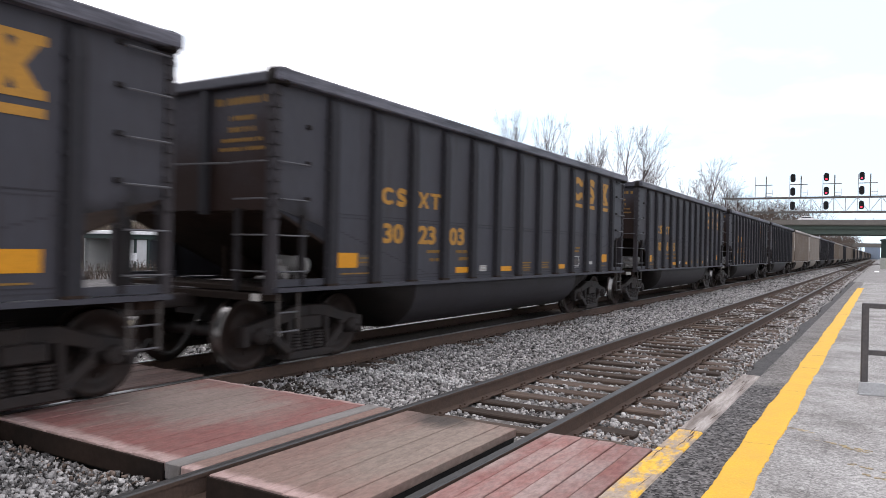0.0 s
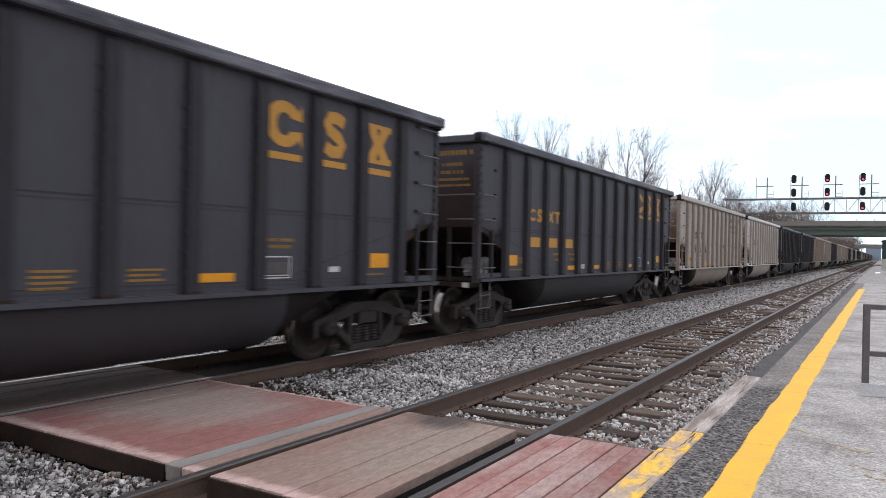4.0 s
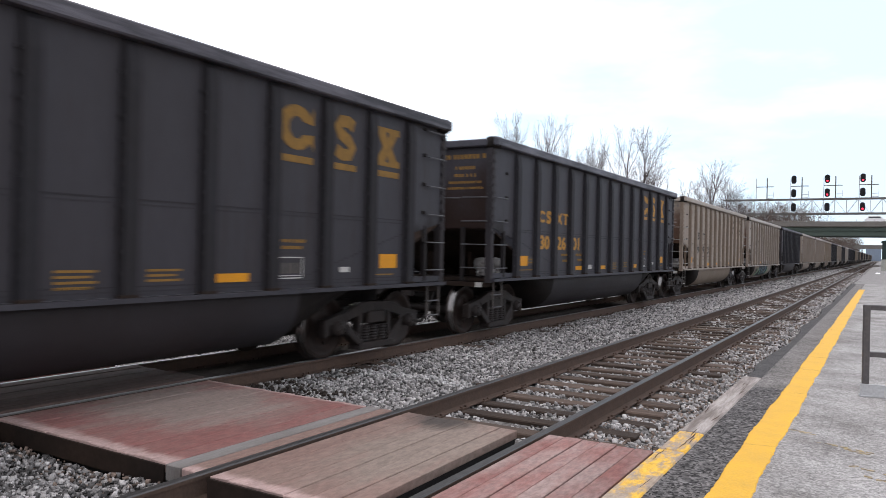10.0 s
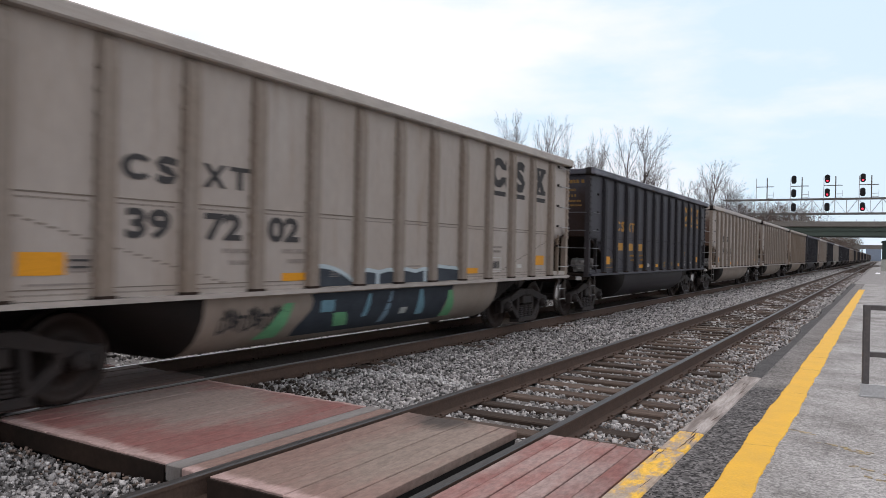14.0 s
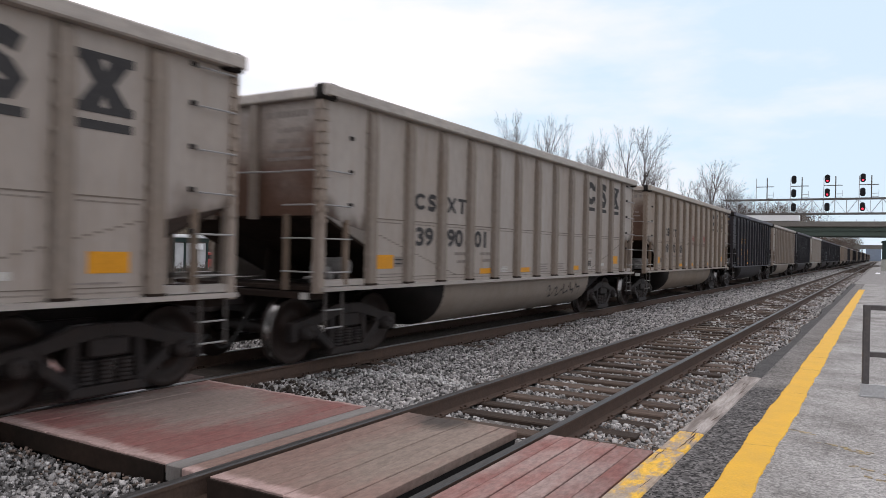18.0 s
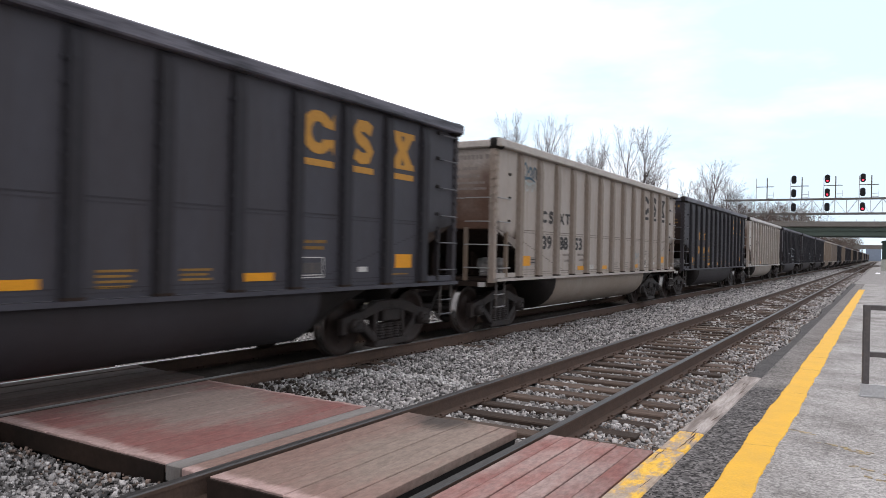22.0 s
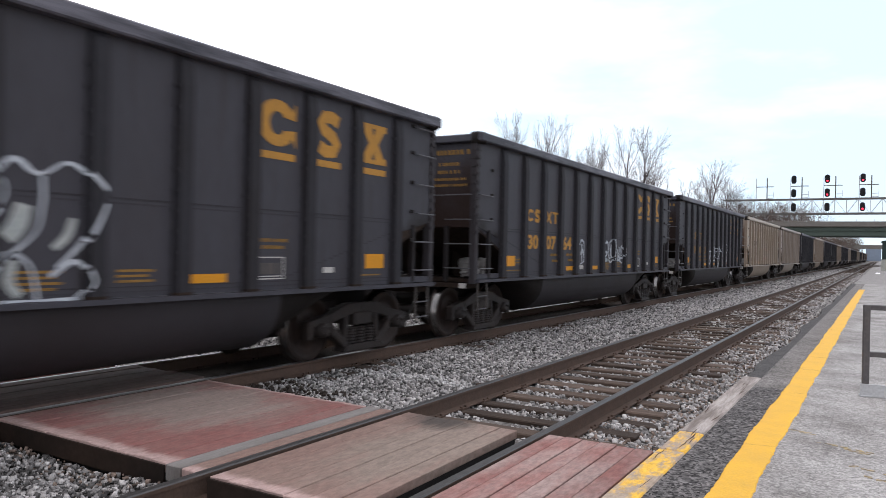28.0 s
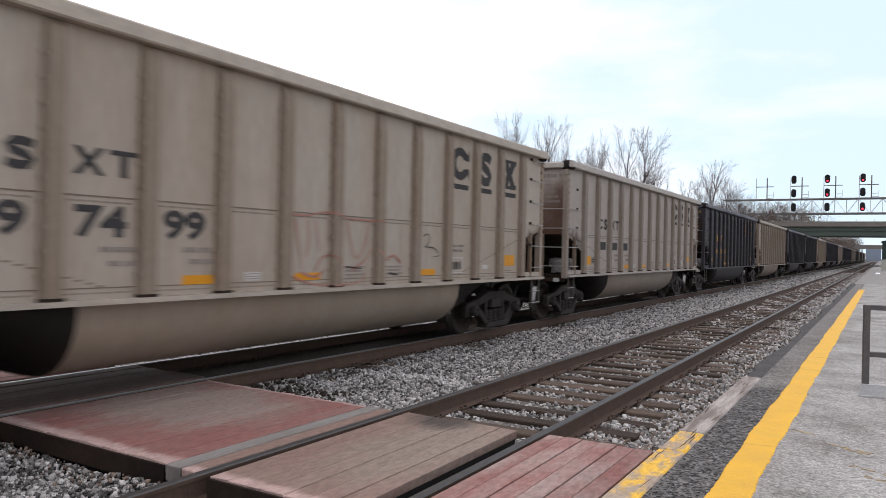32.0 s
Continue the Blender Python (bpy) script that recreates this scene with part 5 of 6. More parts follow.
def seam_mesh():
    g = bmesh.new()
    for a, b in zip(RIBS, RIBS[1:]):
        box(g, (1.498, a + 0.10, 2.005), (1.506, b - 0.10, 2.018))
        for i in range(6):
            y = a + 0.16 + i * 0.11
            box(g, (1.498, y, 1.955), (1.504, y + 0.06, 1.972))
        box(g, (1.498, a + 0.10, 1.172), (1.505, b - 0.10, 1.182))
        for i in range(7):
            y = a + 0.14 + i * 0.1
            box(g, (1.498, y, 1.122), (1.503, y + 0.05, 1.138))
    for s in (-1, 1):
        for i in range(22):
            y, z = 5.5 - i * 0.105, 1.80 - i * 0.029
            if min(abs(s * y - q) for q in RIBS) > 0.14:
                box(g, (1.498, s * y - 0.03, z - 0.009), (1.504, s * y + 0.03, z + 0.009))
    return data(g, "weld_seam", M_RIB)


SHARED["sill_c"], SHARED["seam"] = centre_sill(), seam_mesh()
SHARED["chordd"] = {s: me.copy() for s, me in SHARED["chord"].items()}
for me in SHARED["chordd"].values():
    me.materials[0] = M_CHORDD
g = bmesh.new()
box(g, (-0.016, -0.036, -0.026), (0.018, 0.036, 0.026))
SHARED["plate"] = data(g.copy(), "corner_plate", M_WHITE)
for v in SHARED["plate"].vertices:
    v.co = (v.co.y * 1.9, v.co.x * 0.4, v.co.z * 1.7)
SHARED["bracket"] = data(g, "bracket", M_UNDER, bevel=0.008)
BRACKETS = [(-6.10, z + 0.03) for z in (1.70, 2.13, 2.57, 3.02)] + [(6.10, z + 0.03) for z in (1.70, 2.13, 2.57, 3.02, 3.42)]
GRABS = []
for z in (1.27, 1.70, 2.13, 2.57):
    GRABS.append(bar((1.575, -6.62, z), (1.575, -6.16, z)))
for z in (1.27, 1.70, 2.13, 2.57, 3.02, 3.42):
    GRABS.append(bar((1.575, 6.62, z), (1.575, 6.16, z)))
for z in (1.27, 1.70, 2.13, 2.57):
    GRABS.append(bar((1.42, -6.76, z), (0.92, -6.76, z)))
    GRABS.append(bar((-0.92, 6.76, z), (-1.42, 6.76, z)))
for z in (0.55, 0.78):
    GRABS.append(bar((1.52, -6.58, z), (1.52, -6.24, z)))
    GRABS.append(bar((1.52, 6.58, z), (1.52, 6.24, z)))
g = bmesh.new()
rod(g, (0.9, -6.78, 2.56), (-1.0, -6.78, 2.60), 0.012, 5)
GRABS.append(data(g, "hand_rail", M_GRAB))
LADDERS = []
for y in (-6.16, 6.16):
    g = bmesh.new()
    box(g, (1.45, y - 0.03, 1.10), (1.52, y + 0.03, 1.96))
    LADDERS.append(data(g, "ladder_post", M_RIB))
for y in (-6.66, 6.66):
    g = bmesh.new()
    box(g, (0.86, y - 0.03, 1.02), (0.93, y + 0.03, 2.02))
    LADDERS.append(data(g, "ladder_post", M_RIB))
for y in (-6.58, -6.24, 6.24, 6.58):
    g = bmesh.new()
    box(g, (1.50, y - 0.013, 0.52), (1.525, y + 0.013, 1.01))
    LADDERS.append(data(g, "stirrup_bar", M_SOOTBAR))
ENDPOSTS = []
for s in (-1, 1):
    for x in (-0.62, 0.22):
        g = bmesh.new()
        box(g, (x, s * 6.625, 1.95), (x + 0.13, s * 6.70, 3.50))
        ENDPOSTS.append(data(g, "end_post", M_RIB))
ENDSILL = []
for s in (-1, 1):
    g = bmesh.new()
    box(g, (-1.42, s * 6.42, 0.92), (1.39, s * 6.715, 1.0))
    ENDSILL.append(data(g, "end_sill", M_SLOPE))


def wheelsets(car):
    made = []
    for ty in (-5.51, 5.51):
        for dy in (-0.89, 0.89):
            ax = part("wheelset", SHARED["axle"], None, car, at=pose(0, ty + dy, 0.457))
            for s in (-1, 1):
                part("wheel", SHARED["wheel"], None, ax, at=pose(s * 0.755, 0, 0, 0, 0, 0 if s > 0 else 180))
            made.append(ax)
    return made


def trucks(car, full):
    for ty in (-5.51, 5.51):
        bo = part("truck", SHARED["bolster"], None, car, at=pose(0, ty, 0))
        for s in (0, 180):
            part("side_frame", SHARED["frame"], None, bo, at=pose(0, 0, 0, 0, 0, s))
            for dy in ((-0.21, 0.0, 0.21) if full else ()):
                part("spring", SHARED["spring"], None, bo, at=pose(0, dy, 0, 0, 0, s))


def paint_part(name, me, car, color, label=""):
    return part(name, me, None, car, label, color=color)


def coal_car(paint, label, full):
    """One open top bathtub coal car; its end nearest the viewer is y = -6.73."""
    car = thing("coal_car", None, None, label, "rail car", group="cars of the coal train")
    # dark cars: rib shading painted in by halving the colour; pale cars: brown stain
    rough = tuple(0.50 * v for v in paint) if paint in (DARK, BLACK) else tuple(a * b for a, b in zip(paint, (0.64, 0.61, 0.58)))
    if full:
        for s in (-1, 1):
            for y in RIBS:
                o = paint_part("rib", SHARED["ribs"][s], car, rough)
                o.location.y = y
    else:
        g = bmesh.new()
        for s in (-1, 1):
            for y in RIBS:
                box(g, (s * 1.499, y - 0.09, 1.085), (s * 1.585, y + 0.09, 3.47))
        paint_part("ribs_far", FAR.setdefault("ribs", None) or FAR.update(ribs=data(g, "ribs_far", M_RIB)) or FAR["ribs"], car, rough)["kind"] = "stuff"
    for s in (-1, 1):
        paint_part("side_sheet", SHARED["sheet"][s], car, paint)
        paint_part("top_chord", SHARED["chordd" if paint in (DARK, BLACK) else "chord"][s], car, tuple(v * 0.95 for v in paint))
        paint_part("end_chord", SHARED["echord"][s], car, tuple(v * 0.95 for v in paint))
        paint_part("end_sheet", SHARED["esheet"][s], car, paint)
        paint_part("side_sill", SHARED["sill"][s], car, tuple(v * 0.85 for v in paint))
        part("slope_sheet", SHARED["slope"][s], None, car)
        part("coupler", SHARED["coupler"][s], None, car)
        for b in (-1, 1):
            paint_part("corner_post", SHARED["post"][(s, b)], car, tuple(a * k for a, k in zip(paint, (0.78, 0.73, 0.69))))
            part("corner_cap", SHARED["cap"], None, car, at=pose(s * 1.475, b * (HALF - 0.13), 0))
        if full:
            part("air_hose", SHARED["hose"][s], None, car)
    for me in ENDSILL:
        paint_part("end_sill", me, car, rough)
    paint_part("tub", SHARED["tub"], car, tuple(a * b for a, b in zip(paint, (0.82, 0.78, 0.74))))
    part("centre_sill", SHARED["sill_c"], None, car)
    if full:
        tagged(paint_part("weld_seam", SHARED["seam"], car, tuple(v * (1.5 if paint in (DARK, BLACK) else 0.7) for v in rough)), kind="stuff")
        # on dark cars the irons' sky reflection is painted as a paler colour
        light = tuple(min(0.27, v * 0.8 + 0.06) for v in paint)
        for me in GRABS:
            paint_part("grab_iron", me, car, light)
        for y, z in BRACKETS:
            part("bracket", SHARED["bracket"], None, car, at=pose(1.515, y, z))
        for me in LADDERS:
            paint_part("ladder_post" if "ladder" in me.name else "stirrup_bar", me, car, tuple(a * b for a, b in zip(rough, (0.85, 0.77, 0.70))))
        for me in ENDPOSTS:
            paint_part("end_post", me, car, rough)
        part("air_reservoir", SHARED["reservoir"], None, car, "dusty grey air reservoir", at=pose(1.10, -5.98, 1.33))
        part("brake_valve", SHARED["valve"], None, car, "dusty grey brake valve", at=pose(1.18, -6.30, 1.24))
        part("corner_plate", SHARED["plate"], None, car, "pale small plate", at=pose(1.28, -6.722, 0.96))
    trucks(car, full)
    return car


FAR = {}
DIGITS = {}


def flat_text(text, height):
    """The outline of a short text as a flat mesh that stands in the yz plane, centred, facing +x."""
    key = (text, height)
    if key not in DIGITS:
        cu = bpy.data.curves.new("stencil", "FONT")
        cu.body, cu.size, cu.align_x, cu.align_y = text, height / 0.70, "CENTER", "CENTER"
        cu.offset = 0.014
        cu.resolution_u = 3
        ob = new("stencil", cu)
        me = bpy.data.meshes.new_from_object(ob.evaluated_get(bpy.context.evaluated_depsgraph_get()))
        bpy.data.objects.remove(ob)
        me.transform(Matrix(((0, 0, 1, 0), (1.38, 0, 0, 0), (0, 1, 0, 0), (0, 0, 0, 1))))
        DIGITS[key] = me
    return DIGITS[key]


def stamp(name, me, material, car, y, z, x=1.5065, label=""):
    k = (me.name, material.name)
    if k not in FAR:
        c = me.copy()
        c.materials.clear()
        c.materials.append(material)
        FAR[k] = c
    return part(name, FAR[k], None, car, label, at=pose(x, y, z))


def rect_mesh(w, h):
    key = ("rect", round(w, 3), round(h, 3))
    if key not in DIGITS:
        g = bmesh.new()
        box(g, (-0.004, -w / 2, -h / 2), (0.0, w / 2, h / 2))
        DIGITS[key] = data(g, "rect%g_%g" % (w, h))
    return DIGITS[key]


def words_mesh(w, h, seed=0):
    """A line of small writing too fine to read: a bar for every few letters."""
    key = ("words", round(w, 3), round(h, 3), seed)
    if key not in DIGITS:
        r = random.Random(seed * 97 + int(w * 1000))
        g = bmesh.new()
        y = -w / 2
        while y < w / 2 - h * 0.3:
            k = min(h * r.uniform(0.45, 0.8), w / 2 - y)
            box(g, (-0.004, y, -h / 2), (0.0, y + k, h / 2))
            y += k + h * (0.25 if r.random() < 0.78 else 0.8)
        DIGITS[key] = data(g, "words%g_%g_%d" % (w, h, seed))
    return DIGITS[key]


def shape_mesh(kind, w, h):
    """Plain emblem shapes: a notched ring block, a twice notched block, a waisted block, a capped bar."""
    key = (kind, w, h)
    if key not in DIGITS:
        g = bmesh.new()
        u, t = w / 2, h / 2
        if kind.endswith("ring"):
            n = 20
            a0, ku, kt, thick = (0.70, 0.50, 0.56, 0.13) if "thin" in kind else (0.62, 0.42, 0.50, 0.17)
            outer = [(u * math.cos(a), t * math.sin(a)) for a in np.linspace(a0, 2 * math.pi - a0, n)]
            inner = [(u * ku * math.cos(a), t * kt * math.sin(a)) for a in np.linspace(a0, 2 * math.pi - a0, n)]
            o = [g.verts.new((0, *p)) for p in outer]
            i = [g.verts.new((0, *p)) for p in inner]
            for k in range(n - 1):
                g.faces.new((o[k], o[k + 1], i[k + 1], i[k]))
            for e, w2, s in (() if "thin" in kind else ((o[0], i[0], 1), (o[-1], i[-1], -1))):
                v = [g.verts.new((0, a * u, s * b * t)) for a, b in ((1.0, 1.0), (1.0, 0.22))]
                g.faces.new((e, v[0], v[1], w2))
        elif kind.endswith("double"):
            path = [(0.75, 0.62), (0.25, 0.80), (-0.35, 0.78), (-0.62, 0.46), (-0.40, 0.16), (0.30, -0.10), (0.62, -0.42), (0.38, -0.78), (-0.25, -0.82), (-0.75, -0.62)]
            ring = []
            for k, p in enumerate(path):
                a, b = path[max(0, k - 1)], path[min(len(path) - 1, k + 1)]
                d = Vector(((b[0] - a[0]) * u, (b[1] - a[1]) * t)).normalized()
                nrm = Vector((-d.y, d.x)) * (w * (0.125 if "thin" in kind else 0.17))
                ring.append([g.verts.new((0, p[0] * u + q * nrm.x, p[1] * t + q * nrm.y)) for q in (1, -1)])
            for a, b in zip(ring, ring[1:]):
                g.faces.new((a[0], b[0], b[1], a[1]))
        elif kind == "waist":
            half = [(0, 1), (1, 1), (1, 0.68), (0.80, 0.66), (0.36, 0.0), (0.80, -0.66), (1, -0.68), (1, -1), (0, -1), (0, -0.82), (0.14, -0.74), (0, -0.40), (0, 0.40), (0.14, 0.74), (0, 0.82)]
            for q in (1, -1):
                g.faces.new([g.verts.new((0, q * a * u, b * t)) for a, b in half])
        elif kind.endswith("waist"):
            v = [(-1, 1), (1, 1), (1, 0.72), (0.42, 0.05), (1, -0.72), (1, -1), (-1, -1), (-1, -0.72), (-0.42, -0.05), (-1, 0.72)]
            if "thin" in kind:
                v = [(-1, 1), (-0.5, 1), (0, 0.3), (0.5, 1), (1, 1), (0.3, 0), (1, -1), (0.5, -1), (0, -0.3), (-0.5, -1), (-1, -1), (-0.3, 0)]
            g.faces.new([g.verts.new((0, a * u, b * t)) for a, b in v])
        else:
            g.faces.new([g.verts.new((0, a * u, b * t)) for a, b in ((-1, 1), (1, 1), (1, 0.62), (0.28, 0.62), (0.28, -1), (-0.28, -1), (-0.28, 0.62), (-1, 0.62))])
        DIGITS[key] = data(g, kind + "_%g" % h)
    return DIGITS[key]


def lettering(car, number, dark, near=True):
    ink = M_FADEDY if number in ("301290", "301053") else M_YELLOW if dark else M_BLACK
    for kind, y, w in (("thin_ring", -4.37, 0.35), ("thin_double", -4.04, 0.30), ("thin_waist", -3.43, 0.31), ("capped", -3.08, 0.29)):
        stamp("reporting_mark", shape_mesh(kind, w, 0.25), ink, car, y, 2.325)
    for i, y in enumerate((-4.24, -3.30, -2.37)):
        if number:
            stamp("car_number", flat_text(number[2 * i:2 * i + 2], 0.265), ink, car, y, 1.77)
        else:
            stamp("number_bar", rect_mesh(0.5, 0.2), ink, car, y, 1.77)
    for kind, y, w in (("ring", 3.23, 0.62), ("double", 4.16, 0.48), ("waist", 5.11, 0.60)):
        stamp("emblem", shape_mesh(kind, w, 0.55), ink, car, y, 3.04)
        stamp("emblem_bar", rect_mesh(w * 0.98, 0.085), ink, car, y, 2.655)
    for y, z, w, h in ((-5.28, 1.40, 0.42, 0.20), (-2.15, 1.225, 0.48, 0.095), (-0.50, 1.225, 0.46, 0.09), (2.25, 1.235, 0.50, 0.095), (5.19, 1.41, 0.42, 0.20)):
        stamp("reflector", rect_mesh(w, h), M_BRIGHT, car, y, z, 1.5055)
    if near:
        tone = M_FADEDY if dark else M_FADED
        for k, (y, z, w, h) in enumerate(((-3.12, 1.53, 0.36, 0.05), (-3.06, 1.40, 0.30, 0.05), (-2.20, 1.535, 0.38, 0.055), (-2.14, 1.415, 0.30, 0.055), (3.2, 1.66, 0.52, 0.04), (3.2, 1.58, 0.36, 0.04))):
            tagged(stamp("stencil_line", words_mesh(w, h, k % 3), tone, car, y, z, 1.505), kind="stuff")
        for y, n2 in ((0.45, 4), (1.38, 3)):
            for k in range(n2):
                stamp("stencil_bar", rect_mesh(0.40 - 0.06 * (k % 2), 0.024), tone, car, y - 0.03 * (k % 2), 1.33 - 0.05 * k, 1.505)
        stamp("side_plate", rect_mesh(0.22, 0.15), M_SOOTBAR if dark else M_FADED, car, -4.94, 1.40, 1.505)
        stamp("side_plate_stripe", rect_mesh(0.19, 0.02), tone if dark else M_BLACK, car, -4.94, 1.43, 1.509)
        stamp("side_plate_stripe", rect_mesh(0.19, 0.02), tone if dark else M_BLACK, car, -4.94, 1.37, 1.509)
        for y, w in ((-5.1, 0.62), (4.98, 0.66)):
            stamp("stencil_bar", rect_mesh(w, 0.018), tone, car, y, 1.22, 1.505)
        for dz in (-0.028, 0.0, 0.028):
            stamp("plate_stripe", rect_mesh(0.20, 0.008), M_FADED, car, -1.42, 1.245 + dz, 1.5095)
        stamp("data_plate", rect_mesh(0.24, 0.10), M_WHITE, car, -1.42, 1.245)
        stamp("data_plate", rect_mesh(0.20, 0.07), M_WHITE, car, 4.20, 1.30)
        for y, z, w, h in ((3.17, 1.46, 0.42, 0.014), (3.17, 1.21, 0.42, 0.014), (2.96, 1.335, 0.014, 0.25), (3.38, 1.335, 0.014, 0.25)):
            stamp("stencil_frame", rect_mesh(w, h), M_WHITE, car, y, z, 1.505)
        for y, w in ((3.05, 0.07), (3.17, 0.10), (3.29, 0.06)):
            stamp("stencil_mark", rect_mesh(w, 0.13), M_SOOTBAR if dark else M_BLACK, car, y, 1.33, 1.5045)
        stamp("stencil_mark", rect_mesh(0.36, 0.012), M_WHITE, car, 3.17, 1.24, 1.505)
        # stencilled lines on the end sheet
        for x, z, w, h in ((0.80, 3.34, 0.92, 0.085), (0.80, 3.13, 0.42, 0.06), (0.80, 2.99, 0.46, 0.06), (0.80, 2.86, 0.70, 0.045), (0.80, 2.75, 0.76, 0.045)):
            me = words_mesh(w, h, int(z * 50) % 3)
            k = (me.name, "end", tone.name)
            if k not in FAR:
                c = me.copy()
                c.materials.clear()
                c.materials.append(tone)
                FAR[k] = c
            tagged(part("end_stencil", FAR[k], None, car, at=pose(x + 0.1, -6.629, z, 0, 0, -90)), kind="stuff")


def stroke(pts, w):
    """A flat spray-can stroke through the points, on the side sheet."""
    g = bmesh.new()
    n = len(pts)
    ring = []
    for i, p in enumerate(pts):
        a, b = pts[max(0, i - 1)], pts[min(n - 1, i + 1)]
        d = (Vector(b) - Vector(a)).normalized()
        nr = Vector((-d.y, d.x)) * w * (0.8 + 0.2 * math.sin(i * 0.21))
        ring.append((g.verts.new((0, p[0] + nr.x, p[1] + nr.y)), g.verts.new((0, p[0] - nr.x, p[1] - nr.y))))
    for a, b in zip(ring, ring[1:]):
        g.faces.new((a[0], b[0], b[1], a[1]))
    return data(g, "spray_stroke")


def sketch(car, material, rows, x=1.512):
    """Sprayed strokes that run on over the ribs, each a width and the few points that its curve goes through."""
    for w, knots in rows:
        k = [Vector(p) for p in (knots[0], *knots, knots[-1])]
        pts = []
        for a, b, c, d in zip(k, k[1:], k[2:], k[3:]):
            n = max(4, int((c - b).length / 0.022))
            for i in range(n):
                u = i / n
                pts.append(0.5 * (2 * b + (c - a) * u + (2 * a - 5 * b + 4 * c - d) * u * u + (3 * b - a - 3 * c + d) * u ** 3))
        pts.append(k[-1])
        me = stroke(pts, w * 0.62)
        for v in me.vertices:
            if min(abs(v.co.y - q) for q in RIBS) < 0.088:
                v.co.x = 0.078
        me.materials.append(material)
        part("spray_paint", me, None, car, at=pose(x, 0, 0))


def skin_x(z):
    """How far the car's skin stands out at a height."""
    prof = ((0.29, 0.45), (0.30, 0.72), (0.34, 0.93), (0.42, 1.10), (0.53, 1.235), (0.66, 1.33), (0.80, 1.385), (0.94, 1.405), (1.05, 1.405))
    if z > 1.085:
        return 1.508
    if z > 0.995:
        return 1.596
    return float(np.interp(z, [p[0] for p in prof], [p[1] for p in prof])) + 0.01


def skin_patch(car, material, outline, lift=0.0, rows=9, label=""):
    """A painted patch that follows the skin; outline(u) gives y0, y1 at each height."""
    g = bmesh.new()
    old = None
    for z in outline[0]:
        pair = [g.verts.new((skin_x(z) + lift, y, z)) for y in outline[1](z)]
        if old:
            for a, b, c, d in zip(old, old[1:], pair[1:], pair):
                g.faces.new((a, b, c, d))
        old = pair
    for f in g.faces:
        f.smooth = True
    part("spray_fill", g, material, car, label)


def low_mural(car):
    """Block shapes in black with light blue tops and green flanks, sprayed over the tub and the foot of the side."""
    zs = [0.44, 0.5, 0.58, 0.68, 0.8, 0.9, 0.995]
    skin_patch(car, M_NAVYD, (zs, lambda z: np.linspace(-1.80 + 0.10 * math.sin(z * 9), 1.75 + 0.12 * math.sin(z * 7), 16)), label="black sprayed fill")
    for c, top, w, lean in ((-2.15, 0.90, 0.26, -0.45), (1.72, 0.92, 0.24, 0.35)):
        skin_patch(car, M_GREENS, ([0.46, 0.56, 0.66, 0.78, top], lambda z, c=c, w=w, lean=lean: (c + lean * (0.9 - z) - w * (1.2 - z), c + lean * (0.9 - z), c + lean * (0.9 - z) + w * (1.2 - z))), 0.006, label="green sprayed flank")
    for c, z0, z1, w, lean, m in ((-1.42, 0.74, 0.90, 0.15, 0.1, M_TEAL), (-1.0, 0.52, 0.72, 0.16, -0.5, M_GREENS), (-0.55, 0.62, 0.95, 0.06, 0.15, M_TEAL), (-0.03, 0.5, 0.97, 0.08, 0.12, M_SKYT), (0.42, 0.60, 0.70, 0.10, 0.0, M_HAZE), (0.92, 0.56, 0.97, 0.12, -0.2, M_TEAL)):
        skin_patch(car, m, (np.linspace(z0, z1, 5), lambda z, c=c, w=w, lean=lean, z0=z0: (c + lean * (z - z0) - w * (0.5 + 0.5 * math.sin((z - z0) * 6 + 0.6)), c + lean * (z - z0), c + lean * (z - z0) + w * (0.6 + 0.4 * math.cos((z - z0) * 8)))), 0.006)
    for c, hump in ((-1.42, 1), (-0.47, 0), (0.47, 0), (1.42, 1)):
        def crest(y, c=c, hump=hump):
            u = (y - c + 0.37) / 0.74
            return (1.38 - 0.20 * u ** 2.2 if c < 0 else 1.36 - 0.05 * u) if hump else 1.30 + 0.015 * math.sin(u * 9)
        for m, drop, lift in ((M_NAVYD, 0.0, 0.0), (M_SKYB, 0.055, 0.003)):
            g = bmesh.new()
            ys = np.linspace(c - 0.37, c + 0.37, 12)
            low = [g.verts.new((1.508 + lift, y, 1.087 if not drop else crest(y) - drop)) for y in ys]
            high = [g.verts.new((1.508 + lift, y, crest(y))) for y in ys]
            for i in range(11):
                g.faces.new((low[i], low[i + 1], high[i + 1], high[i]))
            part("spray_fill", g, m, car)
        if not hump:
            skin_patch(car, M_SKYB, ([1.09, 1.16, 1.26], lambda z, c=c: (c - 0.05 + 0.3 * (c > 0), c + 0.03 + 0.3 * (c > 0))), 0.004)
    for k in range(3):
        low_scrawl(car, -3.2 + 0.36 * k, -2.9 + 0.36 * k)


def low_scrawl(car, y0, y1):
    r = random.Random(int(y0 * 10))
    pts = [(y0 + (y1 - y0) * i / 110 + 0.05 * math.sin(i * 0.31), 0.74 + 0.09 * math.sin(i * 0.27) + 0.05 * math.sin(i * 0.61)) for i in range(111)]
    g = bmesh.new()
    old = None
    for y, z in pts:
        pair = [g.verts.new((skin_x(z + d) + 0.003, y + d * 0.3, z + d)) for d in (-0.02, 0.02)]
        if old:
            g.faces.new((old[0], pair[0], pair[1], old[1]))
        old = pair
    part("spray_paint", g, M_BLACK, car)


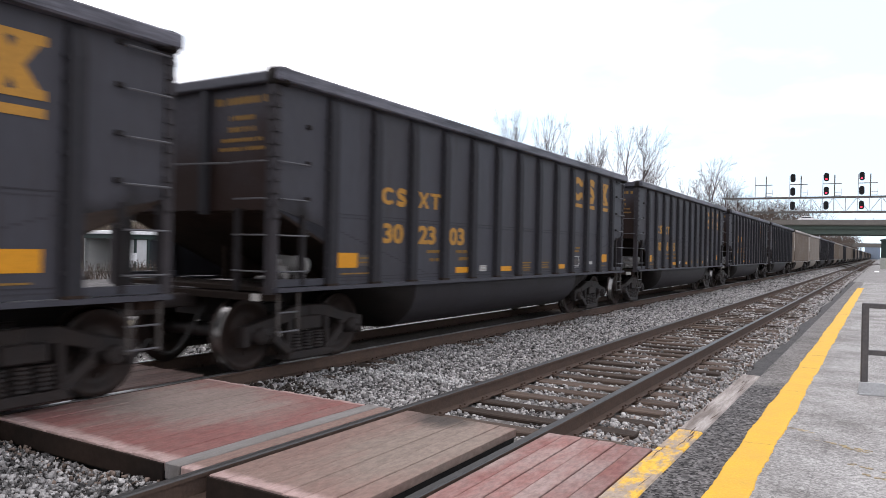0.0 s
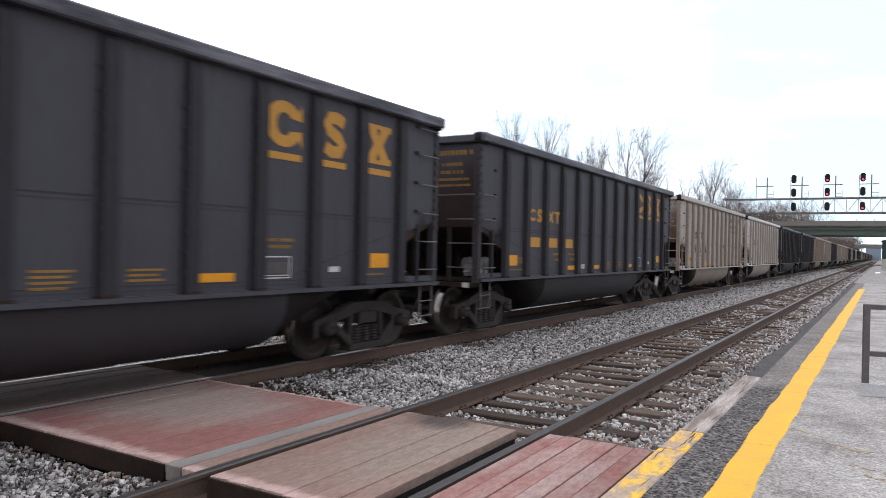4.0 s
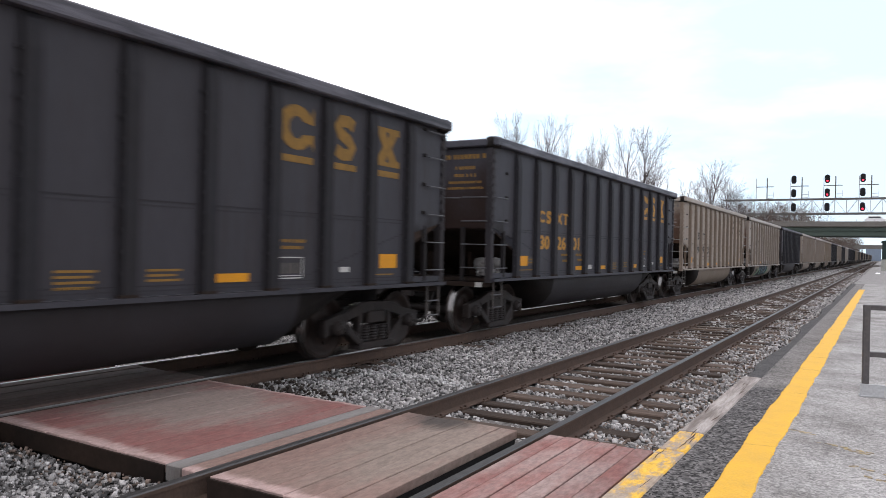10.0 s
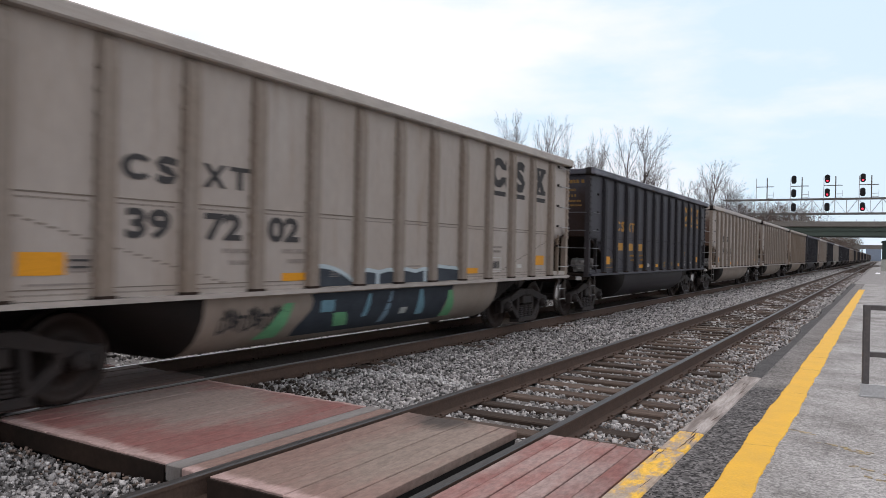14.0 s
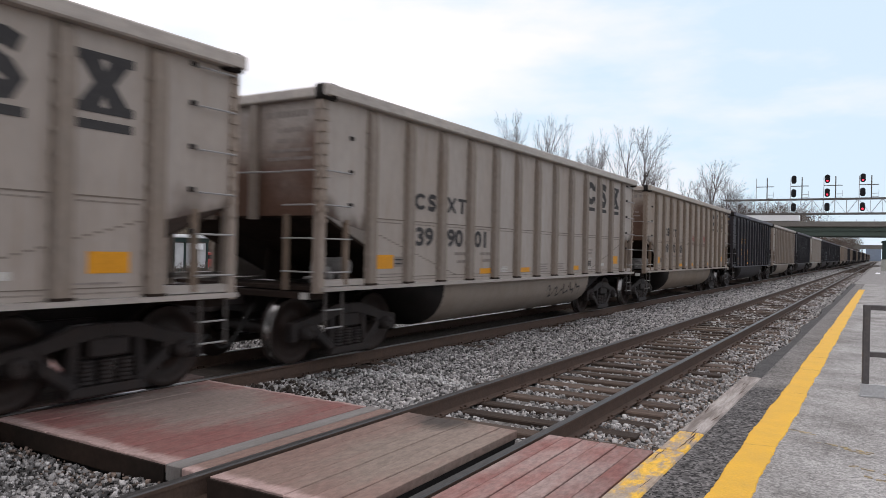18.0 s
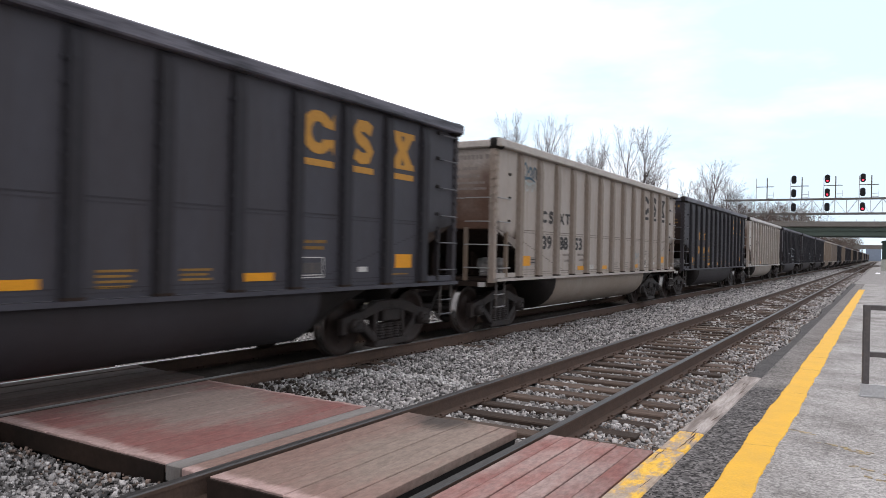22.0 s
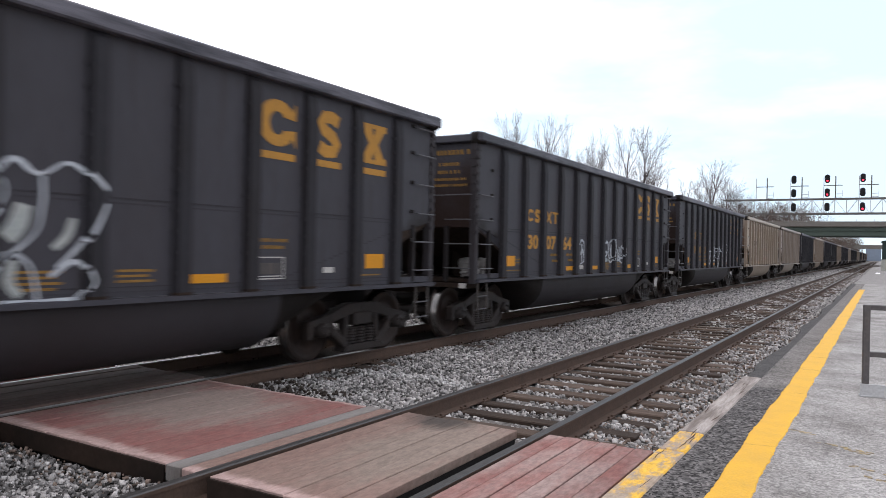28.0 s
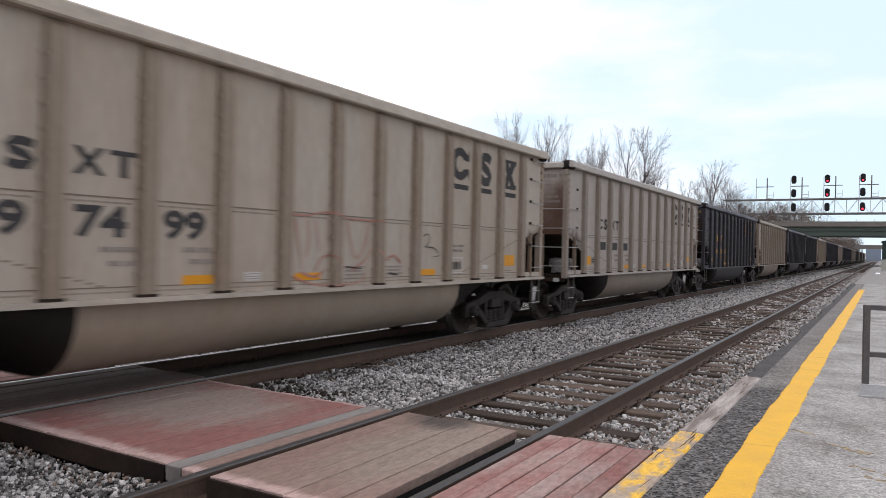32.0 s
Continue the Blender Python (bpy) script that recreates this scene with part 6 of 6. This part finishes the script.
CARS = [
    # number, paint; from the one that leaves first
    ("", DARK), ("302303", DARK), ("301685", DARK), ("302075", DARK), ("", DARK), ("398136", GREY), ("397605", PALE), ("301290", BLACK), ("302601", DARK),
    ("398983", TAN), ("397202", GREY), ("", DARK), ("397681", GREY), ("399001", GREY), ("397080", TAN), ("300173", DARK), ("398853", GREY),
    ("300044", DARK), ("398114", PALE), ("302620", DARK), ("300764", DARK), ("301053", DARK), ("397499", SAND), ("", GREY), ("", DARK), ("", TAN),
    ("", DARK), ("", DARK), ("", TAN), ("", DARK), ("", DARK), ("", GREY), ("", DARK), ("", DARK), ("", DARK), ("", TAN), ("", GREY), ("", DARK),
    ("", DARK), ("", TAN), ("", DARK), ("", DARK), ("", GREY), ("", DARK), ("", TAN), ("", DARK)]
PITCH, FIRST = 14.812, -1.89
NAMES = {BLACK: "sooty black open top coal car with faded yellow lettering", SAND: "sandy pale tan open top coal car with black lettering", DARK: "charcoal black open top coal car with yellow lettering", GREY: "dusty light grey open top coal car with black lettering",
         TAN: "tan weathered open top coal car with black lettering", PALE: "pale grey open top coal car with black lettering"}
SPRAYED = {10: "dusty grey coal car, teal spray paint low on its side", 14: "tan weathered coal car with small red spray paint scrawls", 16: "dusty grey coal car with a blue spray paint scrawl",
           19: "charcoal black coal car with large white spray paint outlines", 20: "charcoal black coal car with small white spray paint scrawls",
           21: "charcoal black coal car with white spray paint outlines", 22: "tan weathered coal car with faint red spray paint scrawls"}
TRAIN = []
PROTO = {}
for i, (number, paint) in enumerate(CARS):
    full = i <= 25
    key = (paint, full)
    label = SPRAYED.get(i, NAMES[paint])
    if key not in PROTO:
        car = coal_car(paint, label, full)
        PROTO[key] = [o for o in (car, *car.children_recursive)]
    else:
        src = PROTO[key]
        made = {}
        for o in src:
            c = o.copy()
            scene.collection.objects.link(c)
            made[o] = c
            if o.parent:
                c.parent = made[o.parent]
        car = made[src[0]]
        car["label"] = label
    TRAIN.append([car, None, FIRST + PITCH * i + (0.27 if i == 8 else 0.255 if i > 8 else 0)])
for i, row in enumerate(TRAIN):
    row[1] = wheelsets(row[0])
    lettering(row[0], CARS[i][0], CARS[i][1] in (DARK, BLACK), i <= 25)
sketch(TRAIN[19][0], M_SPRAY, (
    (0.04, ((-1.57, 2.06), (-1.55, 2.13), (-1.26, 2.21), (-1.04, 2.22), (-0.98, 2.13))),
    (0.035, ((-1.55, 2.06), (-1.49, 1.86), (-1.35, 1.61))),
    (0.035, ((-1.02, 2.13), (-0.96, 1.70), (-1.06, 1.48), (-1.26, 1.40))),
    (0.05, ((-1.77, 1.54), (-1.67, 1.38), (-1.67, 1.10))),
    (0.035, ((-1.63, 1.40), (-1.49, 1.58), (-1.28, 1.60), (-1.18, 1.37), (-1.35, 1.09))),
    (0.03, ((-1.47, 1.50), (-1.43, 1.36), (-1.33, 1.43), (-1.35, 1.53))),))
sketch(TRAIN[19][0], M_SPRAY, (
    (0.035, ((-0.85, 2.19), (-0.71, 2.26), (-0.58, 2.14), (-0.39, 2.24), (-0.16, 2.27), (0.09, 2.13), (0.14, 1.94), (-0.12, 1.61), (-0.16, 1.26))),
    (0.03, ((-0.53, 2.13), (-0.51, 1.91), (-0.58, 1.65))),
    (0.035, ((-0.62, 1.57), (-0.51, 1.77), (-0.35, 1.80), (-0.21, 1.61), (-0.21, 1.40))),
    (0.035, ((-0.92, 1.56), (-0.78, 1.74), (-0.62, 1.60), (-0.64, 1.37), (-0.85, 1.16))),
    (0.035, ((-0.62, 1.32), (-0.51, 1.51), (-0.39, 1.37), (-0.39, 1.12))),
    (0.04, ((0.11, 2.19), (0.23, 2.27), (0.43, 2.16), (0.69, 2.28), (0.94, 2.14), (1.02, 1.98), (0.86, 1.63), (0.60, 1.37))),))
sketch(TRAIN[19][0], M_SPRAY, (
    (0.03, ((0.46, 2.17), (0.46, 1.89), (0.37, 1.62), (-0.12, 1.26))),
    (0.04, ((0.54, 1.29), (0.77, 1.42), (0.91, 1.24), (0.77, 1.09))),
    (0.035, ((0.03, 1.34), (0.20, 1.49), (0.37, 1.37), (0.43, 1.10))),
    (0.025, ((-1.51, 1.09), (-0.85, 1.09), (-0.12, 1.09), (0.83, 1.09))),))
sketch(TRAIN[19][0], M_HAZE, (
    (0.11, ((-1.82, 1.92), (-1.67, 1.85), (-1.71, 1.71))),
    (0.06, ((-2.05, 1.80), (-1.93, 1.87), (-1.95, 1.72))),
    (0.13, ((0.31, 1.90), (0.26, 1.73), (0.17, 1.61))),
    (0.06, ((0.74, 1.80), (0.69, 1.65), (0.57, 1.53))),
    (0.09, ((-0.81, 1.62), (-0.83, 1.43), (-0.76, 1.15))),
    (0.07, ((0.23, 1.43), (0.20, 1.25), (0.29, 1.13))),), 1.509)
sketch(TRAIN[20][0], M_SPRAY, (
    (0.05, ((0.27, 1.83), (0.43, 1.88), (0.53, 1.69), (0.61, 1.85), (0.70, 1.92))),
    (0.05, ((0.74, 1.90), (0.88, 1.93), (0.93, 1.70), (0.86, 1.50), (0.74, 1.53), (0.72, 1.82))),
    (0.06, ((0.27, 1.79), (0.25, 1.64), (0.41, 1.59), (0.29, 1.45), (0.57, 1.41))),
    (0.05, ((0.49, 1.84), (0.53, 1.53), (0.68, 1.47), (0.66, 1.73))),
    (0.05, ((0.29, 1.38), (0.53, 1.41), (0.72, 1.35), (0.92, 1.46))),
    (0.045, ((1.13, 1.63), (1.28, 1.67), (1.32, 1.46), (1.18, 1.37))),))
sketch(TRAIN[20][0], M_SPRAY, (
    (0.05, ((1.44, 1.77), (1.42, 1.55), (1.51, 1.41), (1.56, 1.73), (1.66, 1.78))),
    (0.045, ((1.66, 1.73), (1.80, 1.72), (1.81, 1.55), (1.66, 1.46), (1.61, 1.69))),
    (0.05, ((1.13, 1.35), (1.37, 1.41), (1.68, 1.32))),
    (0.05, ((1.28, 1.54), (1.42, 1.48), (1.61, 1.46))),
    (0.04, ((-1.56, 1.77), (-1.48, 1.88), (-1.31, 1.82), (-1.27, 1.54))),
    (0.04, ((-1.52, 1.54), (-1.39, 1.66), (-1.27, 1.41), (-1.52, 1.32))),))
sketch(TRAIN[20][0], M_SPRAY, (
    (0.05, ((-1.44, 1.79), (-1.42, 1.32))),))
sketch(TRAIN[21][0], M_SPRAY, (
    (0.045, ((-0.40, 1.95), (-0.62, 1.80), (-0.79, 1.64), (-0.58, 1.42), (-0.81, 1.34), (-0.75, 1.09))),
    (0.045, ((-0.40, 1.95), (-0.35, 1.78), (-0.29, 1.60))),
    (0.04, ((-0.35, 1.85), (-0.06, 1.87), (-0.14, 1.68), (-0.25, 1.62))),
    (0.045, ((-0.58, 1.47), (-0.29, 1.58), (-0.04, 1.42), (0.03, 1.20), (-0.10, 1.09))),
    (0.045, ((-0.64, 1.25), (-0.46, 1.38), (-0.19, 1.35))),
    (0.05, ((0.14, 1.95), (0.19, 1.73), (0.21, 1.54))),))
sketch(TRAIN[21][0], M_SPRAY, (
    (0.04, ((0.17, 1.86), (0.49, 1.86), (0.35, 1.70), (0.57, 1.52))),
    (0.05, ((0.68, 2.00), (0.71, 1.75), (0.73, 1.51))),
    (0.04, ((0.07, 1.44), (0.31, 1.40), (0.68, 1.49), (0.71, 1.38), (0.49, 1.09))),
    (0.035, ((0.75, 1.88), (0.87, 1.93), (0.82, 1.67))),
    (0.05, ((1.05, 2.01), (1.10, 1.73), (1.10, 1.49))),
    (0.045, ((1.23, 2.00), (1.45, 2.00), (1.51, 1.74), (1.45, 1.49))),))
sketch(TRAIN[21][0], M_SPRAY, (
    (0.03, ((1.29, 1.80), (1.28, 1.51))),
    (0.045, ((1.07, 1.38), (1.35, 1.47), (1.54, 1.27), (1.38, 1.09), (1.04, 1.10))),
    (0.04, ((0.12, 1.42), (0.40, 1.31), (0.31, 1.09))),
    (0.04, ((2.11, 1.99), (2.34, 2.10), (2.60, 1.99), (2.54, 1.68))),
    (0.04, ((2.29, 1.81), (2.04, 1.62), (2.09, 1.33), (2.45, 1.33), (2.51, 1.63), (2.29, 1.81))),
    (0.03, ((2.26, 1.77), (2.26, 1.43))),))
sketch(TRAIN[21][0], M_SPRAY, (
    (0.05, ((-1.58, 1.69), (-1.38, 1.74), (-1.08, 1.74), (-1.15, 1.55), (-1.31, 1.45))),
    (0.05, ((-1.52, 1.42), (-1.31, 1.48), (-1.18, 1.36), (-0.96, 1.37))),
    (0.05, ((-1.25, 1.73), (-1.31, 1.54), (-1.45, 1.33))),
    (0.04, ((-1.18, 1.33), (-1.28, 1.24), (-1.48, 1.21))),))
sketch(TRAIN[22][0], M_REDS, (
    (0.022, ((-0.88, 1.99), (-0.55, 1.98), (-0.18, 2.04), (0.29, 1.98), (1.02, 1.97))),
    (0.018, ((-0.76, 1.93), (-0.67, 1.57), (-0.60, 1.32))),
    (0.014, ((-0.40, 1.97), (-0.34, 1.75), (-0.30, 1.53))),
    (0.02, ((-0.37, 1.29), (-0.24, 1.46), (-0.06, 1.48), (0.07, 1.38))),
    (0.018, ((0.25, 1.94), (0.33, 1.69), (0.45, 1.45), (0.62, 1.61), (0.74, 1.96))),
    (0.022, ((0.36, 1.28), (0.65, 1.43), (0.83, 1.57), (1.11, 1.45))),))
sketch(TRAIN[22][0], M_REDS, (
    (0.03, ((1.15, 1.43), (1.35, 1.49), (1.52, 1.38))),
    (0.02, ((-0.79, 1.23), (-0.43, 1.13), (-0.00, 1.10), (0.51, 1.12), (0.65, 1.23))),
    (0.016, ((-0.55, 1.92), (-0.49, 1.71), (-0.55, 1.46))),
    (0.03, ((-0.64, 1.28), (-0.37, 1.22), (-0.18, 1.31))),))
sketch(TRAIN[22][0], M_BLACK, (
    (0.014, ((2.12, 1.79), (2.26, 1.83), (2.31, 1.72), (2.17, 1.62))),
    (0.014, ((2.22, 1.63), (2.45, 1.61), (2.59, 1.50), (2.41, 1.47))),
    (0.02, ((1.23, 1.24), (1.44, 1.21))),
    (0.015, ((0.22, 1.34), (0.58, 1.31))),))
sketch(TRAIN[14][0], M_REDD, (
    (0.05, ((-0.77, 2.07), (-0.71, 2.23), (-0.62, 2.10), (-0.53, 2.21), (-0.44, 2.09))),
    (0.05, ((-0.47, 2.11), (-0.38, 2.28), (-0.29, 2.12), (-0.23, 2.28), (-0.17, 2.09))),))
sketch(TRAIN[14][0], M_RUSTMARK, (
    (0.018, ((-0.72, 2.00), (-0.59, 2.03), (-0.56, 1.97), (-0.71, 1.95))),
    (0.018, ((-0.47, 2.02), (-0.38, 2.05), (-0.35, 1.97), (-0.47, 1.97))),
    (0.018, ((-0.30, 2.01), (-0.23, 2.06), (-0.18, 1.98), (-0.29, 1.96))),))
sketch(TRAIN[14][0], M_REDD, (
    (0.05, ((1.07, 2.05), (1.13, 2.25), (1.23, 2.09), (1.34, 2.21), (1.44, 2.07))),
    (0.05, ((1.40, 2.10), (1.50, 2.30), (1.61, 2.11), (1.67, 2.29), (1.74, 2.06))),))
sketch(TRAIN[14][0], M_RUSTMARK, (
    (0.018, ((1.12, 1.97), (1.27, 2.00), (1.30, 1.93), (1.13, 1.91))),
    (0.018, ((1.40, 1.99), (1.50, 2.03), (1.54, 1.93), (1.40, 1.92))),
    (0.018, ((1.59, 1.96), (1.67, 2.03), (1.72, 1.94), (1.61, 1.92))),))
sketch(TRAIN[16][0], M_NAVY, (
    (0.035, ((-5.50, 3.18), (-5.40, 3.34), (-5.30, 3.20), (-5.38, 3.08), (-5.52, 3.10))),
    (0.035, ((-5.25, 3.16), (-5.18, 3.28), (-5.08, 3.20), (-5.16, 3.10), (-5.05, 3.04))),
    (0.035, ((-5.02, 3.06), (-4.98, 3.28), (-4.86, 3.24), (-4.90, 3.14), (-4.84, 3.06))),
    (0.04, ((-5.50, 3.02), (-5.20, 3.06), (-4.90, 3.00))),))
sketch(TRAIN[16][0], M_HAZE, (
    (0.03, ((-5.42, 2.86), (-5.34, 2.96), (-5.24, 2.88), (-5.32, 2.80), (-5.42, 2.86))),
    (0.03, ((-5.15, 2.98), (-5.05, 2.80), (-4.96, 2.98), (-4.88, 2.84))),
    (0.05, ((-5.45, 2.98), (-5.20, 2.94), (-4.95, 3.0))),))
sketch(TRAIN[16][0], M_TEAL, (
    (0.022, ((2.02, 1.5), (2.15, 1.66), (2.28, 1.5), (2.12, 1.36), (2.3, 1.3))),
    (0.02, ((2.3, 1.62), (2.4, 1.45), (2.52, 1.6), (2.55, 1.3))),))
sketch(TRAIN[5][0], M_BLACK, (
    (0.03, ((1.05, 2.00), (1.30, 2.02), (1.65, 1.95))), (0.03, ((1.10, 1.98), (1.12, 1.70), (1.20, 1.50))), (0.03, ((1.15, 1.75), (1.35, 1.95), (1.40, 1.70), (1.30, 1.60))),
    (0.03, ((1.45, 1.95), (1.70, 1.85), (1.62, 1.60), (1.45, 1.65), (1.50, 1.90))), (0.02, ((1.10, 1.50), (1.40, 1.60), (1.75, 1.45))), (0.018, ((-0.75, 2.12), (-0.50, 2.10), (-0.20, 2.06)))))
sketch(TRAIN[5][0], M_REDS, (
    (0.022, ((3.95, 1.75), (4.30, 1.72), (4.20, 1.55), (4.50, 1.45))), (0.02, ((4.00, 1.55), (4.15, 1.40), (4.45, 1.62), (4.55, 1.38)))))
for y, z, w, h in ((-3.38, 3.44, 0.16, 0.07), (-1.78, 3.45, 0.22, 0.08), (-3.30, 3.40, 0.08, 0.05), (-6.02, 2.62, 0.12, 0.10)):
    stamp("white_patch", rect_mesh(w, h), M_WHITE, TRAIN[7][0], y, z, 1.507)
low_mural(TRAIN[10][0])
low_scrawl(TRAIN[13][0], 0.9, 2.9)


# ---- everything that moves ----
SPEEDS = (9.848, 9.852, 9.836, 9.807, 9.870, 9.898, 9.989, 10.028, 10.036)     # metres a second, every four seconds


def travelled(t):
    d = 0.0
    for k in range(8):
        u = min(max(t - 4 * k, 0.0), 4.0)
        d += SPEEDS[k] * u + (SPEEDS[k + 1] - SPEEDS[k]) * u * u / 8
    return d


VAN = road_car("white_van", 5.2, 2.0, M_CARW, "white van driving over the bridge", "van")
ROAD = [(road_car("road_car", 4.6, 1.5, M_CARW, "white car driving over the bridge", "car"), 0.0, -12.6, 23.5),
        (road_car("road_car", 4.6, 1.5, M_CARD, "dark car driving over the bridge", "car"), 2.0, -2.5, 26.0),
        (VAN, 9.0, -21.5, 23.5),
        (road_car("road_car", 5.6, 1.5, M_CARR, "long red car driving over the bridge", "car"), 11.0, -8.0, 23.0),
        (truck_rig(), 17.0, -5.0, -16.5),
        (road_car("road_car", 4.6, 1.5, M_CARD, "dark car driving over the bridge", "car"), 20.0, 2.4, -14.0),
        (road_car("road_car", 4.6, 1.5, M_CARW, "white car driving over the bridge", "car"), 21.0, -11.0, 23.0),
        (road_car("road_car", 4.6, 1.5, M_CARW, "white car driving over the bridge", "car"), 23.0, -4.5, -18.0),
        (road_car("road_car", 4.6, 1.5, M_CARW, "white car driving over the bridge", "car"), 25.0, -11.6, 23.0),
        (road_car("road_car", 4.6, 1.5, M_CARD, "dark car driving over the bridge", "car"), 31.0, -4.7, 18.0)]


def motions():
    for car, sets, start in TRAIN:
        walk(car, [(t, pose(TRACK2, start - travelled(t), 0)) for t in range(0, 33)])
    turn = Matrix.Rotation
    times = [i / 15 for i in range(481)]
    angles = [travelled(t) / 0.457 for t in times]
    for car, sets, start in TRAIN:
        for ax in sets:
            y = ax.location.y
            up = Matrix.Translation((0, y, 0.457))
            walk(ax, [(t, up @ turn(a, 4, "X")) for t, a in zip(times, angles)])
    for ob, t0, x0, v in ROAD:
        y = 204.5 if v > 0 else 209.5
        walk(ob, [(t, pose(x0 + v * (t - t0), y, 10.0)) for t in (0, 8, 16, 24, 32)])


motions()
